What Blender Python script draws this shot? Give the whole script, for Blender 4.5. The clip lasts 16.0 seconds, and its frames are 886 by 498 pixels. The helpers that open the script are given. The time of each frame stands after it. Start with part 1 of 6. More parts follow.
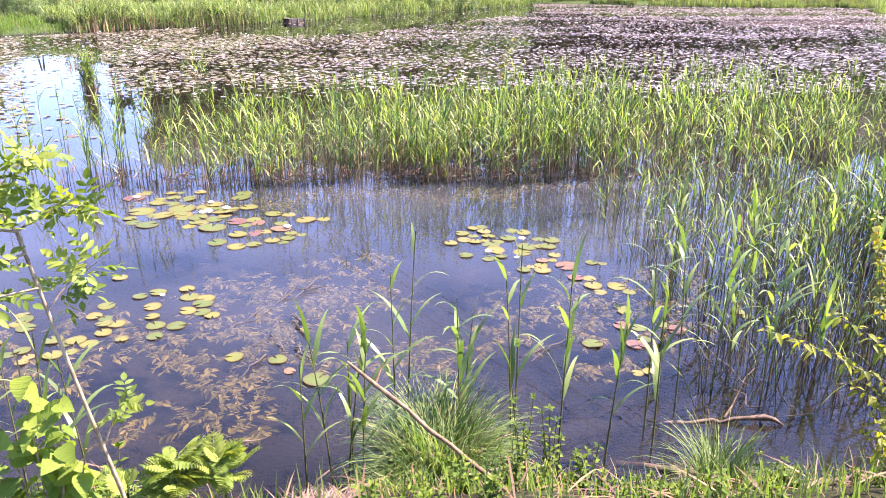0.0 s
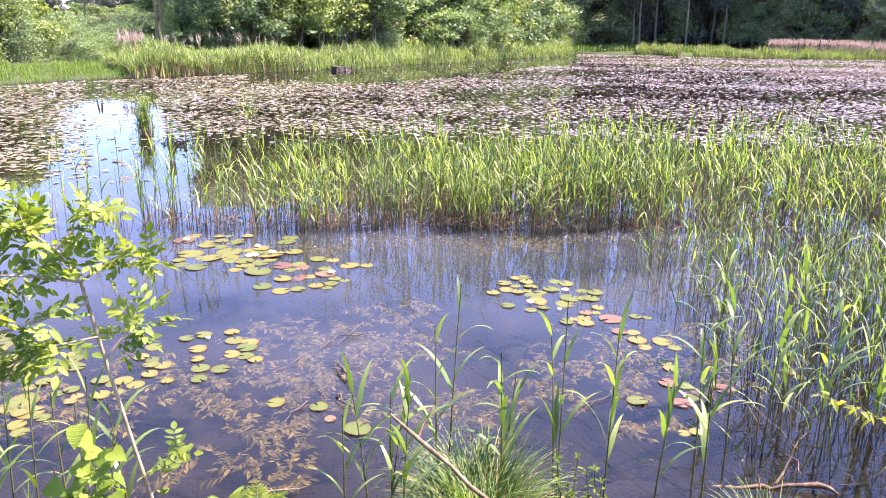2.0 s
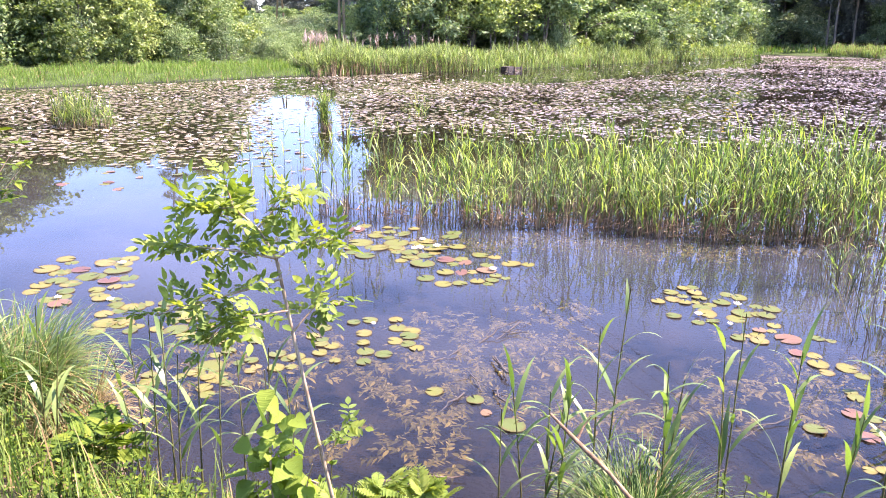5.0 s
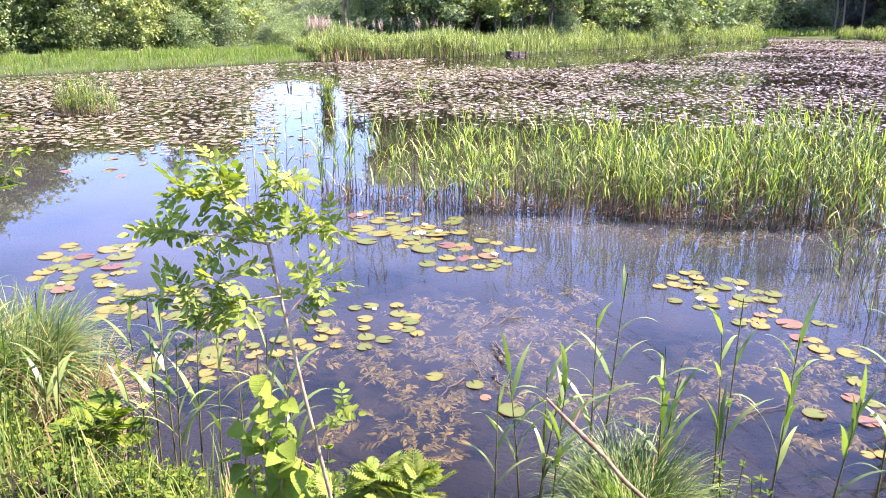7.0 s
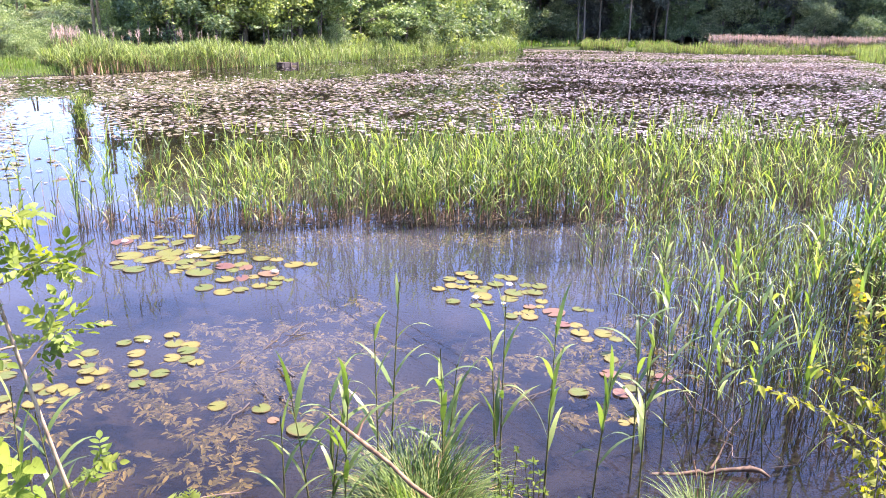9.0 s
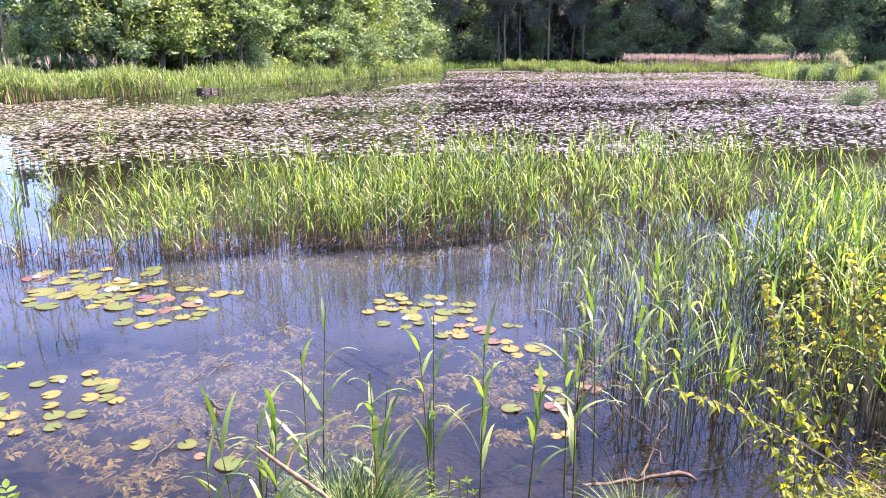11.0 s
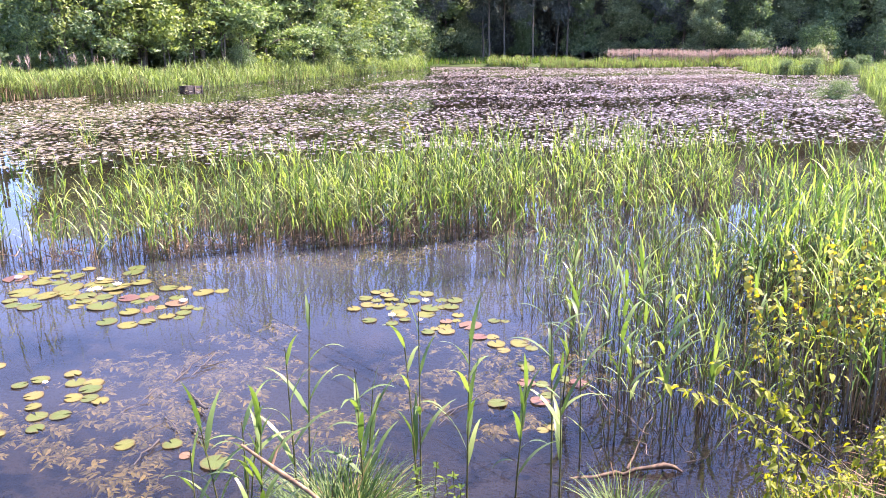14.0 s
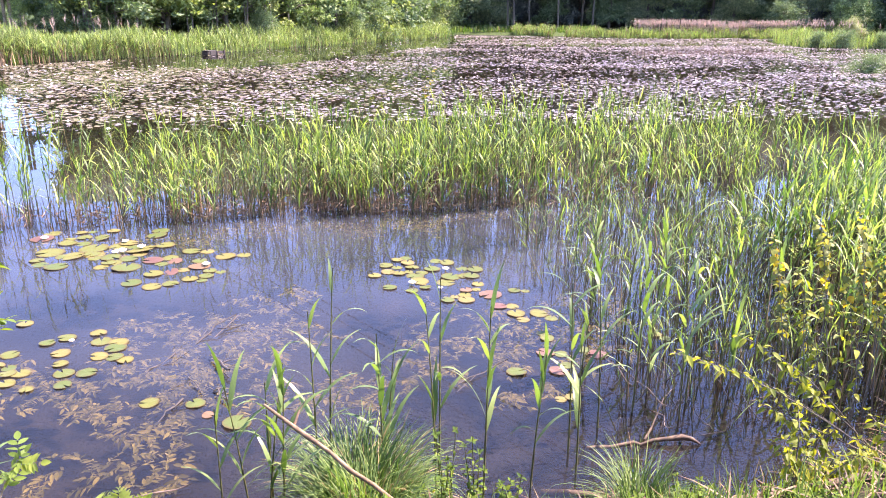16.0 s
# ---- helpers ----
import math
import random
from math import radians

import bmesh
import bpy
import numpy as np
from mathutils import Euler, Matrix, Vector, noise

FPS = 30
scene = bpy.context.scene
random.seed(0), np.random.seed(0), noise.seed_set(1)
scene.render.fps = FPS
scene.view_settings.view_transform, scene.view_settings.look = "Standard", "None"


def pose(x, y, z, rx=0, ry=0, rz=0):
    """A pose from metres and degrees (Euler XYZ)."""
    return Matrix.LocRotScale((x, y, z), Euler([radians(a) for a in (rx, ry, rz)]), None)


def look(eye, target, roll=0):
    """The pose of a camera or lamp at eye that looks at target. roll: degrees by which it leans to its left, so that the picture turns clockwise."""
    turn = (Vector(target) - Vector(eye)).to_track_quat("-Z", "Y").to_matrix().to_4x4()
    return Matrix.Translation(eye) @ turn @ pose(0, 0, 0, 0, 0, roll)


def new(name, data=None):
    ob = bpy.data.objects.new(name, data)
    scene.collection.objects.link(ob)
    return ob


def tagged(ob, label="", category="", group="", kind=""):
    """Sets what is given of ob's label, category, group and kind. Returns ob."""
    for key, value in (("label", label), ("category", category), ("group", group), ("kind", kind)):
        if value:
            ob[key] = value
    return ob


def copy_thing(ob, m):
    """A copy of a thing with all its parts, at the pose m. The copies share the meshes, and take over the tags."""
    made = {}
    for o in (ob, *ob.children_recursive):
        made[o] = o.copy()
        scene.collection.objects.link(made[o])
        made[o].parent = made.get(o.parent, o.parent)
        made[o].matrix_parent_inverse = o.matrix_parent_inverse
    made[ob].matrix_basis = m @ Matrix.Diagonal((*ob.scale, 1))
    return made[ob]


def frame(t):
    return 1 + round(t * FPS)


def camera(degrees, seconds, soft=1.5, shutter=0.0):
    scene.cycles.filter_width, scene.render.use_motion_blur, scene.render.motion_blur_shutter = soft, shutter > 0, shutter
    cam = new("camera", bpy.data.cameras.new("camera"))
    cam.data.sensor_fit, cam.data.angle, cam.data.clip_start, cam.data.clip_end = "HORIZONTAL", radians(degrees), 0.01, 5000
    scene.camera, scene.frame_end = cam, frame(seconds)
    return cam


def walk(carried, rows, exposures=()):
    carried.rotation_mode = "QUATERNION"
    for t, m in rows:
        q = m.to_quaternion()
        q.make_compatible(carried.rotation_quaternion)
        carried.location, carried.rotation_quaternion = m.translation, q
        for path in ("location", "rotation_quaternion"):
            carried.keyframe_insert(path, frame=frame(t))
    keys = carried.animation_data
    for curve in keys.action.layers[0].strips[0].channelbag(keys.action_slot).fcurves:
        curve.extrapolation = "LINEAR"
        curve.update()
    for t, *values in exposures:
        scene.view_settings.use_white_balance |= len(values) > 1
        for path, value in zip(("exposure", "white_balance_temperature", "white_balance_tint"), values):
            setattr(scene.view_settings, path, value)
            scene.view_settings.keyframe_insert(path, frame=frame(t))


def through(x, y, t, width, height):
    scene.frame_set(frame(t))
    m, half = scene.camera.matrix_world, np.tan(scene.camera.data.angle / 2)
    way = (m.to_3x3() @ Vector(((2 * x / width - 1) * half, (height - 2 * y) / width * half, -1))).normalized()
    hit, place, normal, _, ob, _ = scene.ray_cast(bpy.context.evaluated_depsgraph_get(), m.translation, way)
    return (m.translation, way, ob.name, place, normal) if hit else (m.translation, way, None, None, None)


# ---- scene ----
cam = camera(62.2, 16.0, soft=1.0)
PATH = [
    (0, (0.031, -0.044, 2.439), (0.397, 1.795, 1.743), 0.6),
    (0.5, (0.025, -0.042, 2.449), (0.372, 1.807, 1.771), 0.6),
    (1, (0.02, -0.035, 2.464), (0.35, 1.829, 1.818), 0.7),
    (1.5, (0.007, -0.037, 2.479), (0.317, 1.843, 1.871), 0.9),
    (2, (-0.002, -0.035, 2.48), (0.264, 1.86, 1.898), 0.9),
    (2.5, (-0.018, -0.036, 2.478), (0.174, 1.872, 1.91), 0.8),
    (3, (-0.031, -0.04, 2.479), (0.076, 1.877, 1.919), 0.9),
    (3.5, (-0.039, -0.045, 2.478), (-0.016, 1.876, 1.921), 0.9),
    (4, (-0.051, -0.046, 2.475), (-0.103, 1.874, 1.914), 0.8),
    (4.5, (-0.054, -0.052, 2.472), (-0.17, 1.861, 1.901), 0.8),
    (4.7, (-0.059, -0.042, 2.466), (-0.196, 1.868, 1.889), 0.8),
    (6.8, (-0.021, -0.046, 2.46), (-0.219, 1.844, 1.836), 0.4),
    (7, (-0.015, -0.04, 2.463), (-0.188, 1.852, 1.84), 0.4),
    (7.5, (0.008, -0.035, 2.468), (-0.04, 1.866, 1.849), 0.7),
    (8, (0.042, -0.04, 2.475), (0.18, 1.857, 1.857), 1.0),
    (8.5, (0.06, -0.05, 2.486), (0.353, 1.834, 1.88), 1.0),
    (9, (0.066, -0.047, 2.492), (0.461, 1.822, 1.901), 1.0),
    (9.5, (0.07, -0.044, 2.492), (0.537, 1.813, 1.915), 0.9),
    (10, (0.08, -0.047, 2.492), (0.597, 1.803, 1.932), 0.7),
    (12.5, (0.105, -0.056, 2.497), (0.725, 1.773, 1.974), -0.1),
    (13, (0.103, -0.052, 2.495), (0.728, 1.774, 1.969), -0.1),
    (13.5, (0.109, -0.05, 2.49), (0.73, 1.775, 1.957), -0.1),
    (14, (0.109, -0.052, 2.485), (0.722, 1.772, 1.942), -0.0),
    (14.5, (0.098, -0.043, 2.483), (0.699, 1.781, 1.926), 0.2),
    (15, (0.098, -0.049, 2.481), (0.684, 1.775, 1.906), 0.3),
    (15.5, (0.092, -0.046, 2.475), (0.662, 1.775, 1.878), 0.5),
    (16, (0.091, -0.046, 2.467), (0.648, 1.772, 1.846), 0.7),
]
walk(cam, [(t, look(eye, target, roll)) for t, eye, target, roll in PATH], exposures=[(0, 2.79, 6850, 32), (16, 2.79, 6850, 32)])

# ---- world, sun, exposure ----
SUN_AZ, SUN_EL = radians(80), radians(55)      # azimuth clockwise from +y
world = bpy.data.worlds.new("world")
scene.world = world
world.use_nodes = True
wn = world.node_tree.nodes
sky = wn.new("ShaderNodeTexSky")
sky.sky_type = "NISHITA"
sky.sun_disc = False
sky.sun_elevation, sky.sun_rotation = SUN_EL, SUN_AZ
sky.dust_density, sky.air_density, sky.ozone_density, sky.altitude = 0.0, 0.85, 3.0, 2500
wn["Background"].inputs["Strength"].default_value = 0.15
world.node_tree.links.new(sky.outputs[0], wn["Background"].inputs[0])
sun_data = bpy.data.lights.new("sun", "SUN")
sun_data.energy, sun_data.angle, sun_data.color = 4.5, radians(0.55), (1.0, 0.94, 0.86)
sun_way = Vector((math.sin(SUN_AZ) * math.cos(SUN_EL), math.cos(SUN_AZ) * math.cos(SUN_EL), math.sin(SUN_EL)))
new("sun", sun_data).matrix_world = look(sun_way * 100, (0, 0, 0))

# ---- materials ----
def mat_base(name):
    m = bpy.data.materials.new(name)
    m.use_nodes = True
    return m, m.node_tree.nodes, m.node_tree.links


def ramp_of(nodes, links, source, stops):
    r = nodes.new("ShaderNodeValToRGB")
    while len(r.color_ramp.elements) < len(stops):
        r.color_ramp.elements.new(0.5)
    for e, (p, c) in zip(r.color_ramp.elements, stops):
        e.position, e.color = p, (*c, 1)
    links.new(source, r.inputs[0])
    return r


def noise_of(nodes, links, scale, detail=4.0, space="Object"):
    tc = nodes.new("ShaderNodeTexCoord")
    n = nodes.new("ShaderNodeTexNoise")
    n.inputs["Scale"].default_value, n.inputs["Detail"].default_value = scale, detail
    links.new(tc.outputs[space], n.inputs["Vector"])
    return n


def rim_of(n, l, ramp, fine, rim):
    """Round leaf: pale radial veins, and a browned, nibbled rim."""
    tc = n.new("ShaderNodeTexCoord")
    axes = n.new("ShaderNodeSeparateXYZ")
    l.new(tc.outputs["Object"], axes.inputs[0])

    def math_node(kind, a, b=None):
        m = n.new("ShaderNodeMath")
        m.operation = kind
        for socket, value in zip(m.inputs, (a, b)):
            if value is None:
                continue
            if isinstance(value, (int, float)):
                socket.default_value = value
            else:
                l.new(value, socket)
        return m.outputs[0]
    far = math_node("SQRT", math_node("ADD", math_node("MULTIPLY", axes.outputs["X"], axes.outputs["X"]), math_node("MULTIPLY", axes.outputs["Y"], axes.outputs["Y"])))
    spokes = math_node("POWER", math_node("ABSOLUTE", math_node("SINE", math_node("MULTIPLY", math_node("ARCTAN2", axes.outputs["Y"], axes.outputs["X"]), 9.0))), 7.0)
    blotch = noise_of(n, l, 2.6, 4)
    vein = n.new("ShaderNodeMixRGB")
    vein.blend_type = "MULTIPLY"
    vein.inputs[2].default_value = (0.62, 0.62, 0.55, 1)
    l.new(math_node("MULTIPLY", spokes, 0.7), vein.inputs[0])
    l.new(ramp.outputs[0], vein.inputs[1])
    edge = n.new("ShaderNodeMapRange")
    edge.inputs["From Min"].default_value, edge.inputs["From Max"].default_value = 1.2, 1.65
    l.new(math_node("ADD", far, math_node("MULTIPLY", blotch.outputs["Fac"], 1.0)), edge.inputs["Value"])
    out = n.new("ShaderNodeMixRGB")
    out.inputs[2].default_value = (*rim, 1)
    l.new(edge.outputs[0], out.inputs[0])
    l.new(vein.outputs[0], out.inputs[1])
    return out


def leafy(name, stops, through=0.35, rough=0.45, grain=60.0, by="island", glow=(1.5, 1.35, 0.5), rim=None, sheen=0.3):
    """Leaf stuff: colour varies leaf by leaf and with a fine grain; part of the light shines through."""
    m, n, l = mat_base(name)
    p = n["Principled BSDF"]
    stops = [(at, (c[0] * 1.08, c[1], c[2] * (0.8 if c[1] > c[0] else 1.0))) for at, c in stops]
    if by == "island":
        g = n.new("ShaderNodeNewGeometry")
        src = g.outputs["Random Per Island"]
    else:
        g = n.new("ShaderNodeObjectInfo")
        src = g.outputs["Random"]
    fine = noise_of(n, l, grain)
    mix = n.new("ShaderNodeMath")
    mix.operation = "MULTIPLY_ADD"
    l.new(fine.outputs["Fac"], mix.inputs[0])
    mix.inputs[1].default_value = 0.5
    half = n.new("ShaderNodeMath")
    half.operation = "MULTIPLY_ADD"
    l.new(src, half.inputs[0])
    half.inputs[1].default_value, half.inputs[2].default_value = 0.7, -0.1
    l.new(half.outputs[0], mix.inputs[2])
    r = ramp_of(n, l, mix.outputs[0], stops)
    if rim:
        r = rim_of(n, l, r, fine, rim)
    l.new(r.outputs[0], p.inputs["Base Color"])
    p.inputs["Roughness"].default_value, p.inputs["Specular IOR Level"].default_value = rough, sheen
    t = n.new("ShaderNodeBsdfTranslucent")
    bright = n.new("ShaderNodeMixRGB")
    bright.blend_type = "MULTIPLY"
    bright.inputs[0].default_value = 1.0
    bright.inputs[2].default_value = (*glow, 1)
    l.new(r.outputs[0], bright.inputs[1])
    l.new(bright.outputs[0], t.inputs["Color"])
    ms = n.new("ShaderNodeMixShader")
    ms.inputs[0].default_value = through
    l.new(p.outputs[0], ms.inputs[1])
    l.new(t.outputs[0], ms.inputs[2])
    l.new(ms.outputs[0], n["Material Output"].inputs["Surface"])
    return m


def solid(name, stops, rough=0.8, scale=12.0, bump=0.3, bump_scale=60.0, dist=0.01):
    m, n, l = mat_base(name)
    p = n["Principled BSDF"]
    a = noise_of(n, l, scale, 6)
    r = ramp_of(n, l, a.outputs["Fac"], stops)
    l.new(r.outputs[0], p.inputs["Base Color"])
    p.inputs["Roughness"].default_value = rough
    b = noise_of(n, l, bump_scale, 5)
    bp = n.new("ShaderNodeBump")
    bp.inputs["Strength"].default_value, bp.inputs["Distance"].default_value = bump, dist
    l.new(b.outputs["Fac"], bp.inputs["Height"])
    l.new(bp.outputs[0], p.inputs["Normal"])
    return m


M_REED = leafy("reed_leaf", [(0.0, (0.016, 0.045, 0.02)), (0.3, (0.055, 0.115, 0.045)), (0.5, (0.135, 0.215, 0.07)), (0.8, (0.31, 0.39, 0.145)), (1.0, (0.48, 0.52, 0.28))], 0.42, 0.48, glow=(1.05, 1.25, 0.45), sheen=0.3)
M_REED_NEAR = leafy("reed_leaf_near", [(0.0, (0.03, 0.065, 0.025)), (0.5, (0.105, 0.17, 0.06)), (1.0, (0.24, 0.31, 0.13))], 0.38, 0.4, 60.0, "object", glow=(1.1, 1.3, 0.45), sheen=0.45)
M_STEM = leafy("reed_stem", [(0.0, (0.014, 0.021, 0.009)), (0.5, (0.055, 0.07, 0.024)), (1.0, (0.22, 0.175, 0.075))], 0.05)
M_DEADSTEM = leafy("dead_reed", [(0.0, (0.05, 0.033, 0.018)), (0.5, (0.17, 0.115, 0.06)), (1.0, (0.4, 0.3, 0.17))], 0.1, 0.7, glow=(1, 1, 1))
M_BANKREED = leafy("bank_reed_leaf", [(0.0, (0.035, 0.06, 0.035)), (0.45, (0.135, 0.205, 0.085)), (0.8, (0.29, 0.38, 0.165)), (1.0, (0.44, 0.5, 0.28))], 0.4, 0.55, glow=(1.05, 1.2, 0.6))
M_PLUME = leafy("reed_plume", [(0.0, (0.25, 0.195, 0.16)), (1.0, (0.48, 0.4, 0.34))], 0.3, 0.8, glow=(1, 1, 1))
M_GRASS = leafy("grass", [(0.0, (0.05, 0.095, 0.025)), (0.5, (0.105, 0.17, 0.045)), (1.0, (0.2, 0.27, 0.08))], 0.35, 0.65, glow=(1.1, 1.3, 0.5))
M_SEDGE = leafy("sedge", [(0.0, (0.022, 0.055, 0.016)), (0.55, (0.075, 0.14, 0.04)), (1.0, (0.24, 0.31, 0.13))], 0.35, 0.5, glow=(1.1, 1.35, 0.4))
M_TREE = leafy("tree_leaf", [(0.0, (0.04, 0.075, 0.034)), (0.5, (0.145, 0.22, 0.115)), (1.0, (0.35, 0.44, 0.25))], 0.32, 0.6, glow=(1.1, 1.35, 0.6))
M_TREE_B = leafy("tree_leaf_bluish", [(0.0, (0.045, 0.08, 0.048)), (0.5, (0.11, 0.17, 0.11)), (1.0, (0.27, 0.35, 0.24))], 0.32, 0.6, glow=(1.1, 1.35, 0.65))
M_TREE_C = leafy("tree_leaf_yellowish", [(0.0, (0.055, 0.095, 0.034)), (0.5, (0.175, 0.24, 0.1)), (1.0, (0.37, 0.44, 0.21))], 0.32, 0.6, glow=(1.2, 1.35, 0.5))
M_TREE_PALE = leafy("willow_leaf", [(0.0, (0.12, 0.16, 0.13)), (0.5, (0.22, 0.28, 0.22)), (1.0, (0.36, 0.42, 0.34))], 0.3, 0.7)
# blue-grey leaves: the forest's shade and haze are put into the colour
M_TREE_HAZY = leafy("hazy_forest_leaf", [(0.0, (0.035, 0.047, 0.058)), (0.5, (0.08, 0.103, 0.115)), (1.0, (0.17, 0.2, 0.2))], 0.3, 0.8, glow=(1.1, 1.2, 0.9))
# darker copy of the green leaf: shade put into the left wood's colour
M_TREE_SHADE = leafy("shaded_green_leaf", [(0.0, (0.022, 0.044, 0.018)), (0.5, (0.068, 0.11, 0.045)), (1.0, (0.19, 0.25, 0.1))], 0.35, 0.6, glow=(1.15, 1.35, 0.5))
M_TREE_GREY = leafy("forest_edge_leaf", [(0.0, (0.07, 0.1, 0.08)), (0.5, (0.2, 0.26, 0.2)), (1.0, (0.42, 0.48, 0.38))], 0.5, 0.6, glow=(1.1, 1.3, 0.7))
M_BARK = solid("bark", [(0.3, (0.05, 0.04, 0.032)), (0.7, (0.17, 0.14, 0.11))], 0.9, 6.0, 0.8, 25.0, 0.02)
M_TWIG = solid("twig", [(0.3, (0.16, 0.1, 0.06)), (0.7, (0.36, 0.27, 0.17))], 0.75, 30.0, 0.5, 150.0, 0.002)
M_DRIFT = solid("driftwood", [(0.25, (0.04, 0.026, 0.018)), (0.5, (0.12, 0.08, 0.055)), (0.75, (0.22, 0.165, 0.12))], 0.75, 25.0, 0.6, 120.0, 0.003)
M_WETWOOD = solid("wet_wood", [(0.3, (0.02, 0.016, 0.013)), (0.7, (0.06, 0.045, 0.038))], 0.8, 20.0, 0.5, 90.0, 0.003)
M_PAD = leafy("lily_pad_green", [(0.0, (0.045, 0.078, 0.025)), (0.35, (0.082, 0.103, 0.034)), (0.6, (0.115, 0.12, 0.037)), (0.85, (0.13, 0.12, 0.04)), (1.0, (0.125, 0.094, 0.04))], 0.08, 0.44, 25.0, "object", rim=(0.075, 0.042, 0.018), sheen=0.2)
M_PAD_RED = leafy("lily_pad_red", [(0.0, (0.065, 0.034, 0.03)), (0.5, (0.105, 0.055, 0.042)), (1.0, (0.14, 0.1, 0.05))], 0.08, 0.42, 25.0, "object", rim=(0.12, 0.07, 0.035))
# pale lilac stops carry the sky's sheen on the far pads
M_PAD_SHEEN = leafy("lily_pad_field", [(0.0, (0.058, 0.055, 0.05)), (0.4, (0.12, 0.11, 0.108)), (0.75, (0.205, 0.187, 0.196)), (1.0, (0.36, 0.33, 0.355))], 0.05, 0.34, 8.0)
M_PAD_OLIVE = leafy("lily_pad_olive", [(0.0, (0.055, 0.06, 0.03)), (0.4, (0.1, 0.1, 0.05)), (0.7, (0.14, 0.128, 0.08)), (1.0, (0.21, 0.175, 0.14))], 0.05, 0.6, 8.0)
M_PETAL = leafy("petal", [(0.0, (0.75, 0.74, 0.68)), (1.0, (0.85, 0.84, 0.8))], 0.2, 0.5, glow=(1, 1, 1))
M_YELLOW = leafy("yellow_petal", [(0.0, (0.75, 0.55, 0.03)), (1.0, (0.85, 0.66, 0.05))], 0.2, 0.5)
M_WEED = leafy("pondweed", [(0.0, (0.035, 0.036, 0.014)), (0.45, (0.135, 0.125, 0.036)), (0.8, (0.29, 0.245, 0.072)), (1.0, (0.44, 0.38, 0.13))], 0.1, 0.8, glow=(1, 1, 1))
M_SAPLEAF = leafy("sapling_leaf", [(0.0, (0.055, 0.105, 0.026)), (0.5, (0.14, 0.215, 0.046)), (1.0, (0.25, 0.31, 0.075))], 0.46, 0.6, 60.0, "object", glow=(1.4, 1.35, 0.42))
M_HAZEL = leafy("hazel_leaf", [(0.0, (0.085, 0.15, 0.03)), (0.5, (0.145, 0.22, 0.042)), (1.0, (0.2, 0.27, 0.06))], 0.45, 0.65, 60.0, "object", glow=(1.2, 1.3, 0.4), sheen=0.15)
M_SHRUB = leafy("shrub_leaf", [(0.0, (0.06, 0.1, 0.025)), (0.4, (0.115, 0.145, 0.025)), (0.64, (0.28, 0.27, 0.03)), (0.82, (0.45, 0.34, 0.02)), (0.93, (0.4, 0.17, 0.03)), (1.0, (0.12, 0.05, 0.025))], 0.4, 0.65, 60.0, glow=(1.5, 1.3, 0.3))
for node in [M_HAZEL.node_tree.nodes["Principled BSDF"]]:
    nn, ll = M_HAZEL.node_tree.nodes, M_HAZEL.node_tree.links
    wave = nn.new("ShaderNodeTexWave")
    wave.inputs["Scale"].default_value, wave.inputs["Distortion"].default_value = 3.4, 1.5
    pleat = nn.new("ShaderNodeBump")
    pleat.inputs["Strength"].default_value, pleat.inputs["Distance"].default_value = 0.16, 0.03
    coords = nn.new("ShaderNodeTexCoord")
    ll.new(coords.outputs["Object"], wave.inputs["Vector"])
    ll.new(wave.outputs["Fac"], pleat.inputs["Height"])
    ll.new(pleat.outputs[0], node.inputs["Normal"])
M_FORB = leafy("forb_leaf", [(0.0, (0.022, 0.055, 0.012)), (0.5, (0.07, 0.125, 0.02)), (1.0, (0.16, 0.21, 0.035))], 0.4, 0.7, glow=(1.4, 1.35, 0.35), sheen=0.15)
M_STRAW = leafy("dead_grass", [(0.0, (0.1, 0.075, 0.032)), (0.6, (0.2, 0.155, 0.066)), (1.0, (0.31, 0.255, 0.12))], 0.15, 0.8, glow=(1, 1, 1))

# ---- mesh tools ----
class Soup:
    """Triangles gathered from many stamped templates."""
    def __init__(self):
        self.v, self.f, self.m, self.n = [], [], [], 0

    def add(self, v, f, slot=0):
        v, f = np.asarray(v, float), np.asarray(f, int)
        self.v.append(v)
        self.f.append(f + self.n)
        self.m.append(np.full(len(f), slot))
        self.n += len(v)

    def stamp(self, tmpl, rot, at, slot=0):
        v, f = tmpl
        rot, at = np.asarray(rot, float).reshape(-1, 3, 3), np.asarray(at, float).reshape(-1, 3)
        count, k = len(rot), len(v)
        if not count:
            return
        vv = np.einsum("nij,kj->nki", rot, v) + at[:, None]
        ff = f[None] + (np.arange(count) * k)[:, None, None]
        self.add(vv.reshape(-1, 3), ff.reshape(-1, 3), slot)

    def mesh(self, name, mats, smooth=True):
        me = bpy.data.meshes.new(name)
        me.from_pydata(np.concatenate(self.v).tolist(), [], np.concatenate(self.f).tolist())
        for m in mats:
            me.materials.append(m)
        me.polygons.foreach_set("material_index", np.concatenate(self.m).astype(np.int32))
        me.polygons.foreach_set("use_smooth", np.full(len(me.polygons), smooth))
        me.update()
        return me


def part(name, data, parent=None, label="", m=None):
    ob = new(name, data)
    if parent is not None:
        ob.parent = parent
    if m is not None:
        ob.matrix_basis = m
    if label:
        tagged(ob, label)
    return ob


def quads(rows):
    """Triangles over a grid of rows of vertices; rows: list of equal-length index lists."""
    out = []
    for a, b in zip(rows, rows[1:]):
        for i in range(len(a) - 1):
            out += [(a[i], a[i + 1], b[i + 1]), (a[i], b[i + 1], b[i])]
    return np.array(out)


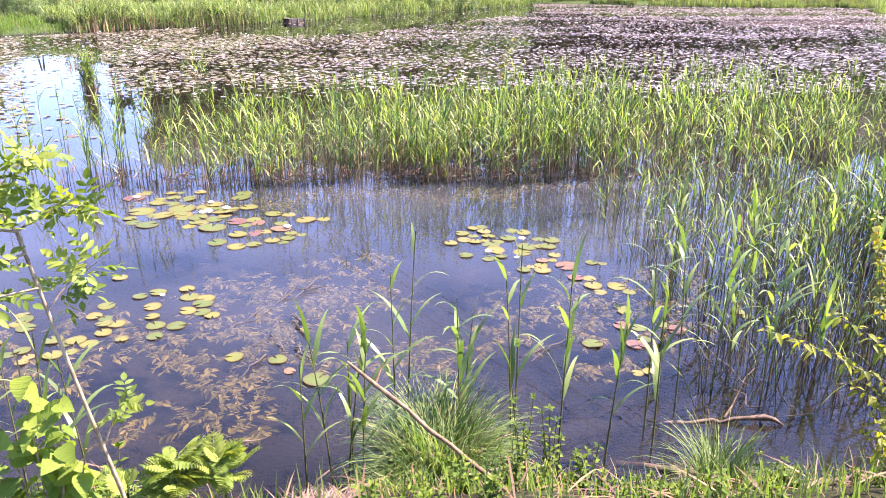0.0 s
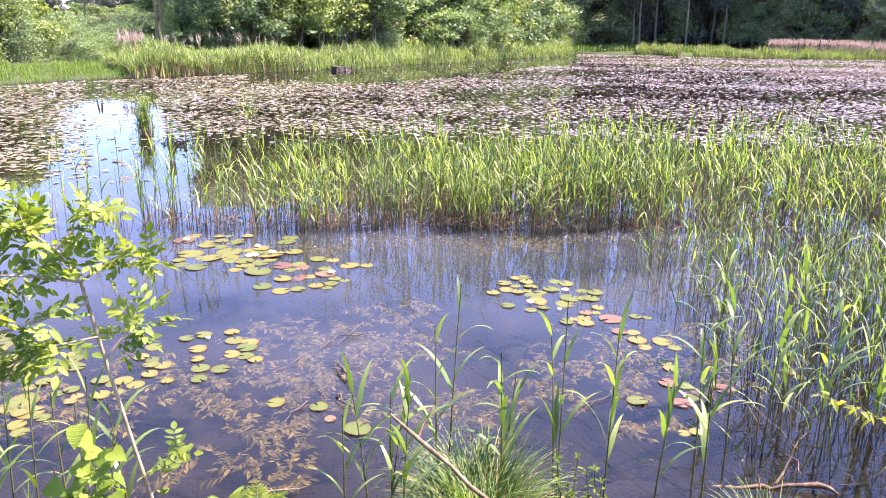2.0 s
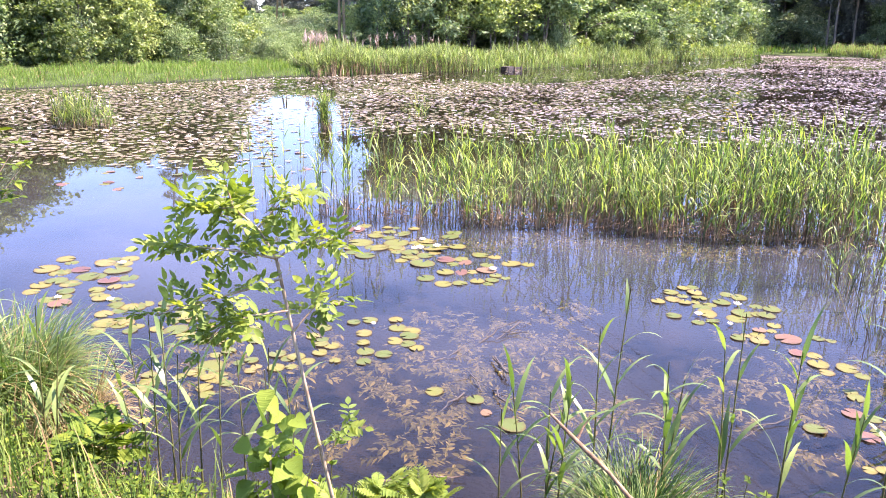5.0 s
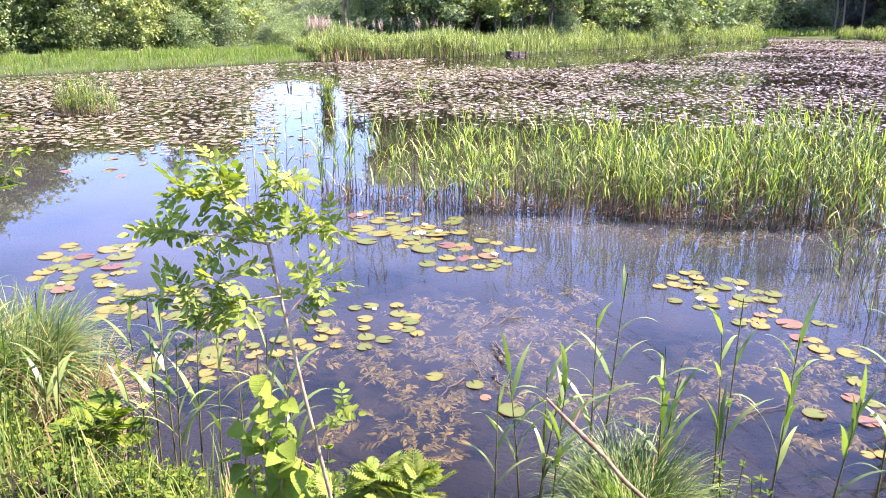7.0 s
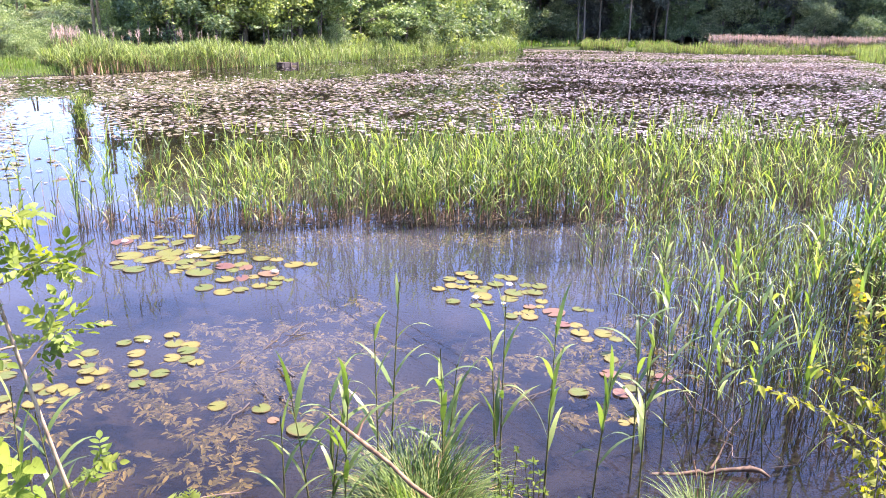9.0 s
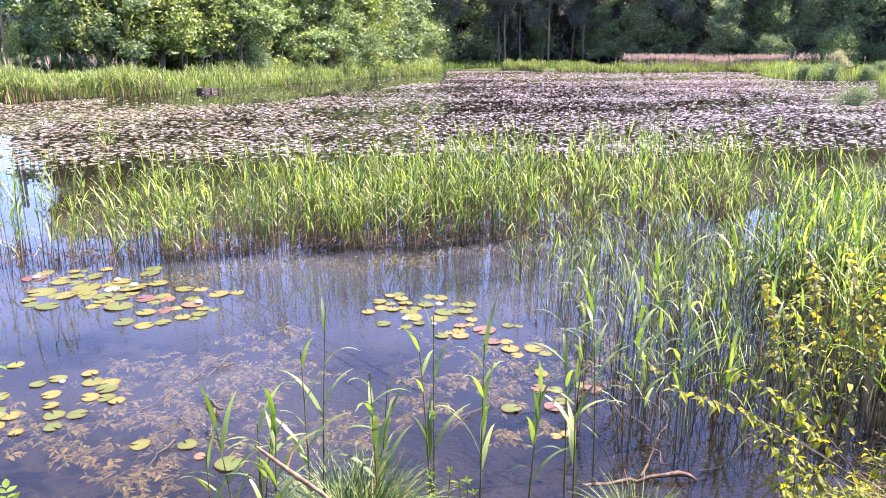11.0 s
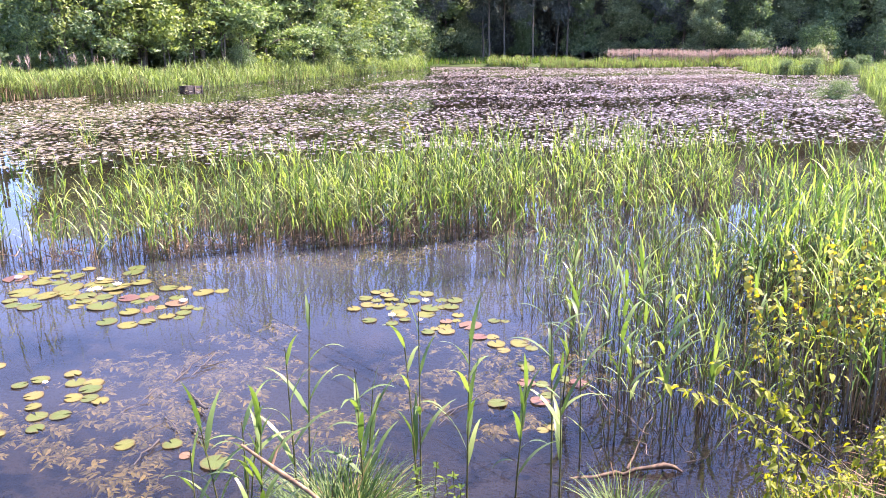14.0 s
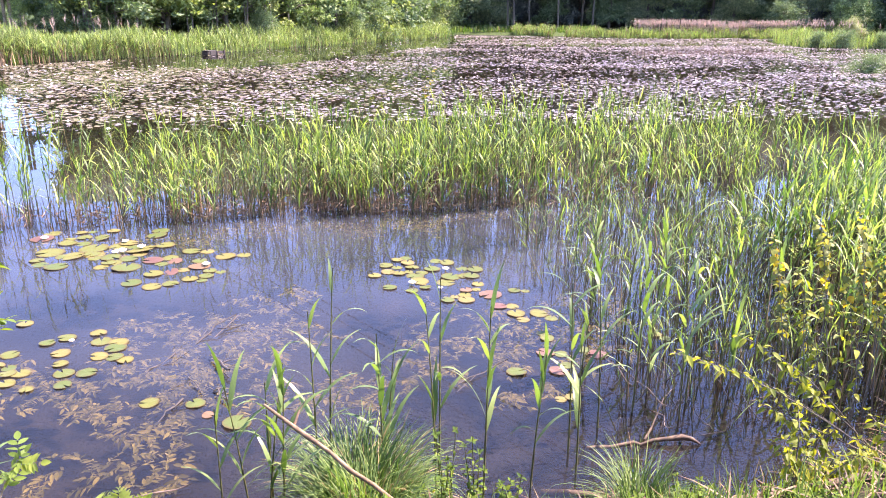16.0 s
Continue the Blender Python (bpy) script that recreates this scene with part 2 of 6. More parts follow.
def blade(length, width, a0, a1, n=5, fold=0.0, base=0.45, power=1.4):
    """A grass or reed blade that leaves the origin upwards, leans towards +x and droops. Angles from upright, degrees."""
    v, x, z, rows = [], 0.0, 0.0, []
    cols = 3 if fold else 2
    for i in range(n + 1):
        s = i / n
        a = radians(a0 + (a1 - a0) * s ** power)
        w = width * 0.5 * min(1.0, base + 3 * s) * max(0.03, (1 - s ** 2.2))
        off = [(-1, 0), (0, -fold), (1, 0)] if fold else [(-1, 0), (1, 0)]
        rows.append(list(range(len(v), len(v) + cols)))
        for sy, dz in off:
            v.append((x - dz * w * -math.cos(a), sy * w, z + dz * w * math.sin(a)))
        x += length / n * math.sin(a)
        z += length / n * math.cos(a)
    return np.array(v), quads(rows)


def tube(points, radii, sides=5):
    """A tapered tube along points."""
    pts = [Vector(p) for p in points]
    v, rows = [], []
    for i, p in enumerate(pts):
        d = (pts[min(i + 1, len(pts) - 1)] - pts[max(i - 1, 0)]).normalized()
        u = d.orthogonal().normalized() if abs(d.z) > 0.95 else d.cross(Vector((0, 0, 1))).normalized()
        w = d.cross(u)
        rows.append([len(v) + k for k in range(sides)] + [len(v)])
        for k in range(sides):
            a = 2 * math.pi * k / sides
            v.append(p + float(radii[i]) * (u * math.cos(a) + w * math.sin(a)))
    tips = [(rows[-1][0], rows[-1][k + 1], rows[-1][k]) for k in range(1, sides - 1)]
    return np.array([tuple(p) for p in v]), np.concatenate([quads(rows), np.array(tips)])


def leaf_shape(length, width, n=4, fold=0.25, curl=0.15, tip=1.3, wave=0.0):
    """A leaf along +x with a mid-rib; normal +z."""
    v, rows = [], []
    for i in range(n + 1):
        s = i / n
        w = width * 0.5 * max(0.02, math.sin(math.pi * s ** (0.75 * tip)) ** 0.8 if 0 < s < 1 else 0.02)
        x, z = length * s, -curl * length * s * s
        rows.append(list(range(len(v), len(v) + 3)))
        v += [(x, -w, z + fold * w + wave * w * (i % 2)), (x, 0, z), (x, w, z + fold * w + wave * w * ((i + 1) % 2))]
    return np.array(v), quads(rows)


def rz(a):
    a = np.asarray(a, float)
    c, s, o, i = np.cos(a), np.sin(a), np.zeros_like(a), np.ones_like(a)
    return np.stack([np.stack([c, -s, o], -1), np.stack([s, c, o], -1), np.stack([o, o, i], -1)], -2)


def ry(a):
    a = np.asarray(a, float)
    c, s, o, i = np.cos(a), np.sin(a), np.zeros_like(a), np.ones_like(a)
    return np.stack([np.stack([c, o, s], -1), np.stack([o, i, o], -1), np.stack([-s, o, c], -1)], -2)


def rx(a):
    a = np.asarray(a, float)
    c, s, o, i = np.cos(a), np.sin(a), np.zeros_like(a), np.ones_like(a)
    return np.stack([np.stack([i, o, o], -1), np.stack([o, c, -s], -1), np.stack([o, s, c], -1)], -2)


def scaled(rot, k):
    return rot * np.asarray(k, float).reshape(-1, 1, 1)



# ---- ground, pond, water ----
SHORE = [(-28, 12), (-20, 8.5), (-10, 6.2), (-6, 5.0), (-3.7, 4.2), (-2.8, 3.7), (-2.2, 3.22), (-1.5, 3.02), (-0.8, 2.92), (-0.3, 2.92),
         (0.3, 2.95), (1.0, 2.85), (1.6, 2.7), (2.2, 2.65), (2.9, 2.62), (3.5, 2.72), (4.2, 3.15), (5.4, 3.8), (7.5, 4.8), (11, 8.2),
         (16, 12.2), (22.6, 18.2), (29.2, 24.6), (36.5, 32.3), (45, 40), (49.5, 45.0), (43.6, 46.9), (48, 56), (53, 62), (51, 65.5),
         (44, 65), (36, 66.5), (31, 70), (23, 73), (20, 67), (14.6, 62), (7.4, 52.6), (0.7, 44.5), (-5, 39.2), (-11, 34.2)]
SHORE_LEFT = [(-14, 30.6), (-17, 27.6), (-19.2, 24.6), (-26, 20), (-30, 16)]
POND = np.array(SHORE + SHORE_LEFT, float)


def pond_depth(px, py):
    """Signed distance to the shoreline, positive on the water side."""
    px, py = np.asarray(px, float), np.asarray(py, float)
    best, inside = np.full(px.shape, 1e9), np.zeros(px.shape, bool)
    for (ax, ay), (bx, by) in zip(POND, np.roll(POND, -1, 0)):
        dx, dy = bx - ax, by - ay
        t = np.clip(((px - ax) * dx + (py - ay) * dy) / (dx * dx + dy * dy), 0, 1)
        best = np.minimum(best, np.hypot(px - ax - t * dx, py - ay - t * dy))
        cross = ((ay > py) != (by > py)) & (px < dx * (py - ay) / (by - ay + 1e-12) + ax)
        inside ^= cross
    return np.where(inside, best, -best)


def ground_z(px, py):
    px, py = np.asarray(px, float), np.asarray(py, float)
    d = pond_depth(px, py)
    near = np.clip((9 - np.hypot(px, py)) / 5, 0, 1)
    out = np.maximum(-d, 0)
    bank_near = 0.51 * np.clip(out / 0.75, 0, 1) ** 0.85 + 0.38 * np.clip(out / 3.0, 0, 1)
    bank_far = 0.3 * np.clip(out / 1.2, 0, 1) + 0.02 * np.clip(out - 1.2, 0, 20) + 0.06 * np.clip(out - 25, 0, 50)
    bed = -0.03 - 0.3 * np.clip(d / 1.2, 0, 1) - 0.25 * np.clip((d - 1.2) / 3, 0, 1)
    bumps = 0.02 * np.sin(px * 5.1 + 1.3 * np.sin(py * 3.7)) * np.cos(py * 4.3 + np.sin(px * 2.9))
    return np.where(d > 0, bed, near * bank_near + (1 - near) * bank_far) + bumps


def spread(lo, hi, fine_lo, fine_hi, step):
    mid = np.arange(fine_lo, fine_hi + step, step)
    grow = lambda span: step * 3 * (1.06 ** np.arange(400)).cumsum()
    up = fine_hi + grow(0)
    down = fine_lo - grow(0)
    return np.concatenate([down[down > lo][::-1], mid, up[up < hi]])


def build_ground():
    xs, ys = spread(-1500, 1500, -6, 8, 0.12), spread(-1500, 1500, -3, 8, 0.12)
    gx, gy = np.meshgrid(xs, ys)
    gz = ground_z(gx.ravel(), gy.ravel())
    v = np.stack([gx.ravel(), gy.ravel(), gz], -1)
    nx = len(xs)
    idx = np.arange(len(v)).reshape(len(ys), nx)
    f = np.stack([idx[:-1, :-1], idx[:-1, 1:], idx[1:, 1:], idx[1:, :-1]], -1).reshape(-1, 4)
    me = bpy.data.meshes.new("ground")
    me.from_pydata(v.tolist(), [], f.tolist())
    me.polygons.foreach_set("use_smooth", np.full(len(me.polygons), True))
    m, n, l = mat_base("ground_soil")
    p = n["Principled BSDF"]
    geo = n.new("ShaderNodeNewGeometry")
    a = noise_of(n, l, 1.6, 8)
    b = noise_of(n, l, 22.0, 6)
    soil = ramp_of(n, l, b.outputs["Fac"], [(0.3, (0.008, 0.006, 0.005)), (0.55, (0.018, 0.013, 0.009)), (0.75, (0.045, 0.032, 0.021))])
    green = ramp_of(n, l, b.outputs["Fac"], [(0.3, (0.02, 0.036, 0.012)), (0.7, (0.06, 0.085, 0.028))])
    mud = ramp_of(n, l, a.outputs["Fac"], [(0.3, (0.015, 0.014, 0.017)), (0.6, (0.034, 0.029, 0.031)), (0.8, (0.07, 0.054, 0.047))])
    pick = n.new("ShaderNodeMixRGB")
    edge = ramp_of(n, l, a.outputs["Fac"], [(0.45, (0.0, 0.0, 0.0)), (0.72, (0.6, 0.6, 0.6))])
    sepy = n.new("ShaderNodeSeparateXYZ")
    l.new(geo.outputs["Position"], sepy.inputs[0])
    meadow = n.new("ShaderNodeMapRange")
    meadow.inputs["From Min"].default_value, meadow.inputs["From Max"].default_value = 8, 14
    l.new(sepy.outputs["Y"], meadow.inputs["Value"])
    more = n.new("ShaderNodeMath")
    more.operation = "MAXIMUM"
    l.new(edge.outputs[0], more.inputs[0])
    l.new(meadow.outputs[0], more.inputs[1])
    l.new(more.outputs[0], pick.inputs[0])
    l.new(soil.outputs[0], pick.inputs[1])
    l.new(green.outputs[0], pick.inputs[2])
    sep = n.new("ShaderNodeSeparateXYZ")
    l.new(geo.outputs["Position"], sep.inputs[0])
    wet = n.new("ShaderNodeMapRange")
    wet.inputs["From Min"].default_value, wet.inputs["From Max"].default_value = -0.02, 0.08
    l.new(sep.outputs["Z"], wet.inputs["Value"])
    both = n.new("ShaderNodeMixRGB")
    l.new(wet.outputs[0], both.inputs[0])
    l.new(mud.outputs[0], both.inputs[1])
    l.new(pick.outputs[0], both.inputs[2])
    l.new(both.outputs[0], p.inputs["Base Color"])
    p.inputs["Roughness"].default_value, p.inputs["Specular IOR Level"].default_value = 0.95, 0.08
    bp = n.new("ShaderNodeBump")
    bp.inputs["Strength"].default_value, bp.inputs["Distance"].default_value = 0.9, 0.05
    l.new(b.outputs["Fac"], bp.inputs["Height"])
    l.new(bp.outputs[0], p.inputs["Normal"])
    me.materials.append(m)
    tagged(new("ground", me), "brown muddy pond bank and meadow soil", "ground", kind="structure")


build_ground()


def build_water():
    me = bpy.data.meshes.new("water")
    lo, hi = POND.min(0) - 1, POND.max(0) + 1
    me.from_pydata([(lo[0], lo[1], 0), (hi[0], lo[1], 0), (hi[0], hi[1], 0), (lo[0], hi[1], 0)], [], [(0, 1, 2, 3)])
    m, n, l = mat_base("pond_water")
    n.remove(n["Principled BSDF"])
    clear = n.new("ShaderNodeBsdfTransparent")
    clear.inputs[0].default_value = (0.56, 0.53, 0.44, 1)
    silt_and_sky = n.new("ShaderNodeBsdfDiffuse")
    cloud = noise_of(n, l, 0.35, 3)
    place = n.new("ShaderNodeNewGeometry")
    axes = n.new("ShaderNodeSeparateXYZ")
    l.new(place.outputs["Position"], axes.inputs[0])
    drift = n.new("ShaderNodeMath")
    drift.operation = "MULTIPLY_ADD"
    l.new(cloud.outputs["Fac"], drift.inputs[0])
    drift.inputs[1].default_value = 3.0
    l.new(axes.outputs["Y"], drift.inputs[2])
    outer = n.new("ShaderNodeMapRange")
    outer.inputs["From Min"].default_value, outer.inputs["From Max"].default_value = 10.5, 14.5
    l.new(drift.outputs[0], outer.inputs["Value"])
    # near silt blue also stands in for reflected sky; weed brown farther out
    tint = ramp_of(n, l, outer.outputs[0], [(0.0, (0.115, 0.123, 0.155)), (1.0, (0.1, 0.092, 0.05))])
    l.new(tint.outputs[0], silt_and_sky.inputs[0])
    haze = n.new("ShaderNodeMapRange")
    haze.inputs["From Min"].default_value, haze.inputs["From Max"].default_value = 0.3, 0.7
    haze.inputs["To Min"].default_value, haze.inputs["To Max"].default_value = 0.03, 0.2
    l.new(cloud.outputs["Fac"], haze.inputs["Value"])
    body = n.new("ShaderNodeMixShader")
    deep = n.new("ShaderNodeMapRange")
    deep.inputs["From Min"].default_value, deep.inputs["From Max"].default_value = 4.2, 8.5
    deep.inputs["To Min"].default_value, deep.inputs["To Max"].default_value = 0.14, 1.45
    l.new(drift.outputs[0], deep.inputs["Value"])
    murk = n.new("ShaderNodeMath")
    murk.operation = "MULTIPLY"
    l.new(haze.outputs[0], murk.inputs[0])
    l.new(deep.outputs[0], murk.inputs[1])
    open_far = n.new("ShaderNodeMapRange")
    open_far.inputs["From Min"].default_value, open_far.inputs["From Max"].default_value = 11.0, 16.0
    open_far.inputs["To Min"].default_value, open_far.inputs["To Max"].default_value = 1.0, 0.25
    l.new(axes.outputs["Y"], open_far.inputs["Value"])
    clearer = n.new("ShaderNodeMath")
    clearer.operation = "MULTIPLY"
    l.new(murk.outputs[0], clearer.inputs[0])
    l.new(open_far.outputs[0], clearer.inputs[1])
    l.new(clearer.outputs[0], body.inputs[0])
    l.new(clear.outputs[0], body.inputs[1])
    l.new(silt_and_sky.outputs[0], body.inputs[2])
    gloss = n.new("ShaderNodeBsdfGlossy")
    # reflection tinted blue and dimmed, to hold back the white horizon sky
    gloss.inputs["Roughness"].default_value, gloss.inputs["Color"].default_value = 0.004, (0.74, 0.78, 0.88, 1)
    fres = n.new("ShaderNodeFresnel")
    fres.inputs["IOR"].default_value = 1.33
    ripple = noise_of(n, l, 3.0, 3)
    bp = n.new("ShaderNodeBump")
    bp.inputs["Strength"].default_value, bp.inputs["Distance"].default_value = 0.012, 0.02
    l.new(ripple.outputs["Fac"], bp.inputs["Height"])
    l.new(bp.outputs[0], gloss.inputs["Normal"])
    top = n.new("ShaderNodeMixShader")
    l.new(fres.outputs[0], top.inputs[0])
    l.new(body.outputs[0], top.inputs[1])
    l.new(gloss.outputs[0], top.inputs[2])
    l.new(top.outputs[0], n["Material Output"].inputs["Surface"])
    me.materials.append(m)
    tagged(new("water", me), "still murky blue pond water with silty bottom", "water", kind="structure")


build_water()

# ---- far trees ----
LEAF_CARD = (np.array([(0, -0.1, 0), (0.55, -0.42, 0.1), (1, 0.45, -0.05)], float), np.array([(0, 1, 2)]))


def random_turns(count, gen):
    return rz(gen.uniform(0, 2 * math.pi, count)) @ ry(gen.normal(0.3, 0.8, count)) @ rx(gen.normal(0, 0.8, count))


def build_tree(name, seed, height, crown_low, radius, leaves, size, leaf_mat, trunks=1, lean=0.0, puff=0.85, cone=False, wobble=0.012, stout=0.016):
    """A broadleaf tree: trunk(s) with limbs, and a crown of many small leaves in uneven clumps."""
    gen = np.random.default_rng(seed)
    root = new(name)
    wood, clumps = Soup(), []
    for k in range(trunks):
        a = gen.uniform(0, 6.28)
        base = Vector((0.35 * k * math.cos(a), 0.35 * k * math.sin(a), -0.3))
        tip = base + Vector((lean * height + gen.normal(0, 4 * wobble) * height, gen.normal(0, 4 * wobble) * height, height * gen.uniform(0.82, 0.95) + 0.3))
        pts = [base.lerp(tip, t) + Vector((gen.normal(0, wobble), gen.normal(0, wobble), 0)) * (height * min(1.0, t * 3)) for t in np.linspace(0, 1, 8).tolist()]
        r0 = stout * height / math.sqrt(trunks) + 0.03
        wood.add(*tube(pts, [r0 * (1 - 0.85 * t) for t in np.linspace(0, 1, 8)], 6))
        limbs = int(gen.integers(24, 30)) if cone else int(gen.integers(12, 17))
        for j in range(limbs):
            s = crown_low + (0.97 - crown_low) * (j + gen.uniform(0, 1)) / limbs
            at = base.lerp(tip, s)
            ang = gen.uniform(0, 6.28)
            shape = max(0.35, math.sin(math.pi * min(1, 0.45 + 0.55 * (s - crown_low) / (1 - crown_low)))) ** 0.6
            if cone:
                shape = 1.05 - 0.85 * s
            reach = radius * shape * gen.uniform(0.55, 1.15)
            end = at + Vector((math.cos(ang) * reach, math.sin(ang) * reach, reach * (gen.uniform(-0.25, 0.05) if cone else gen.uniform(0.05, 0.6))))
            mid = at.lerp(end, 0.5) + Vector((0, 0, 0.1 * reach))
            wood.add(*tube([at, mid, end], [r0 * 0.35 * (1 - 0.6 * s), r0 * 0.22 * (1 - 0.6 * s), 0.01], 4))
            for q in range(int(gen.integers(4, 7)) if cone else int(gen.integers(11, 17))):
                c = mid.lerp(end, gen.uniform(-0.3, 1.15)) + Vector(gen.normal(0, 0.5 * puff, 3).tolist())
                clumps.append((c, puff * (gen.uniform(0.5, 1.1) if cone else gen.choice([0.2, 0.32, 0.5, 0.75]) * gen.uniform(0.8, 1.2))))
    soup = Soup()
    weights = np.array([c[1] ** 1.5 for c in clumps])
    counts = np.maximum(4, (leaves * weights / weights.sum())).astype(int)
    for (c, r), k in zip(clumps, counts):
        spray = gen.normal(0, 1, (k, 3)) * np.array([1, 1, 0.55])
        pos = np.array(c) + spray * (0.62 * r)
        soup.stamp(LEAF_CARD, scaled(random_turns(k, gen), size * gen.uniform(0.6, 1.3, k)), pos)
    part("trunk", wood.mesh("trunk", [M_BARK]), root)
    part("crown", soup.mesh("crown", [leaf_mat], False), root)
    return root


def put_tree(proto, x, y, turn, k, label=None, wide=1.0):
    m = pose(x, y, float(ground_z(x, y)) - 0.05, 0, 0, turn)
    proto_scale = (k * wide, k * wide, k)
    ob = copy_thing(proto, m)
    ob.matrix_basis = m @ Matrix.Diagonal((*proto_scale, 1))
    if label:
        tagged(ob, label)
    return ob


gen_t = np.random.default_rng(11)


def skyline(x, y, wide):
    """How tall the wood may stand at (x, y): two gaps let the sky down to the water."""
    r = np.linspace(x / y - wide / y, x / y + wide / y, 9)
    tops = np.interp(r, [-0.75, -0.66, -0.64, -0.6, -0.5, -0.47, -0.36, -0.335, -0.325, -0.26, -0.25, -0.215, -0.2, -0.05, -0.047, -0.043, -0.04, 0.02, 0.25, 2.0],
                     [0.36, 0.36, 0.25, 0.185, 0.185, 0.22, 0.22, 0.15, 0.085, 0.085, 0.115, 0.13, 0.27, 0.29, 0.18, 0.18, 0.29, 0.3, 0.34, 0.4])
    return max(math.hypot(x, y) * float(tops.min()) - 2.4, 0.6)



alders = [tagged(build_tree("alder_tree", 20 + i, 11.0, 0.08, 3.6, 17000, 0.25, (M_TREE, M_TREE_B, M_TREE_C, M_TREE)[i], trunks=1 + i % 3, lean=0.04 * (i - 1), puff=0.8),
                 "sunlit green broadleaf tree on the far bank", "tree", "broadleaf trees behind the pond") for i in range(4)]
wide_trees = [tagged(build_tree("broad_tree", 130 + i, 9.0, 0.04, 3.5, 13000, 0.31, (M_TREE_SHADE, M_TREE_SHADE, M_TREE_C)[i], trunks=2 + i % 2, lean=0.05 * (i - 1), puff=0.75),
                     "broad leafy tree on the wooded bank", "tree", "broadleaf trees behind the pond") for i in range(3)]
forest = [tagged(build_tree("forest_tree", 40 + i, 20.0, (0.34, 0.02, 0.02)[i], 3.8, 26000, 0.25, M_TREE_HAZY, trunks=1, puff=1.3, cone=i == 1, wobble=0.004, stout=0.009),
                 "tall forest tree with shade and haze in its leaf colour", "tree", "dark forest trees") for i in range(3)]
back_trees = [tagged(build_tree("back_tree", 80 + i, 11.0, 0.03, 2.6, 9000, 0.34, (M_TREE_B, M_TREE)[i], trunks=2, puff=0.9),
                     "broadleaf tree deeper in the wood", "tree", "trees deeper in the wood") for i in range(2)]
young = [tagged(build_tree("young_tree", 85 + i, 4.0, 0.02, 1.35, 7000, 0.12, (M_TREE, M_TREE_C, M_TREE_B)[i], trunks=3, puff=0.5),
                "young leafy tree at the edge of the wood", "tree", "young trees at the edge of the wood") for i in range(3)]
forest_back = [tagged(build_tree("deep_forest_tree", 90 + i, 20.0, 0.0, 4.2, 8000, 0.52, M_TREE_HAZY, trunks=1, puff=1.6, cone=i > 0, wobble=0.004, stout=0.009),
                      "deep forest tree with shade and haze in its leaf colour", "tree", "dark forest trees") for i in range(2)]
shrubs = [tagged(build_tree("shrub", 60 + i, 3.0, 0.02, 1.5, 9000, 0.12, (M_TREE, M_TREE_B)[i], trunks=4, puff=0.5),
                 "rounded green shrub on the pond bank", "shrub", "shrubs on the bank") for i in range(2)]
willow = tagged(build_tree("willow_bush", 70, 4.6, 0.03, 2.3, 22000, 0.1, M_TREE_PALE, trunks=4, puff=0.6),
                "pale grey-green willow bush behind the reeds", "bush")
willow.matrix_basis = pose(-15.9, 55.5, float(ground_z(-15.9, 55.5)), 0, 0, 40) @ Matrix.Diagonal((0.72, 0.72, 0.46, 1))
put_tree(willow, 48.5, 48.3, 80, 0.42, "pale olive bush among the bank grass")

# broadleaf wood along the left bank; the first of each kind stands in the row too
LEFT_ROW = [(-28, 26, 0.9), (-25.5, 30.5, 0.62), (-22, 35, 0.62), (-18.8, 40, 0.56), (-30, 31, 1.0), (-26.5, 34, 0.7), (-23.5, 38, 0.72), (-20.5, 42, 0.66), (-17.6, 43.5, 0.55),
            (-27.6, 30.4, 0.7), (-24, 33, 0.6), (-20.6, 37.4, 0.58), (-34, 27, 1.0), (-30, 36, 0.85), (-26.5, 41, 0.8), (-23, 45, 0.75), (-20.5, 49, 0.68), (-36, 22, 1.1), (-33, 33, 0.95),
            (-40, 30, 1.1), (-38, 17, 1.1), (-31, 42, 0.9), (-27, 47, 0.85), (-24, 52, 0.8), (-25, 28.5, 0.5), (-21.5, 33.6, 0.5), (-19.4, 36, 0.46), (-17.2, 39.4, 0.42), (-27.4, 27.4, 0.6),
            (-34, 48, 0.85), (-30, 53, 0.8), (-26, 58, 0.75), (-40, 43, 0.95), (-22.5, 56, 0.62), (-46, 37, 1.0), (-21.4, 52, 0.5), (-36, 39, 0.9)]
MID_ROW = [(-9.5, 52, 0.8), (-6.2, 48, 0.82), (-2.5, 50.5, 0.95), (1.2, 52.5, 0.9), (4.5, 55, 0.82), (-8, 57, 1.1), (-3.5, 58, 1.15), (1, 60, 1.15), (6, 62, 1.1),
           (8.5, 59.5, 0.8), (11.5, 64, 0.95), (15, 68, 0.95), (10, 68, 1.2), (4, 68, 1.25), (-2, 67, 1.3), (18.5, 73, 0.95), (15, 76, 1.25), (22, 79, 1.0), (-8, 66, 1.3),
           (19, 84, 1.4), (9, 78, 1.4), (25.5, 83, 1.05),
           (-7.5, 50.5, 0.6), (-4.5, 52.5, 0.72), (-0.5, 53.5, 0.7), (2.8, 54.5, 0.66), (6.4, 58, 0.75), (9.8, 62, 0.7), (13.3, 66.5, 0.75), (17, 71, 0.8), (20.5, 76, 0.75),
           (-7, 74, 1.7), (-4, 76, 1.75), (2, 78, 1.8), (8, 86, 1.85), (14, 90, 1.9), (20, 95, 1.9), (26, 92, 1.6), (-9.5, 70, 1.2), (5, 73, 1.5), (12, 80, 1.6), (17, 84, 1.5)]
used = {}
TALL = {"broad_tree": 11.5, "back_tree": 13.0, "alder_tree": 13.0, "edge_tree": 11.5}


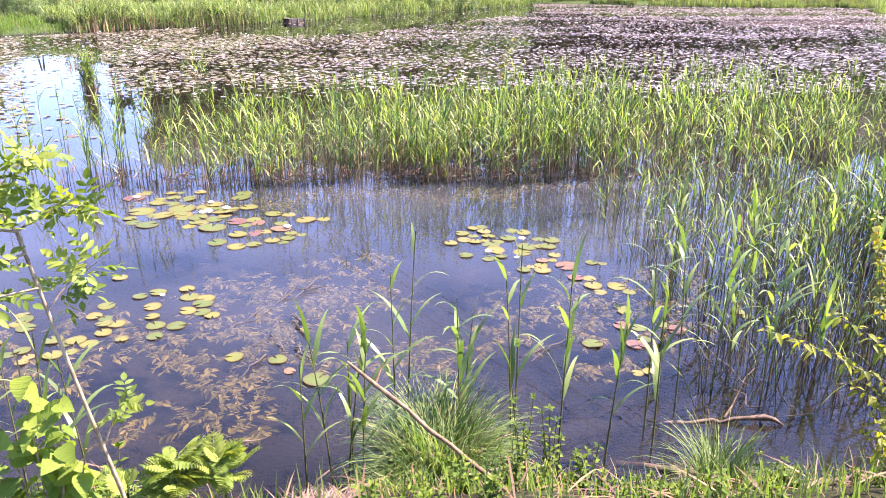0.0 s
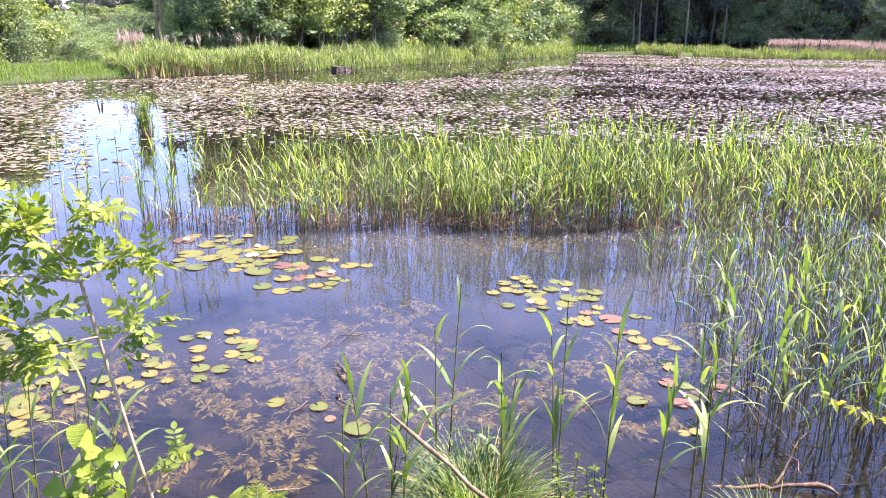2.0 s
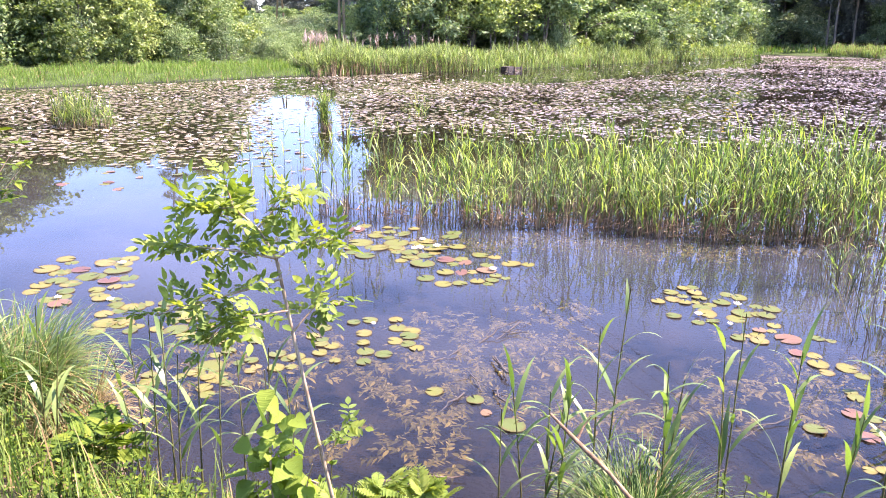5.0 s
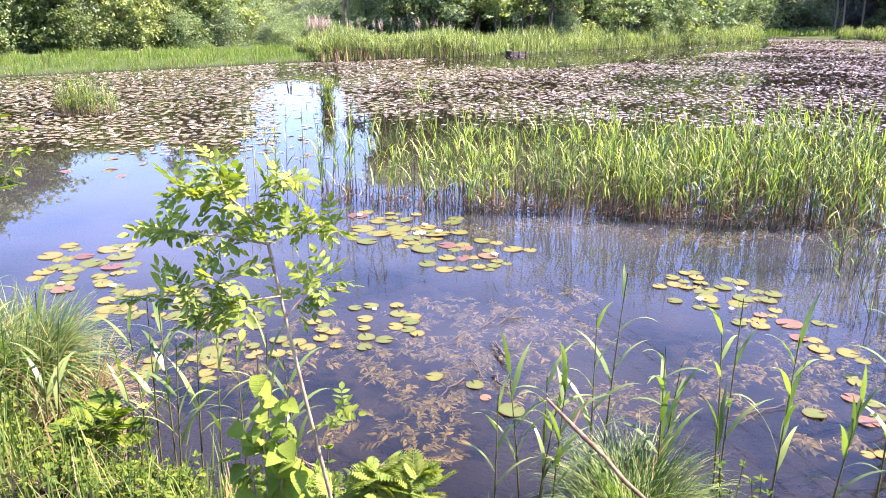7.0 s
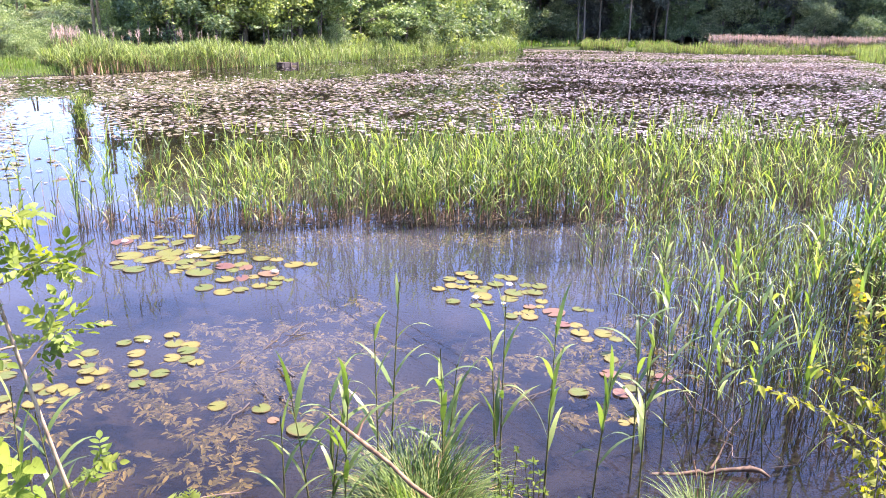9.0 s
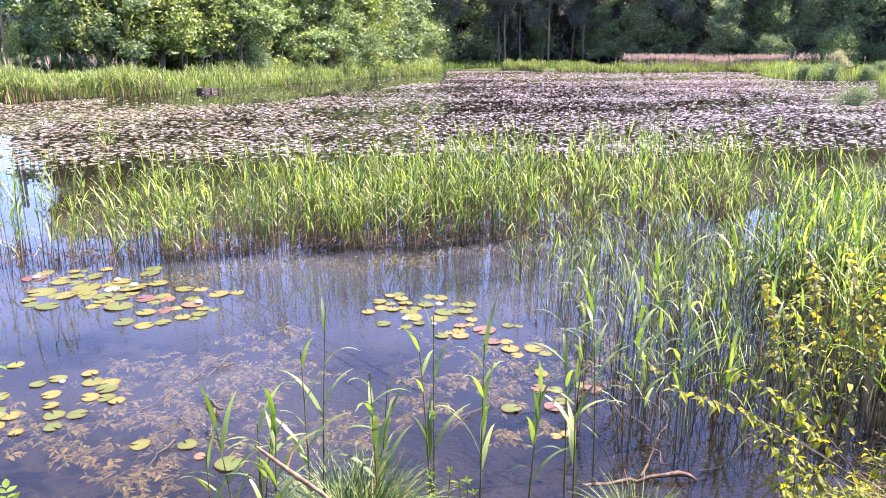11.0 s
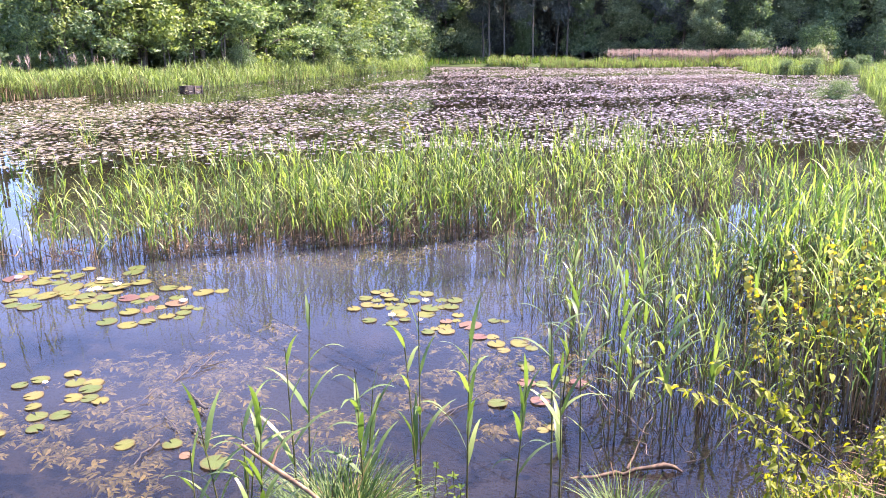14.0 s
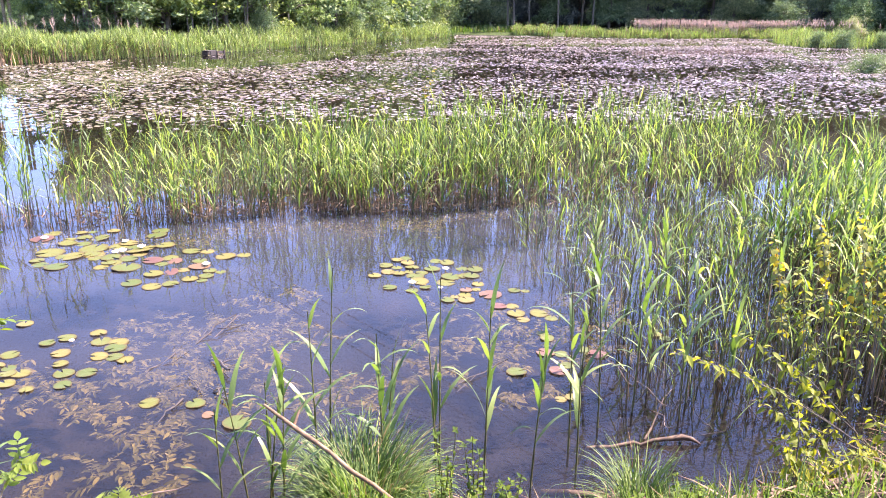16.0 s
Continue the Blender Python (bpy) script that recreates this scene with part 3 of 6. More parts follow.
def next_tree(kinds, x, y, k, wide):
    """Stand the next of these kinds at (x, y): each first one is the built tree itself, the rest are copies."""
    count = used.setdefault(kinds[0].name, 0)
    for crown in (1.5, 2.0):
        k = min(k, skyline(x, y, crown * k * wide) / TALL[kinds[0].name])
    proto = kinds[count % len(kinds)]
    if count < len(kinds):
        proto.matrix_basis = pose(x, y, float(ground_z(x, y)) - 0.05, 0, 0, 77 * count) @ Matrix.Diagonal((wide * k, wide * k, k, 1))
    else:
        put_tree(proto, x, y, gen_t.uniform(0, 360), k, wide=wide)
    used[kinds[0].name] = count + 1


for i, (x, y, k) in enumerate(LEFT_ROW):
    if skyline(x, y, 1.0) < 3.0:
        continue
    if i < 12 or 24 <= i <= 28:
        next_tree(wide_trees, x, y, k * 1.2, 1.1)
    else:
        next_tree(back_trees, x, y, k, 1.5)
for x, y, k in MID_ROW:
    next_tree(back_trees if y > 65 else alders, x, y, k, 1.25)
for x, y, k in ((-5.0, 55, 0.8), (-1.5, 56, 0.85), (2.4, 58.5, 0.85), (6.2, 60.5, 0.85)):
    next_tree(alders, x, y, k, 1.4)
for i, (x, y, k) in enumerate(((-16.3, 41.5, 0.9), (-15.6, 44, 1.0), (-16.8, 46, 1.1), (-17.9, 44.5, 1.2), (-12.7, 46.5, 0.45))):
    put_tree(young[i % 3], x, y, 70 * i, min(k, skyline(x, y, 1.6 * k) / 4.6))
for i in range(40):
    t = i / 39
    x, y = float(np.interp(t, [0, 0.36, 0.4, 1], [-30, -17.5, -8.6, 24])), float(np.interp(t, [0, 0.36, 0.4, 1], [25.5, 38.5, 48.5, 78.5]))
    x, y, k = x + gen_t.normal(0, 0.4), y + gen_t.normal(0, 0.7), gen_t.uniform(0.65, 1.25)
    k = min(k, skyline(x, y, 1.6 * k) / 4.6)
    if i < 3:
        young[i].matrix_basis = pose(x, y, float(ground_z(x, y)) - 0.05) @ Matrix.Diagonal((k, k, k, 1))
    else:
        put_tree(young[i % 3], x, y, gen_t.uniform(0, 360), k)
thin = [tagged(build_tree("thin_tree", 160 + i, 9.0, 0.25, 1.9, 2600, 0.2, (M_TREE, M_TREE_C)[i], trunks=2 + i, lean=0.05 - 0.12 * i, puff=0.55, wobble=0.01, stout=0.009),
                "thin grey-stemmed young alder at the edge of the wood", "tree", "thin trees at the edge of the wood") for i in range(2)]
TALL["thin_tree"] = 9.6
for i, (x, y) in enumerate(((-27, 28.5), (-24.2, 31), (-21.2, 34.6), (-19.6, 37), (-17.8, 38.6), (-9.8, 46.6), (-8.2, 46), (-6.6, 46.6), (-5.2, 47.6), (-3.9, 48.2), (-1.2, 49.4), (0.4, 50.4),
                            (2.2, 51.2), (3.6, 53), (5.6, 55.4), (7.6, 57.4), (9.2, 59), (11, 61.5), (12.8, 64.2), (15.6, 67.2), (17.6, 70.4), (19.6, 74), (21.6, 77))):
    next_tree(thin, x, y, 0.75 + 0.07 * (i % 5), 1.0)
# dark forest on the far right; its leaf colour carries the shade and haze
spots = []
for i in range(13):
    t = i / 12
    spots.append((30 + 52 * t, 86 - 34 * t ** 1.6, 0.95))
for i in range(14):
    t = i / 13
    spots.append((29 + 62 * t, 91 - 38 * t ** 1.6, 1.1))
for i in range(12):
    t = i / 11
    spots.append((27 + 74 * t, 98 - 42 * t ** 1.6, 1.25))
for i in range(14):
    t = i / 13
    spots.append((34 + 82 * t, 106 - 46 * t ** 1.6, 1.3))
for i in range(16):
    t = i / 15
    spots.append((26 + 76 * t, 101 - 43 * t ** 1.6, 1.0))
for i in range(7):
    spots.append((80 + 3 * i, 50 - 6.5 * i, 1.0))
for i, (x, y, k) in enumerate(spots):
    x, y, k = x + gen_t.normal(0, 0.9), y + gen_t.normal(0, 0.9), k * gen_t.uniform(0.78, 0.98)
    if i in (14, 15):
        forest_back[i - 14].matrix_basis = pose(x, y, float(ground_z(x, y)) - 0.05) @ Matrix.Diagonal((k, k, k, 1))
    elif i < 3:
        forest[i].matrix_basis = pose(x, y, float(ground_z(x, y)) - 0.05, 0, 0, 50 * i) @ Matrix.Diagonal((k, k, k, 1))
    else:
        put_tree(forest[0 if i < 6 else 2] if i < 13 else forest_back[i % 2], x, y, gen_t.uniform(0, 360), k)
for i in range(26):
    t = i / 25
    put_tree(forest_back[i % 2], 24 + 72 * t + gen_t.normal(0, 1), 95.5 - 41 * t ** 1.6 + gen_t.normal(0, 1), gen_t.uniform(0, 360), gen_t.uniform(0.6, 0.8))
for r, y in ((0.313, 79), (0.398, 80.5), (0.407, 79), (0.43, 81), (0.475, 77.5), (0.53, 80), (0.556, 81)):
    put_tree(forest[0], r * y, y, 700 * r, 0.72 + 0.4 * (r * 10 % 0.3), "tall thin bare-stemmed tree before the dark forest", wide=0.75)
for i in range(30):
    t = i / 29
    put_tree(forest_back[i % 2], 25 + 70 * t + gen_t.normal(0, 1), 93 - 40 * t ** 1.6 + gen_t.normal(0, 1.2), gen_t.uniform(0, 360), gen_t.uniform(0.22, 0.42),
             "young undergrowth conifer with shade and haze in its leaf colour")
# finer broadleaf trees along the edge of the forest
edge_trees = [tagged(build_tree("edge_tree", 140 + i, 9.5, 0.08, 2.7, 22000, 0.22, (M_TREE_GREY, M_TREE_B)[i], trunks=2, puff=0.8),
                     "shaded olive-green tree at the forest edge", "tree", "trees at the forest edge") for i in range(2)]
for x, y, k in ((31, 84, 0.9), (44.5, 80, 0.8), (49, 78.5, 1.0), (52.5, 76.5, 1.2), (57, 75, 1.0), (61, 73, 1.25), (64, 70, 1.1), (67.5, 68, 1.3), (71, 65, 1.2), (75, 62, 1.3), (78, 58, 1.2), (38, 83, 0.7), (55, 71, 0.8), (59.5, 69, 1.0), (63, 66.5, 0.9), (66, 64, 1.1), (70, 60, 1.2), (73, 56, 1.1)):
    next_tree(edge_trees, x, y, k, 1.05)
# a leaning larch with bare side branches before the left wood
larch = new("larch_tree")
larch.matrix_basis = pose(-17.5, 39.3, float(ground_z(-17.5, 39.3)) - 0.1)
gen_l = np.random.default_rng(66)
bole = [Vector((-0.19 * z + 0.05 * math.sin(1.7 * z), 0.03 * z, z)) for z in np.linspace(0, 7.6, 12).tolist()]
sp = Soup()
sp.add(*tube(bole, np.linspace(0.15, 0.05, 12), 8))
part("trunk", sp.mesh("trunk", [M_BARK]), larch)
for k in range(22):
    z = 1.6 + 5.7 * k / 22
    foot = Vector((-0.19 * z + 0.05 * math.sin(1.7 * z), 0.03 * z, z))
    a, reach = 2.4 * k + gen_l.normal(0, 0.3), gen_l.uniform(0.7, 1.5) * (1.15 - 0.1 * z)
    end = foot + Vector((math.cos(a) * reach, math.sin(a) * reach, -0.12 * reach))
    sp = Soup()
    sp.add(*tube([foot, foot.lerp(end, 0.5) + Vector((0, 0, 0.05)), end], [0.025, 0.015, 0.006], 4))
    limb = part("branch", sp.mesh("branch", [M_BARK]), larch)
    if k > 6:
        n = 260
        sp = Soup()
        t = gen_l.uniform(0.3, 1.05, n)[:, None]
        sp.stamp(LEAF_CARD, scaled(random_turns(n, gen_l), gen_l.uniform(0.06, 0.13, n)), np.array(foot) + t * np.array(end - foot) + gen_l.normal(0, 0.12, (n, 3)))
        part("foliage", sp.mesh("foliage", [M_TREE_B], False), limb)
tagged(larch, "leaning larch with bare lower branches before the wood", "tree")
# bushes at the edge of the wood
SHRUB_SPOTS = [(-23.5, 29.5, 0.9), (-26, 27, 1.1), (-17, 37.5, 0.6), (-16.2, 40.4, 0.7), (-30, 23, 1.2), (11.6, 61.6, 1.25), (10.5, 60, 0.8), (20.5, 74, 0.8), (-5.8, 47.5, 0.6),
               (3.4, 51.8, 0.7), (44.2, 47.2, 0.36), (45.6, 46.0, 0.48), (27.9, 26.4, 0.42), (48.4, 45.3, 0.42), (50.4, 46.0, 0.4), (57, 66, 1.1), (62, 62, 1.2), (66, 57, 1.3), (70, 52, 1.2)]
for i, (x, y, k) in enumerate(SHRUB_SPOTS):
    if i < 2:
        shrubs[i].matrix_basis = pose(x, y, float(ground_z(x, y)) - 0.05, 0, 0, 30) @ Matrix.Diagonal((k, k, k, 1))
    else:
        put_tree(shrubs[1 if k < 0.5 else i % 2], x, y, gen_t.uniform(0, 360), k, "low dark green shrub at the water's edge" if k < 0.5 else None)
for i in range(18):
    y = 41 + 1.2 * i
    x = y * gen_t.uniform(-0.335, -0.245)
    k = min(gen_t.uniform(0.5, 0.9), skyline(x, y, 0.5) / 3.4)
    put_tree(shrubs[i % 2], x, y, gen_t.uniform(0, 360), k, "low green bush behind the bank grass", wide=1.3)
# wooded hill seen through the gap
for i in range(14):
    x, y = -34 + 1.5 * i + gen_t.normal(0, 0.5), 92 + gen_t.normal(0, 4)
    put_tree(back_trees[i % 2], x, y, gen_t.uniform(0, 360), gen_t.uniform(0.12, 0.2), "low tree on the slope behind the pond", wide=1.5)
for i in range(30):
    x, y = -66 + 1.95 * i + gen_t.normal(0, 1), 150 + gen_t.normal(0, 5)
    put_tree(forest_back[i % 2], x, y, gen_t.uniform(0, 360), gen_t.uniform(0.3, 0.37), "distant hazy tree on the hill behind the pond", wide=1.2)

for i in range(26):
    x, y = -58 + 1.25 * i + gen_t.normal(0, 0.6), 138 + gen_t.normal(0, 4)
    put_tree(forest_back[i % 2], x, y, gen_t.uniform(0, 360), gen_t.uniform(0.26, 0.32), "distant hazy tree on the hill behind the pond", wide=1.5)
for i, (x, y, k) in enumerate(((-14.2, 55, 0.46), (-15.6, 61, 0.56), (-17.8, 66, 0.6), (-16.0, 68, 0.62), (-20, 68, 0.5), (-12.6, 52, 0.4))):
    put_tree(alders[i % 4], x, y, 60 * i, min(k, skyline(x, y, 1.2) / 13.0), wide=1.4)

# ---- reeds ----
REED_LEAVES = [blade(1.0, 0.056, 12 + 9 * i, 34 + 27 * i, 4, 0.0, 0.35) for i in range(6)]
STEM_T = tube([(0, 0, 0), (0.006, 0.004, 0.34), (-0.004, 0.004, 0.68), (0, 0, 1)], [0.0055, 0.005, 0.004, 0.0018], 3)


def reed_bed(name, xy, heights, label, seed, leaf_len=0.34, count=7, dead=0.25, low=0.35, lean=0.07, base=None, thick=1.0, litter=0.0, mat=M_REED):
    """Many reeds in one object: stems, leaves set spirally, and some old brown stalks."""
    gen = np.random.default_rng(seed)
    n = len(xy)
    z0 = np.full(n, -0.25) if base is None else base
    at = np.column_stack([xy, z0])
    tilt = rz(gen.uniform(0, 6.28, n)) @ ry(np.abs(gen.normal(0, lean, n)))
    soup = Soup()
    tall = heights - z0
    stretch = tilt.copy()
    stretch[:, :, 2] *= tall[:, None]
    stretch[:, :, :2] *= thick
    soup.stamp(STEM_T, stretch, at, 1)
    for j in range(count):
        s = low + (1 - low) * (j + gen.uniform(0, 1, n)) / count
        p = at + tilt[:, :, 2] * (tall * s)[:, None]
        yaw = gen.uniform(0, 6.28, n)
        size = leaf_len * gen.uniform(0.6, 1.2, n) * (0.75 + 0.5 * np.sin(math.pi * s)) * np.where(gen.uniform(0, 1, n) < 0.9, 1, 0)
        kind = np.clip((gen.normal(2.6, 1.3, n) - 1.5 * (s > 0.85)).astype(int), 0, 5)
        for q in range(6):
            pick = (kind == q) & (size > 0)
            r = scaled(tilt[pick] @ rz(yaw[pick]), size[pick])
            r[:, :, 1] *= gen.uniform(0.75, 1.25, pick.sum())[:, None] * thick
            soup.stamp(REED_LEAVES[q], r, p[pick], 0)
    k = int(n * dead)
    if k:
        pick = gen.integers(0, n, k)
        t2 = rz(gen.uniform(0, 6.28, k)) @ ry(np.abs(gen.normal(0, 0.16, k)))
        h2 = tall[pick] * gen.uniform(0.3, 0.62, k)
        t2[:, :, 2] *= h2[:, None]
        soup.stamp(STEM_T, t2, at[pick] + np.column_stack([gen.normal(0, 0.06, (k, 2)), np.zeros(k)]), 2)
    k = int(n * litter)
    if k:
        pick = gen.integers(0, n, k)
        t2 = rz(gen.uniform(0, 6.28, k)) @ ry(np.abs(gen.normal(0, 0.3, k)))
        t2[:, :, 2] *= gen.uniform(0.27, 0.42, k)[:, None]
        soup.stamp(STEM_T, t2, at[pick] + np.column_stack([gen.normal(0, 0.1, (k, 2)), np.zeros(k)]), 2)
    ob = new(name, soup.mesh(name, [mat, M_STEM, M_DEADSTEM], False))
    return tagged(ob, label, "reeds", kind="stuff")


def clumped(gen, n, box, clump=0.28, per=5, keep=None):
    """Points in loose clumps inside box (x0, x1, y0, y1), thinned by keep(x, y)."""
    out = []
    while sum(len(o) for o in out) < n:
        c = np.column_stack([gen.uniform(box[0], box[1], 400), gen.uniform(box[2], box[3], 400)])
        p = np.repeat(c, per, 0) + gen.normal(0, clump, (400 * per, 2))
        if keep is not None:
            p = p[gen.uniform(0, 1, len(p)) < keep(p[:, 0], p[:, 1])]
        out.append(p)
    p = np.concatenate(out)
    return p[gen.permutation(len(p))[:n]]


def belt_keep(x, y):
    """The belt of reeds across the pond: thin at the left end, dense in the middle, wider to the right."""
    front = np.interp(x, [-3.6, -1.5, 1.5, 3.7, 6, 9], [9.3, 8.95, 8.85, 8.5, 8.4, 9.0])
    depth = np.interp(x, [-3.6, -1.5, 1.0, 3.5, 9], [0.9, 1.3, 1.7, 2.6, 4.5])
    dense = np.interp(x, [-3.8, -2.6, -1.9, -0.8, 0.2, 3, 5, 9], [0.05, 0.26, 0.42, 0.6, 1, 0.85, 0.4, 0.24])
    inside = (y > front) & (y < front + depth)
    return np.where(inside, dense * np.interp(y - front, [0, 0.3, 1.2, 4.5], [0.7, 1, 0.8, 0.45]), 0)


g = np.random.default_rng(3)
xy = clumped(g, 880, (-3.8, 9.2, 8.3, 14), 0.15, 6, belt_keep)
reed_bed("reed_belt", xy, g.uniform(0.68, 1.25, len(xy)) + 0.1 * (xy[:, 0] > 3) + 0.08 * np.sin(2.1 * xy[:, 0] + np.sin(3.7 * xy[:, 0])), "belt of green reeds with brown bases standing in the pond", 31, 0.27, 10, 1.6, 0.27, 0.12, litter=1.6)


M_WETSTALK = leafy("wet_dead_reed", [(0.0, (0.03, 0.018, 0.01)), (0.5, (0.09, 0.055, 0.028)), (1.0, (0.24, 0.16, 0.08))], 0.05, 0.6, glow=(1, 1, 1))


def belt_litter():
    """Broken brown stalks that lie matted round the feet of the belt."""
    gen = np.random.default_rng(39)
    xy = clumped(gen, 850, (-2.6, 7.0, 8.3, 10.2), 0.09, 9, lambda x, y: belt_keep(x, y - 0.05) * np.interp(y - 8.5, [0, 0.8, 1.6], [1, 0.6, 0.2]))
    n = len(xy)
    rot = rz(gen.uniform(0, 6.28, n)) @ ry(gen.normal(1.35, 0.28, n))
    rot[:, :, 2] *= gen.uniform(0.08, 0.35, n)[:, None]
    soup = Soup()
    soup.stamp(STEM_T, rot, np.column_stack([xy, gen.uniform(0.0, 0.07, n)]))
    tagged(new("reed_litter", soup.mesh("reed_litter", [M_WETSTALK], False)), "matted brown dead stalks round the feet of the reeds", "reed litter", kind="stuff")


belt_litter()


def sparse_keep(x, y):
    """Open reeds in front of the belt, denser towards the right bank."""
    d = pond_depth(x, y)
    left = np.interp(y, [3.2, 3.7, 5, 6.7, 8.6], [2.25, 2.45, 2.8, 3.0, 3.5])
    side = np.interp(x - left, [0, 0.2, 1.5, 3.5], [0, 0.4, 0.55, 0.7])
    return np.where((d > 0.05) & (x > left), side, 0)


xy = clumped(g, 170, (2.4, 9.5, 3.6, 9.0), 0.12, 4, sparse_keep)
reed_bed("reed_stand", xy, g.uniform(0.5, 1.15, len(xy)), "loose stand of fresh green reeds near the bank", 32, 0.25, 8, 1.2, 0.34, 0.12, thick=0.8)


xy = clumped(g, 1000, (2.2, 6.5, 3.2, 8.0), 0.1, 4, sparse_keep)
reed_bed("reed_stems", xy, g.uniform(0.22, 0.75, len(xy)), "thin dark reed stems rising from the water", 36, 0.18, 3, 0.9, 0.5, 0.24, thick=0.7)


def thicket_keep(x, y):
    d = pond_depth(x, y)
    return np.where((d > -0.3) & (d < 1.9) & (x > 4.15 + 0.5 * (y - 3.4)), 1.0, 0.0)


xy = clumped(g, 270, (3.9, 7.8, 3.2, 6.5), 0.12, 5, thicket_keep)
reed_bed("reed_thicket", xy, g.uniform(0.8, 1.3, len(xy)), "dense thicket of green reeds with brown dead stems at the bank", 35, 0.32, 7, 3.0, 0.4, 0.12, thick=0.85, litter=2.0)


def right_keep(x, y):
    d = pond_depth(x, y)
    return np.where((d > -2.5) & (d < np.interp(x, [7, 11], [2.2, 0.1])), 1.0, 0.0)


xy = clumped(g, 1300, (5.0, 30, 3.8, 25), 0.3, 5, right_keep)
reed_bed("reed_fringe", xy, g.uniform(0.85, 1.35, len(xy)), "tall bright green reed fringe along the bank", 33, 0.36, 8, 0.4,
         base=ground_z(xy[:, 0], xy[:, 1]), thick=1.1)

# small tufts of reeds standing alone among the lilies
for name, x, y, n, r, h, label in (("reed_tuft", -4.42, 17.5, 80, 0.06, 0.78, "small isolated tuft of reeds with straw-coloured base"),
                                   ("reed_tuft", -10.35, 16.9, 130, 0.26, 0.8, "broad tuft of green rushes among lily pads"),
                                   ("reed_tuft", -9.6, 16.8, 30, 0.2, 0.6, "small tuft of rushes among lily pads"),
                                   ("reed_tuft", -2.4, 19.5, 14, 0.12, 0.6, "thin tuft of reeds among lily pads")):
    p = np.column_stack([g.normal(x, r, n), g.normal(y, r, n)])
    ob = reed_bed(name, p, g.uniform(0.6, 1.1, n) * h, label, int(1000 + x * 10), 0.26, 6, 1.6, lean=0.08)
    ob["kind"] = ""
    tagged(ob, group="reed tufts among the lilies")


# ---- grass and reeds along the far shores ----
BLADE_T = [blade(1.0, 0.05, 3, 15 + 14 * i, 3, 0.0, 0.5) for i in range(4)]


def along(pts, n, gen, inner, outer):
    pts = np.array(pts, float)
    seg = np.linalg.norm(np.diff(pts, axis=0), axis=1)
    cum = np.concatenate([[0], seg.cumsum()])
    s = gen.uniform(0, cum[-1], n)
    x, y = np.interp(s, cum, pts[:, 0]), np.interp(s, cum, pts[:, 1])
    i = np.clip(np.searchsorted(cum, s) - 1, 0, len(seg) - 1)
    d = (pts[i + 1] - pts[i]) / seg[i][:, None]
    off = gen.uniform(inner, outer, n)
    return np.column_stack([x - d[:, 1] * off, y + d[:, 0] * off]), s / cum[-1]


def shore_grass(name, pts, n, inner, outer, h0, h1, mats, label, seed, width=1.0, plume=0.0, wavelen=3.0, stale=0.06, taper=(1.0, 1.0, 1.0), wet=0.35):
    gen = np.random.default_rng(seed)
    xy, s = along(pts, n, gen, inner, outer)
    dry = pond_depth(xy[:, 0], xy[:, 1]) < wet
    xy, s, n = xy[dry], s[dry], int(dry.sum())
    z = ground_z(xy[:, 0], xy[:, 1])
    wave = 0.5 + 0.5 * np.sin(xy[:, 0] * 6.28 / wavelen + 2 * np.sin(xy[:, 1] * 1.7))
    h = (h0 + (h1 - h0) * wave) * gen.uniform(0.45, 1.12, n) * np.interp(s, [0, 0.2, 1], taper)
    rot = rz(gen.uniform(0, 6.28, n)) @ ry(np.abs(gen.normal(0, 0.1, n)))
    r = scaled(rot, h)
    r[:, :, 1] *= (width / h)[:, None]
    kind = gen.integers(0, 4, n)
    soup = Soup()
    old = gen.uniform(0, 1, n) < stale
    for q in range(4):
        for sl in (0, 1):
            pick = (kind == q) & (old == bool(sl))
            soup.stamp(BLADE_T[q], r[pick], np.column_stack([xy, z - 0.05])[pick], sl)
    if plume:
        k = int(n * plume)
        xy2, _ = along(pts, k, gen, inner + 0.4 * (outer - inner), outer)
        z2 = ground_z(xy2[:, 0], xy2[:, 1])
        h2 = h1 * gen.uniform(1.05, 1.4, k)
        t = rz(gen.uniform(0, 6.28, k)) @ ry(np.abs(gen.normal(0, 0.05, k)))
        st = t.copy()
        st[:, :, 2] *= h2[:, None]
        st[:, :, :2] *= 1.6
        base = np.column_stack([xy2, z2 - 0.05])
        soup.stamp(STEM_T, st, base, 1)
        for j in range(5):
            head = scaled(t @ rz(gen.uniform(0, 6.28, k)) @ ry(gen.uniform(0.1, 0.5, k)), gen.uniform(0.18, 0.34, k))
            head[:, :, 1] *= 2.2
            soup.stamp(BLADE_T[j % 4], head, base + t[:, :, 2] * (h2 - 0.06 * j)[:, None], 2)
    return tagged(new(name, soup.mesh(name, mats, False)), label, "reeds", kind="stuff")


L1 = [(-31, 15.5), (-26, 20), (-19.2, 24.6), (-17, 27.6), (-14, 30.6), (-11.2, 34.0), (-9.4, 35.6)]
L2 = [(-9.4, 35.6), (-8, 36.8), (-5, 39.2), (-2.6, 41.3)]
L3 = [(-2.6, 41.3), (0.7, 44.5), (7.4, 52.6), (14.6, 62), (20, 67), (22.5, 72.6)]
M_MEADOW = leafy("meadow_grass", [(0.0, (0.035, 0.08, 0.02)), (0.5, (0.105, 0.185, 0.045)), (1.0, (0.23, 0.32, 0.1))], 0.4, 0.65, glow=(1.1, 1.35, 0.45))
shore_grass("bank_grass", L1, 34000, -0.1, 5.0, 0.14, 0.5, [M_MEADOW, M_DEADSTEM, M_PLUME], "low bright green grass along the pond bank", 51, 0.36, wavelen=1.3)
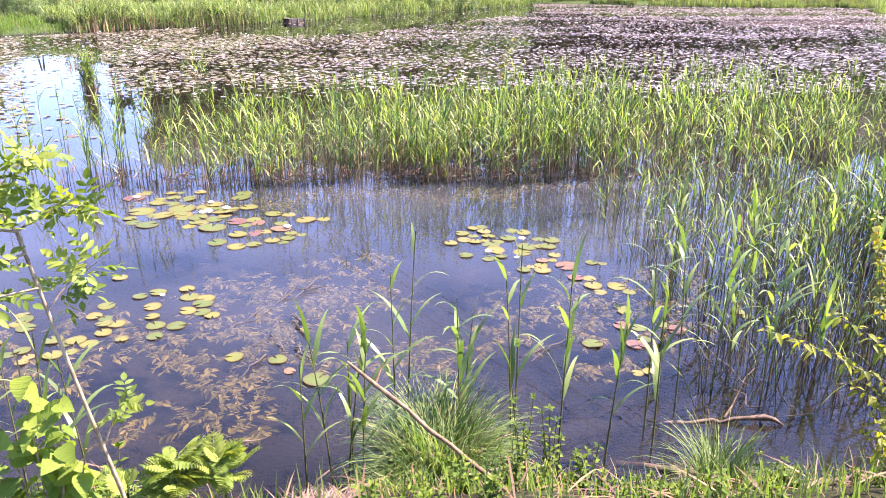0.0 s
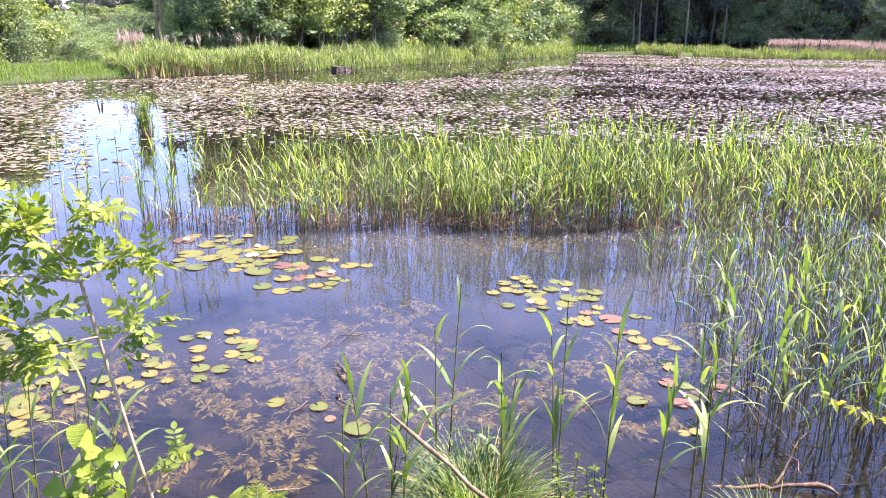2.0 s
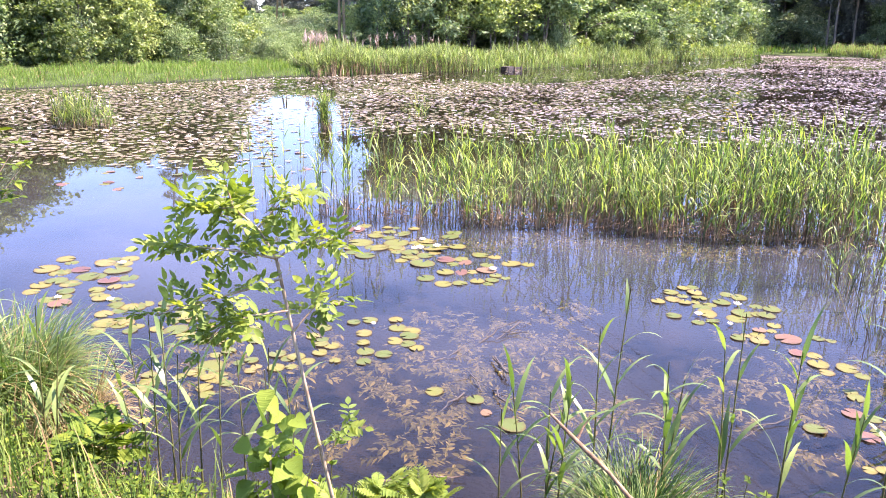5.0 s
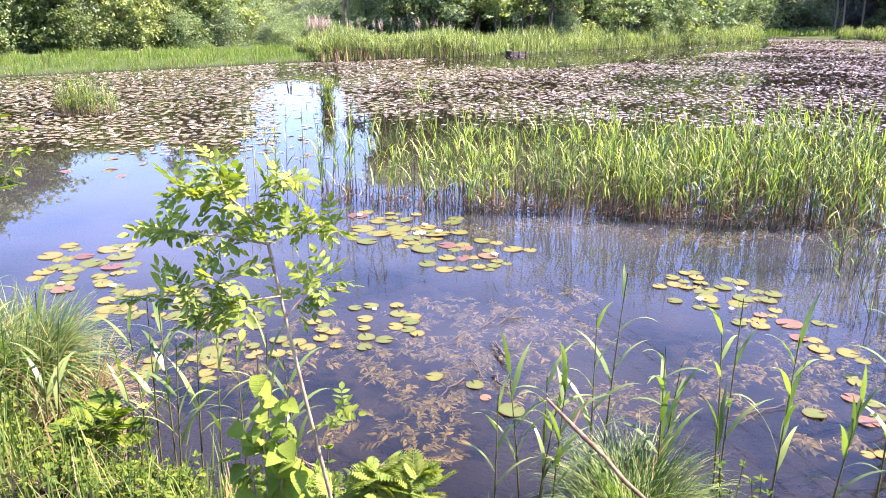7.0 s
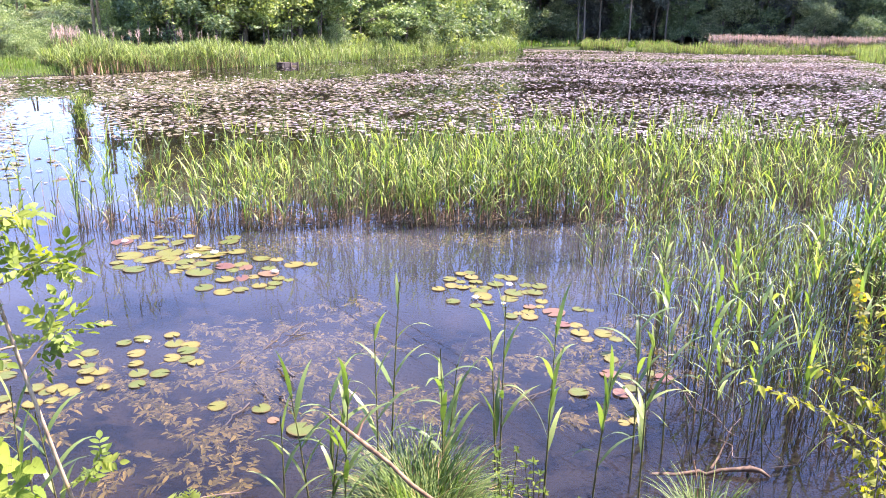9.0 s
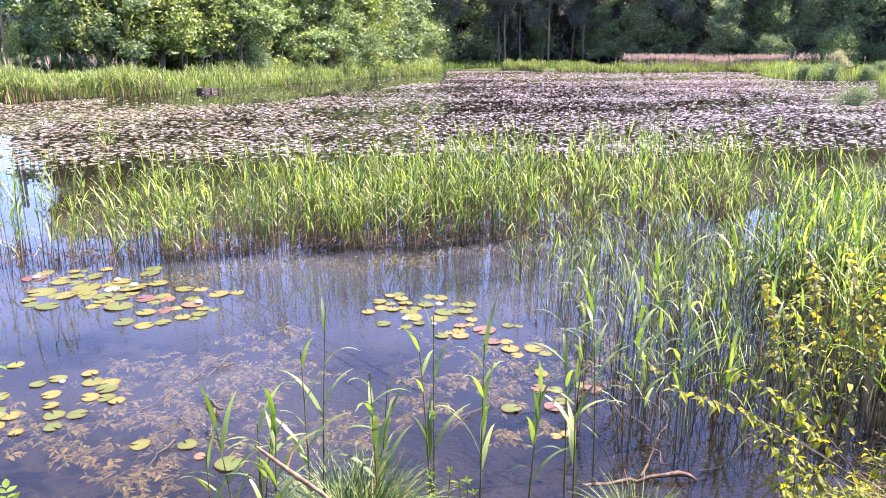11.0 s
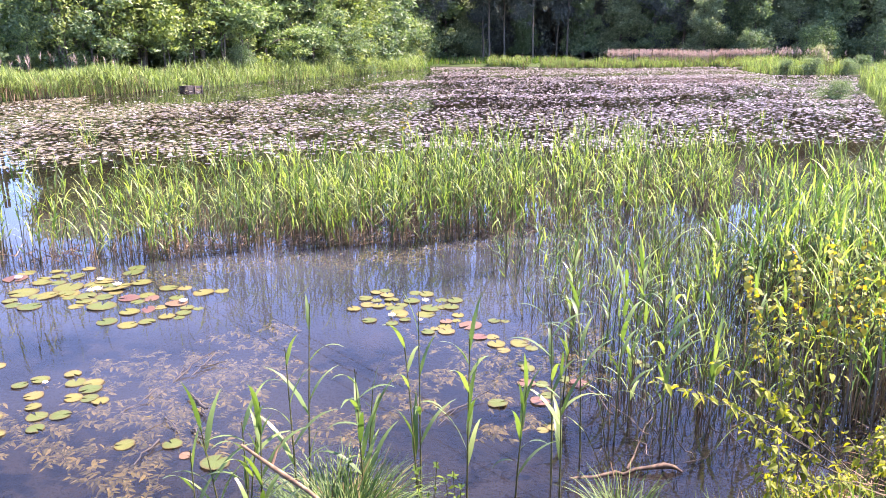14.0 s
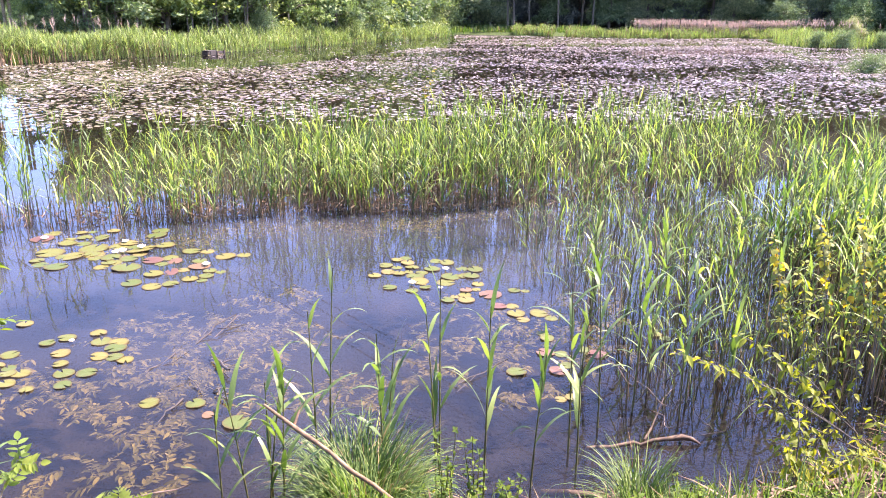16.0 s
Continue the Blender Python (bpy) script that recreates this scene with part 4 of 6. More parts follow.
shore_grass("bank_reeds", L2, 8000, -0.1, 3.2, 0.68, 1.15, [M_BANKREED, M_DEADSTEM, M_PLUME], "tall reeds with pale old plumes on the bank", 52, 0.4, 0.004, stale=0.15, taper=(0.5, 1.0, 0.75))
for line, n, low, high, label in ((L2, 1500, 0.85, 1.35, "leafy green reeds on the far bank"), (L3, 1500, 0.6, 1.25, "low leafy green reeds along the far bank")):
    g2 = np.random.default_rng(n + int(10 * high))
    xy, _ = along(line, n, g2, -0.1, 2.4)
    swell = 0.75 + 0.25 * np.sin(xy[:, 0] * 1.3 + np.sin(xy[:, 1]))
    z = ground_z(xy[:, 0], xy[:, 1])
    reed_bed("bank_reeds", xy, z + g2.uniform(low, high, n) * swell, label, 38, 0.42, 6, 1.1, 0.16, 0.12, base=z, thick=1.3, mat=M_BANKREED)
shore_grass("plume_reeds", [(-9.6, 37.2), (-9.0, 37.8), (-8.7, 38.1)], 220, 0.2, 1.5, 0.95, 1.2, [M_REED, M_DEADSTEM, M_PLUME], "clump of old reeds with pinkish plumes by the pole", 59, 1.0, 0.2, stale=0.5)
shore_grass("bank_rushes", [(-9.4, 35.7), (-6.5, 38.6), (-2.0, 42.6)], 700, -0.5, 0.1, 0.5, 1.0, [M_DEADSTEM, M_SEDGE, M_PLUME], "brown old reeds along the waterline", 60, 1.0, stale=0.3, wavelen=1.3)
shore_grass("bank_grass", L3, 15000, -0.15, 2.8, 0.3, 0.95, [M_BANKREED, M_DEADSTEM, M_PLUME], "lush green grass and reeds on the far bank", 53, 0.8, wavelen=2.3, taper=(1.1, 1.0, 0.9))
shore_grass("bank_grass", [(20.5, 68), (22.5, 73), (26, 74), (32, 72.6), (38, 69.5)], 7000, -0.4, 9.0, 0.3, 0.7, [M_SEDGE, M_DEADSTEM, M_PLUME], "low dark grass at the head of the pond", 58, 1.6)
shore_grass("island_reeds", [(33.0, 70.2), (31.0, 71.4), (29.3, 72.2)], 3600, -1.2, 1.2, 0.6, 1.05, [M_BANKREED, M_DEADSTEM, M_PLUME], "green reed islet before the dark forest", 54, 0.8, stale=0.2, wavelen=1.4, wet=9)
shore_grass("far_reeds", [(56, 63), (52, 66), (44, 65.6), (37.5, 66.8), (34.4, 69.6)], 18000, -0.5, 2.6, 0.6, 1.0, [M_BANKREED, M_DEADSTEM, M_PLUME],
            "far green reed bed with pinkish plumes", 55, 0.8, stale=0.2)
shore_grass("plume_reeds", [(57.5, 65.0), (53.5, 67.2), (49, 68), (40.5, 69)], 1400, -0.2, 2.5, 0.8, 1.0, [M_REED, M_PLUME, M_PLUME], "old reeds with pinkish beige plumes", 56, 1.2, 0.75)
shore_grass("bank_grass", [(29.2, 24.2), (36.5, 31.9), (45, 39.6), (50.0, 45.2), (44, 47.1), (48, 56), (53.5, 62)][::-1], 15000, -0.6, 3.5, 0.55, 1.2, [M_BANKREED, M_DEADSTEM, M_PLUME],
            "green grass and reeds along the side bank", 57, 0.75, 0.01)

# ---- water lilies ----
def pad_template(seed, sides=14, thick=0.004):
    gen = np.random.default_rng(seed)
    notch = 0.22
    ang = np.linspace(notch, 2 * math.pi - notch, sides)
    rad = 1.0 + gen.normal(0, 0.025, sides)
    lift = 0.02 * np.sin(ang * 2 + gen.uniform(0, 6)) + gen.normal(0, 0.008, sides)
    top = [(0.12, 0, 0)] + [(r * math.cos(a), r * math.sin(a), z) for r, a, z in zip(rad, ang, lift)]
    low = [(x, y, z - thick * 10) for x, y, z in top]
    v, n = np.array(top + low), len(top)
    f = [(0, i, i + 1) for i in range(1, n - 1)] + [(n, n + i + 1, n + i) for i in range(1, n - 1)]
    ring = list(range(n)) + [0]
    for a, b in zip(ring, ring[1:]):
        f += [(a, a + n, b + n), (a, b + n, b)]
    return v, np.array(f)


PAD_MESH = []
for i in range(5):
    for m in (M_PAD, M_PAD_RED):
        sp = Soup()
        sp.add(*pad_template(90 + i))
        PAD_MESH.append(sp.mesh("lily_pad", [m], False))


def lily_cluster(pads, red, group, label, gen, extra=0.0):
    for i, (x, y, r) in enumerate(pads):
        ob = new("lily_pad", PAD_MESH[2 * int(gen.integers(0, 5)) + (1 if i in red else 0)])
        ob.matrix_basis = pose(x, y, 0.006 + 0.004 * gen.uniform(), *(gen.normal(0, 1.5, 2) * gen.choice([1.0, 1.0, 1.0, 3.0])), gen.uniform(0, 360)) @ Matrix.Diagonal((r, r, 0.1, 1))
        tagged(ob, "reddish purple water lily pad floating" if i in red else label, "lily pad", group)
        if extra and gen.uniform() < extra:
            a, k = gen.uniform(0, 6.28), r * gen.uniform(0.7, 1.0)
            ob = new("lily_pad", PAD_MESH[2 * int(gen.integers(0, 5))])
            ob.matrix_basis = pose(x + 1.7 * r * math.cos(a), y + 1.7 * r * math.sin(a), 0.002, 0, 0, gen.uniform(0, 360)) @ Matrix.Diagonal((k, k, 0.1, 1))
            tagged(ob, label, "lily pad", group)


PADS_MIDDLE = [(-1.56, 7.6, 0.115), (-1.78, 7.85, 0.074), (-1.7, 8.09, 0.144), (-1.47, 7.91, 0.126), (-1.28, 7.94, 0.095), (-1.27, 8.51, 0.106), (-1.16, 8.77, 0.074),
               (-0.68, 8.47, 0.111), (-0.57, 8.06, 0.101), (-0.95, 8.24, 0.101), (-0.81, 7.99, 0.164), (-1.29, 8.12, 0.149), (-1.44, 8.58, 0.085), (-1.5, 8.79, 0.07),
               (-1.08, 7.77, 0.104), (-0.9, 7.68, 0.095), (-1.08, 7.6, 0.079), (-0.9, 7.4, 0.138), (-0.66, 7.56, 0.101), (-0.45, 7.48, 0.079), (-0.29, 7.77, 0.097),
               (-0.21, 7.26, 0.106), (-0.11, 7.09, 0.068), (0.05, 7.51, 0.106), (-0.29, 6.9, 0.074), (-0.14, 6.95, 0.074), (-0.63, 7.14, 0.097), (-0.47, 7.14, 0.074),
               (-0.81, 6.93, 0.095), (-0.62, 6.78, 0.089), (-0.46, 6.82, 0.079), (-1.88, 8.64, 0.122), (-1.58, 8.4, 0.1)]
PADS_REEDS = [(1.42, 6.54, 0.068), (1.59, 6.8, 0.074), (1.57, 6.61, 0.073), (1.66, 6.54, 0.063), (1.74, 6.94, 0.063), (1.82, 6.82, 0.073), (1.83, 6.68, 0.074),
              (1.49, 6.19, 0.07), (1.8, 6.28, 0.09), (2.01, 6.58, 0.085), (1.81, 6.11, 0.059), (1.67, 6.06, 0.057), (2.21, 6.72, 0.074), (2.12, 6.32, 0.095),
              (2.25, 6.31, 0.063), (2.32, 6.29, 0.081), (2.42, 6.45, 0.081), (2.31, 6.06, 0.059), (1.92, 5.75, 0.063), (2.08, 5.71, 0.076), (2.15, 5.94, 0.059),
              (2.33, 5.78, 0.106), (2.31, 5.5, 0.068), (2.58, 5.82, 0.059), (2.39, 5.31, 0.079), (2.58, 5.26, 0.079), (2.44, 4.78, 0.057), (2.32, 4.55, 0.07),
              (1.99, 4.32, 0.073), (2.29, 4.25, 0.07), (2.21, 3.88, 0.047), (2.69, 4.41, 0.074), (3.31, 4.62, 0.057)]
PADS_NEAR = [(-1.54, 6.16, 0.065), (-1.3, 5.72, 0.06), (-1.17, 5.78, 0.07), (-0.95, 5.81, 0.065), (-0.91, 5.64, 0.076), (-0.78, 5.59, 0.075), (-0.79, 5.49, 0.081),
             (-0.89, 5.37, 0.065), (-0.78, 5.33, 0.066), (-1.17, 5.5, 0.071), (-1.14, 5.31, 0.055), (-1.09, 5.15, 0.07), (-0.94, 5.12, 0.07), (-1.07, 4.97, 0.06),
             (-1.29, 4.96, 0.045), (-1.38, 5.23, 0.066), (-1.47, 5.25, 0.065), (-1.52, 5.57, 0.066), (-0.7, 5.26, 0.06), (-0.49, 4.56, 0.065), (-0.2, 4.47, 0.065),
             (0.05, 4.16, 0.091), (-0.12, 4.3, 0.04), (-1.44, 5.09, 0.06)]
PADS_LEFT = [(-4.71, 7.08, 0.096), (-4.71, 6.74, 0.126), (-4.17, 6.56, 0.116), (-4.36, 6.77, 0.096), (-4.22, 7.0, 0.11), (-3.98, 6.8, 0.136), (-4.41, 6.42, 0.11),
             (-4.48, 6.28, 0.1), (-4.15, 6.15, 0.086), (-3.91, 6.49, 0.105), (-3.88, 6.22, 0.076), (-3.76, 6.32, 0.071), (-3.73, 6.02, 0.086), (-3.5, 5.85, 0.081),
             (-3.3, 5.84, 0.081), (-3.5, 5.65, 0.081), (-3.23, 5.52, 0.05), (-3.38, 5.46, 0.096), (-3.1, 5.33, 0.061), (-4.04, 7.18, 0.096), (-4.03, 5.85, 0.105),
             (-2.83, 5.76, 0.076), (-2.71, 5.63, 0.081), (-2.52, 5.49, 0.076), (-2.82, 5.94, 0.065)]
PADS_OPEN = [(-5.9, 10.4, 0.07), (-6.3, 10.9, 0.09), (-6.0, 11.3, 0.06), (-5.5, 11.6, 0.08), (-6.7, 11.7, 0.07), (-4.9, 10.9, 0.06), (-6.9, 10.6, 0.08), (-5.2, 12.2, 0.09), (-4.3, 12.6, 0.08),
             (-3.9, 11.7, 0.07), (-3.5, 12.4, 0.08), (-4.6, 13.4, 0.09), (-4.1, 14.0, 0.08), (-5.0, 14.6, 0.08)]
PADS_SAPLING = [(-2.73, 5.4, 0.1), (-2.4, 5.29, 0.06), (-2.19, 4.76, 0.11), (-2.14, 4.6, 0.055), (-2.28, 4.65, 0.05), (-2.57, 4.58, 0.055), (-2.79, 4.42, 0.05),
                (-2.52, 4.37, 0.061), (-1.97, 4.52, 0.05), (-2.01, 5.27, 0.071), (-2.06, 5.42, 0.061), (-1.76, 5.03, 0.07), (-1.7, 4.8, 0.066), (-1.87, 4.73, 0.045),
                (-1.6, 5.0, 0.07), (-1.57, 5.39, 0.061), (-2.76, 5.66, 0.08), (-3.4, 5.45, 0.09), (-3.21, 5.49, 0.07), (-2.9, 5.39, 0.06), (-3.36, 5.84, 0.08),
                (-3.07, 5.98, 0.09), (-2.3, 5.2, 0.07), (-2.15, 5.04, 0.06), (-1.92, 4.9, 0.055), (-2.1, 4.44, 0.06)]
g = np.random.default_rng(5)
lily_cluster(PADS_MIDDLE, {18, 19, 27, 31, 21}, "lily pads before the reed belt", "yellow-green water lily pad floating on the pond", g, 0.75)
lily_cluster(PADS_REEDS, {20, 21, 22, 27, 29, 31}, "lily pads beside the reed stand", "pale green water lily pad floating by the reeds", g, 0.6)
lily_cluster(PADS_NEAR, {22}, "lily pads over the pondweed", "green water lily pad floating over pondweed", g)
lily_cluster(PADS_LEFT, {3, 9, 20}, "lily pads beyond the tussock", "pale yellow-green water lily pad", g, 1.0)
lily_cluster(PADS_OPEN, {0, 1, 2, 4, 6, 9, 10, 12}, "lily pads on the open lane", "olive water lily pad on open water", g, 0.8)
lily_cluster(PADS_SAPLING, set(), "lily pads behind the sapling", "green water lily pad behind the sapling", g, 0.9)


def blossom_template(seed, petals=9):
    gen = np.random.default_rng(seed)
    sp = Soup()
    shape = leaf_shape(1.0, 0.42, 3, 0.5, -0.25, 1.0)
    for ring, (n, up, k) in enumerate(((petals, 0.25, 1.0), (petals - 2, 0.75, 0.85))):
        a = np.arange(n) * 2 * math.pi / n + ring * 0.3 + gen.normal(0, 0.06, n)
        sp.stamp(shape, scaled(rz(a) @ ry(np.full(n, -up)), k), np.zeros((n, 3)))
    return np.concatenate(sp.v), np.concatenate(sp.f)


BLOSSOM = blossom_template(1)
STAMEN = tube([(0, 0, 0), (0, 0, 0.25)], [0.22, 0.2], 7)
sp = Soup()
sp.add(*BLOSSOM)
petal_mesh = sp.mesh("petals", [M_PETAL], False)
sp = Soup()
sp.add(*STAMEN)
stamen_mesh = sp.mesh("stamens", [M_YELLOW], False)
for x, y, r in ((-0.98, 7.9, 0.06), (-1.04, 7.88, 0.05), (-0.8, 8.0, 0.055), (-0.14, 7.25, 0.05), (-1.84, 8.6, 0.05), (-0.99, 8.26, 0.045), (1.71, 6.21, 0.045),
                (1.93, 6.02, 0.03), (2.13, 6.5, 0.045), (-4.02, 6.98, 0.05), (-3.6, 5.95, 0.045), (-4.1, 5.95, 0.04), (-1.12, 5.68, 0.028)):
    root = new("water_lily_flower")
    root.matrix_basis = pose(x, y, 0.012, 0, 0, x * 700) @ Matrix.Diagonal((r, r, r, 1))
    tagged(root, "white water lily blossom with yellow stamens", "flower", "white water lily blossoms")
    part("petals", petal_mesh, root)
    part("stamens", stamen_mesh, root, "yellow stamens")


def field_keep(x, y):
    """Where the closed carpet of far pads lies: open lanes stay free of pads."""
    r = x / y
    d = pond_depth(x, y)
    lane = (r > -0.325) & (r < -0.235) & (y < 33)
    front = np.interp(r, [-0.7, -0.33, -0.23, -0.1, 0.1, 0.5, 1.0], [10.2, 11.0, 15.6, 16.0, 15.0, 14.0, 14.0])
    k = np.clip((y - front) / np.interp(r, [-0.33, -0.23], [4.5, 2.0]), 0, 1) ** 1.4
    k = np.where(lane, np.interp(y, [14, 20, 30], [0.05, 0.12, 0.3]), k)
    k = np.where(d < 0.8, 0, k)
    band = 0.5 + 0.5 * np.sin(x * 0.16 + 1.7 * np.sin(y * 0.31 + 0.2 * x) + 1.1 * y)
    patch = 0.5 + 0.5 * np.sin(0.8 * x - 0.5 * y + 2.1 * np.sin(0.4 * x + 0.2 * y))
    shore = np.where((r < 0.32) & (r > -0.12) & (d < np.interp(r, [-0.1, 0.05, 0.3], [5, 9, 7])), 0.06, 1.0)
    streak = np.where((r > 0.12) & (y > 26), 0.4 + 0.6 * np.clip(1.3 * np.sin(y * 0.55 + 1.3 * np.sin(x * 0.13) + 0.05 * x + 0.5 * np.sin(0.4 * x)) + 0.9, 0, 1), 1.0)
    return k * (np.interp(r, [-0.3, 0.0, 0.3, 0.7], [0.62, 0.36, 0.16, 0.3]) + 0.5 * band ** 1.6 + 0.3 * patch) * shore * streak


def far_pads():
    gen = np.random.default_rng(8)
    flat = pad_template(3, 7)
    keep_v = 8
    tmpl = (flat[0][:keep_v], flat[1][[max(t) < keep_v for t in flat[1].tolist()]])
    soup, bloom = Soup(), Soup()
    n = 260000
    x, y = gen.uniform(-20, 54, n), gen.uniform(12, 73, n)
    keep = gen.uniform(0, 1, n) < field_keep(x, y)
    x, y = x[keep], y[keep]
    n = len(x)
    size = gen.uniform(0.035, 0.075, n) * np.interp(y, [20, 40, 60], [1.0, 1.2, 1.5])
    turn = rz(gen.uniform(0, 6.28, n)) @ ry(np.abs(gen.normal(0, 0.075, n)))
    at = np.column_stack([x, y, 0.012 + 0.5 * size * np.abs(gen.normal(0, 0.12, n))])
    # fewer olive pads to the right, where the painted sheen is stronger
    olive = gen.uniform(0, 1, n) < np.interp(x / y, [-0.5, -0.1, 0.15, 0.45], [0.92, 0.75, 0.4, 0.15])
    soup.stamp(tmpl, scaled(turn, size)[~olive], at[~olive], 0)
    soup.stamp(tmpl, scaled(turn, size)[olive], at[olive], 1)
    tagged(new("lily_pad_field", soup.mesh("lily_pad_field", [M_PAD_SHEEN, M_PAD_OLIVE], False)), "dense carpet of floating water lily pads", "lily pads", kind="stuff")
    k = gen.uniform(0, 1, n) < np.interp(x / y, [-0.4, 0.0, 0.3], [0.02, 0.016, 0.01])
    bt = blossom_template(2, 5)
    bloom.stamp(bt, scaled(rz(gen.uniform(0, 6.28, k.sum())), gen.uniform(0.045, 0.075, k.sum())), np.column_stack([x[k], y[k] + 0.1, np.full(k.sum(), 0.035)]))
    tagged(new("lily_blossoms", bloom.mesh("lily_blossoms", [M_PETAL], False)), "scattered white water lily blossoms", "flowers", kind="stuff")


far_pads()

# ---- pondweed under the surface ----
def pondweed():
    gen = np.random.default_rng(14)
    shapes = [leaf_shape(1.0, 0.34, 4, 0.15, 0.1 * i, 1.0) for i in range(3)]
    soup = Soup()
    # patches: centre, radius, number of sprigs
    patches = [(-0.57, 5.75, 0.4, 22), (-0.1, 5.6, 0.4, 24), (-0.75, 4.85, 0.4, 20), (-0.4, 5.1, 0.4, 26), (-0.5, 4.4, 0.3, 18), (-1.25, 4.85, 0.25, 10), (-0.85, 3.85, 0.2, 6),
               (-0.45, 3.85, 0.25, 9), (0.45, 6.25, 0.35, 16), (0.25, 5.3, 0.35, 18), (-0.05, 4.65, 0.3, 12), (0.55, 5.5, 0.3, 12), (2.2, 4.9, 0.45, 28), (2.6, 4.7, 0.45, 26),
               (1.5, 4.8, 0.35, 14), (1.0, 4.5, 0.35, 12), (0.75, 4.3, 0.3, 8), (1.9, 4.3, 0.35, 12), (-1.6, 4.6, 0.3, 8), (-2.3, 5.0, 0.4, 14), (-2.0, 4.5, 0.35, 10), (-1.5, 5.2, 0.35, 12), (0.3, 4.5, 0.25, 7), (3.0, 5.2, 0.45, 20), (2.0, 5.5, 0.4, 12)]
    for px, py, r, n in patches:
        for k in range(int(n * 1.45)):
            knot = gen.integers(0, 5)
            cx = px + r * 0.75 * math.cos(2.4 * knot + 9 * px) + gen.normal(0, 0.05)
            cy = py + r * 0.6 * math.sin(2.4 * knot + 9 * px) + gen.normal(0, 0.045)
            depth, way, bend = gen.uniform(-0.022, -0.006), gen.uniform(0, 6.28), gen.normal(0, 0.5)
            m = int(gen.integers(9, 22))
            t = np.linspace(0.0, 1.0, m)
            reach = 0.012 * m
            angle = way + bend * t
            path = np.column_stack([cx + reach * t * np.cos(angle), cy + reach * t * np.sin(angle), depth + 0.006 * t])
            side = np.where(np.arange(m) % 2, 1.0, -1.0)
            turn = rz(angle + side * gen.uniform(0.15, 1.5, m)) @ ry(np.abs(gen.normal(0.08, 0.13, m))) @ rx(side * gen.normal(0.1, 0.3, m))
            soup.stamp(shapes[k % 3], scaled(turn, gen.uniform(0.035, 0.085, m) * (1 - 0.3 * t)), path)
            soup.add(*tube(path[:: max(1, m // 4)].tolist(), np.linspace(0.002, 0.001, len(path[:: max(1, m // 4)])), 3))
    # floating scraps before the reed belt
    n = 4200
    x = gen.uniform(-1.9, 4.6, n)
    y = 8.35 + 0.2 * np.sin(x * 2.3) + 0.12 * np.sin(x * 7.1) + gen.normal(0, 0.17, n)
    soup.stamp(shapes[0], scaled(rz(gen.uniform(0, 6.28, n)) @ rx(gen.normal(0, 0.3, n)), gen.uniform(0.025, 0.06, n)), np.column_stack([x, y, gen.uniform(-0.022, -0.001, n)]))
    tagged(new("pondweed", soup.mesh("pondweed", [M_WEED], False)), "yellow-brown pondweed just under the water surface", "pondweed", kind="stuff")


pondweed()

# ---- sticks and branches ----
def stick(name, pts, radii, mat, label, category="branch", twigs=()):
    root = new(name)
    foot = np.array(pts[0], float)
    root.matrix_basis = pose(*foot)
    pts, twigs = (np.array(pts) - foot).tolist(), [(np.array(tw) - foot).tolist() for tw in twigs]
    sp = Soup()
    sp.add(*tube(pts, radii, 7))
    part("stem", sp.mesh("stem", [mat]), root)
    for tw in twigs:
        sp = Soup()
        sp.add(*tube(tw, np.linspace(radii[len(radii) // 2] * 0.7, 0.002, len(tw)), 5))
        part("twig", sp.mesh("twig", [mat]), root)
    return tagged(root, label, category)


def bent(a, b, n, wob, seed):
    gen = np.random.default_rng(seed)
    a, b = np.array(a, float), np.array(b, float)
    t = np.linspace(0, 1, n)[:, None]
    return (a + (b - a) * t + gen.normal(0, wob, (n, 3)) * np.sin(np.pi * t)).tolist()


M_BROKEN = solid("broken_wood", [(0.25, (0.045, 0.026, 0.014)), (0.5, (0.14, 0.082, 0.042)), (0.75, (0.29, 0.185, 0.105))], 0.85, 28.0, 0.8, 110.0, 0.004)
stick("leaning_stick", bent((0.18, 2.85, 0.84), (0.86, 2.5, 0.3), 9, 0.008, 1), [0.006, 0.009, 0.012, 0.009, 0.011, 0.01, 0.012, 0.011, 0.013], M_BROKEN, "bare orange-brown dead stick leaning over the water",
      twigs=[bent((0.3, 2.8, 0.75), (0.36, 2.86, 0.83), 3, 0.002, 2)])
M_ROTWOOD = solid("rotting_wood", [(0.25, (0.02, 0.012, 0.008)), (0.5, (0.06, 0.034, 0.019)), (0.75, (0.15, 0.095, 0.058))], 0.8, 30.0, 0.7, 110.0, 0.004)
stick("fallen_branch", bent((2.03, 3.33, -0.01), (2.6, 3.21, 0.04), 8, 0.014, 3) + [(2.66, 3.19, 0.03), (2.7, 3.16, 0.005)],
      [0.01, 0.014, 0.012, 0.014, 0.011, 0.012, 0.014, 0.02, 0.013, 0.006], M_ROTWOOD, "rotting orange-brown branch lying in the shallow water",
      twigs=[bent((2.38, 3.26, 0.03), (2.6, 3.44, 0.12), 4, 0.004, 4)])
stick("drowned_branch", bent((-0.34, 5.3, -0.03), (0.11, 5.76, 0.07), 7, 0.02, 21), np.linspace(0.009, 0.004, 7), M_WETWOOD, "thin dark drowned branch sticking out of the pondweed",
      twigs=[bent((-0.2, 5.42, 0.0), (-0.12, 5.7, 0.02), 4, 0.01, 22), bent((-0.05, 5.6, 0.03), (0.2, 5.62, 0.03), 3, 0.006, 23)])
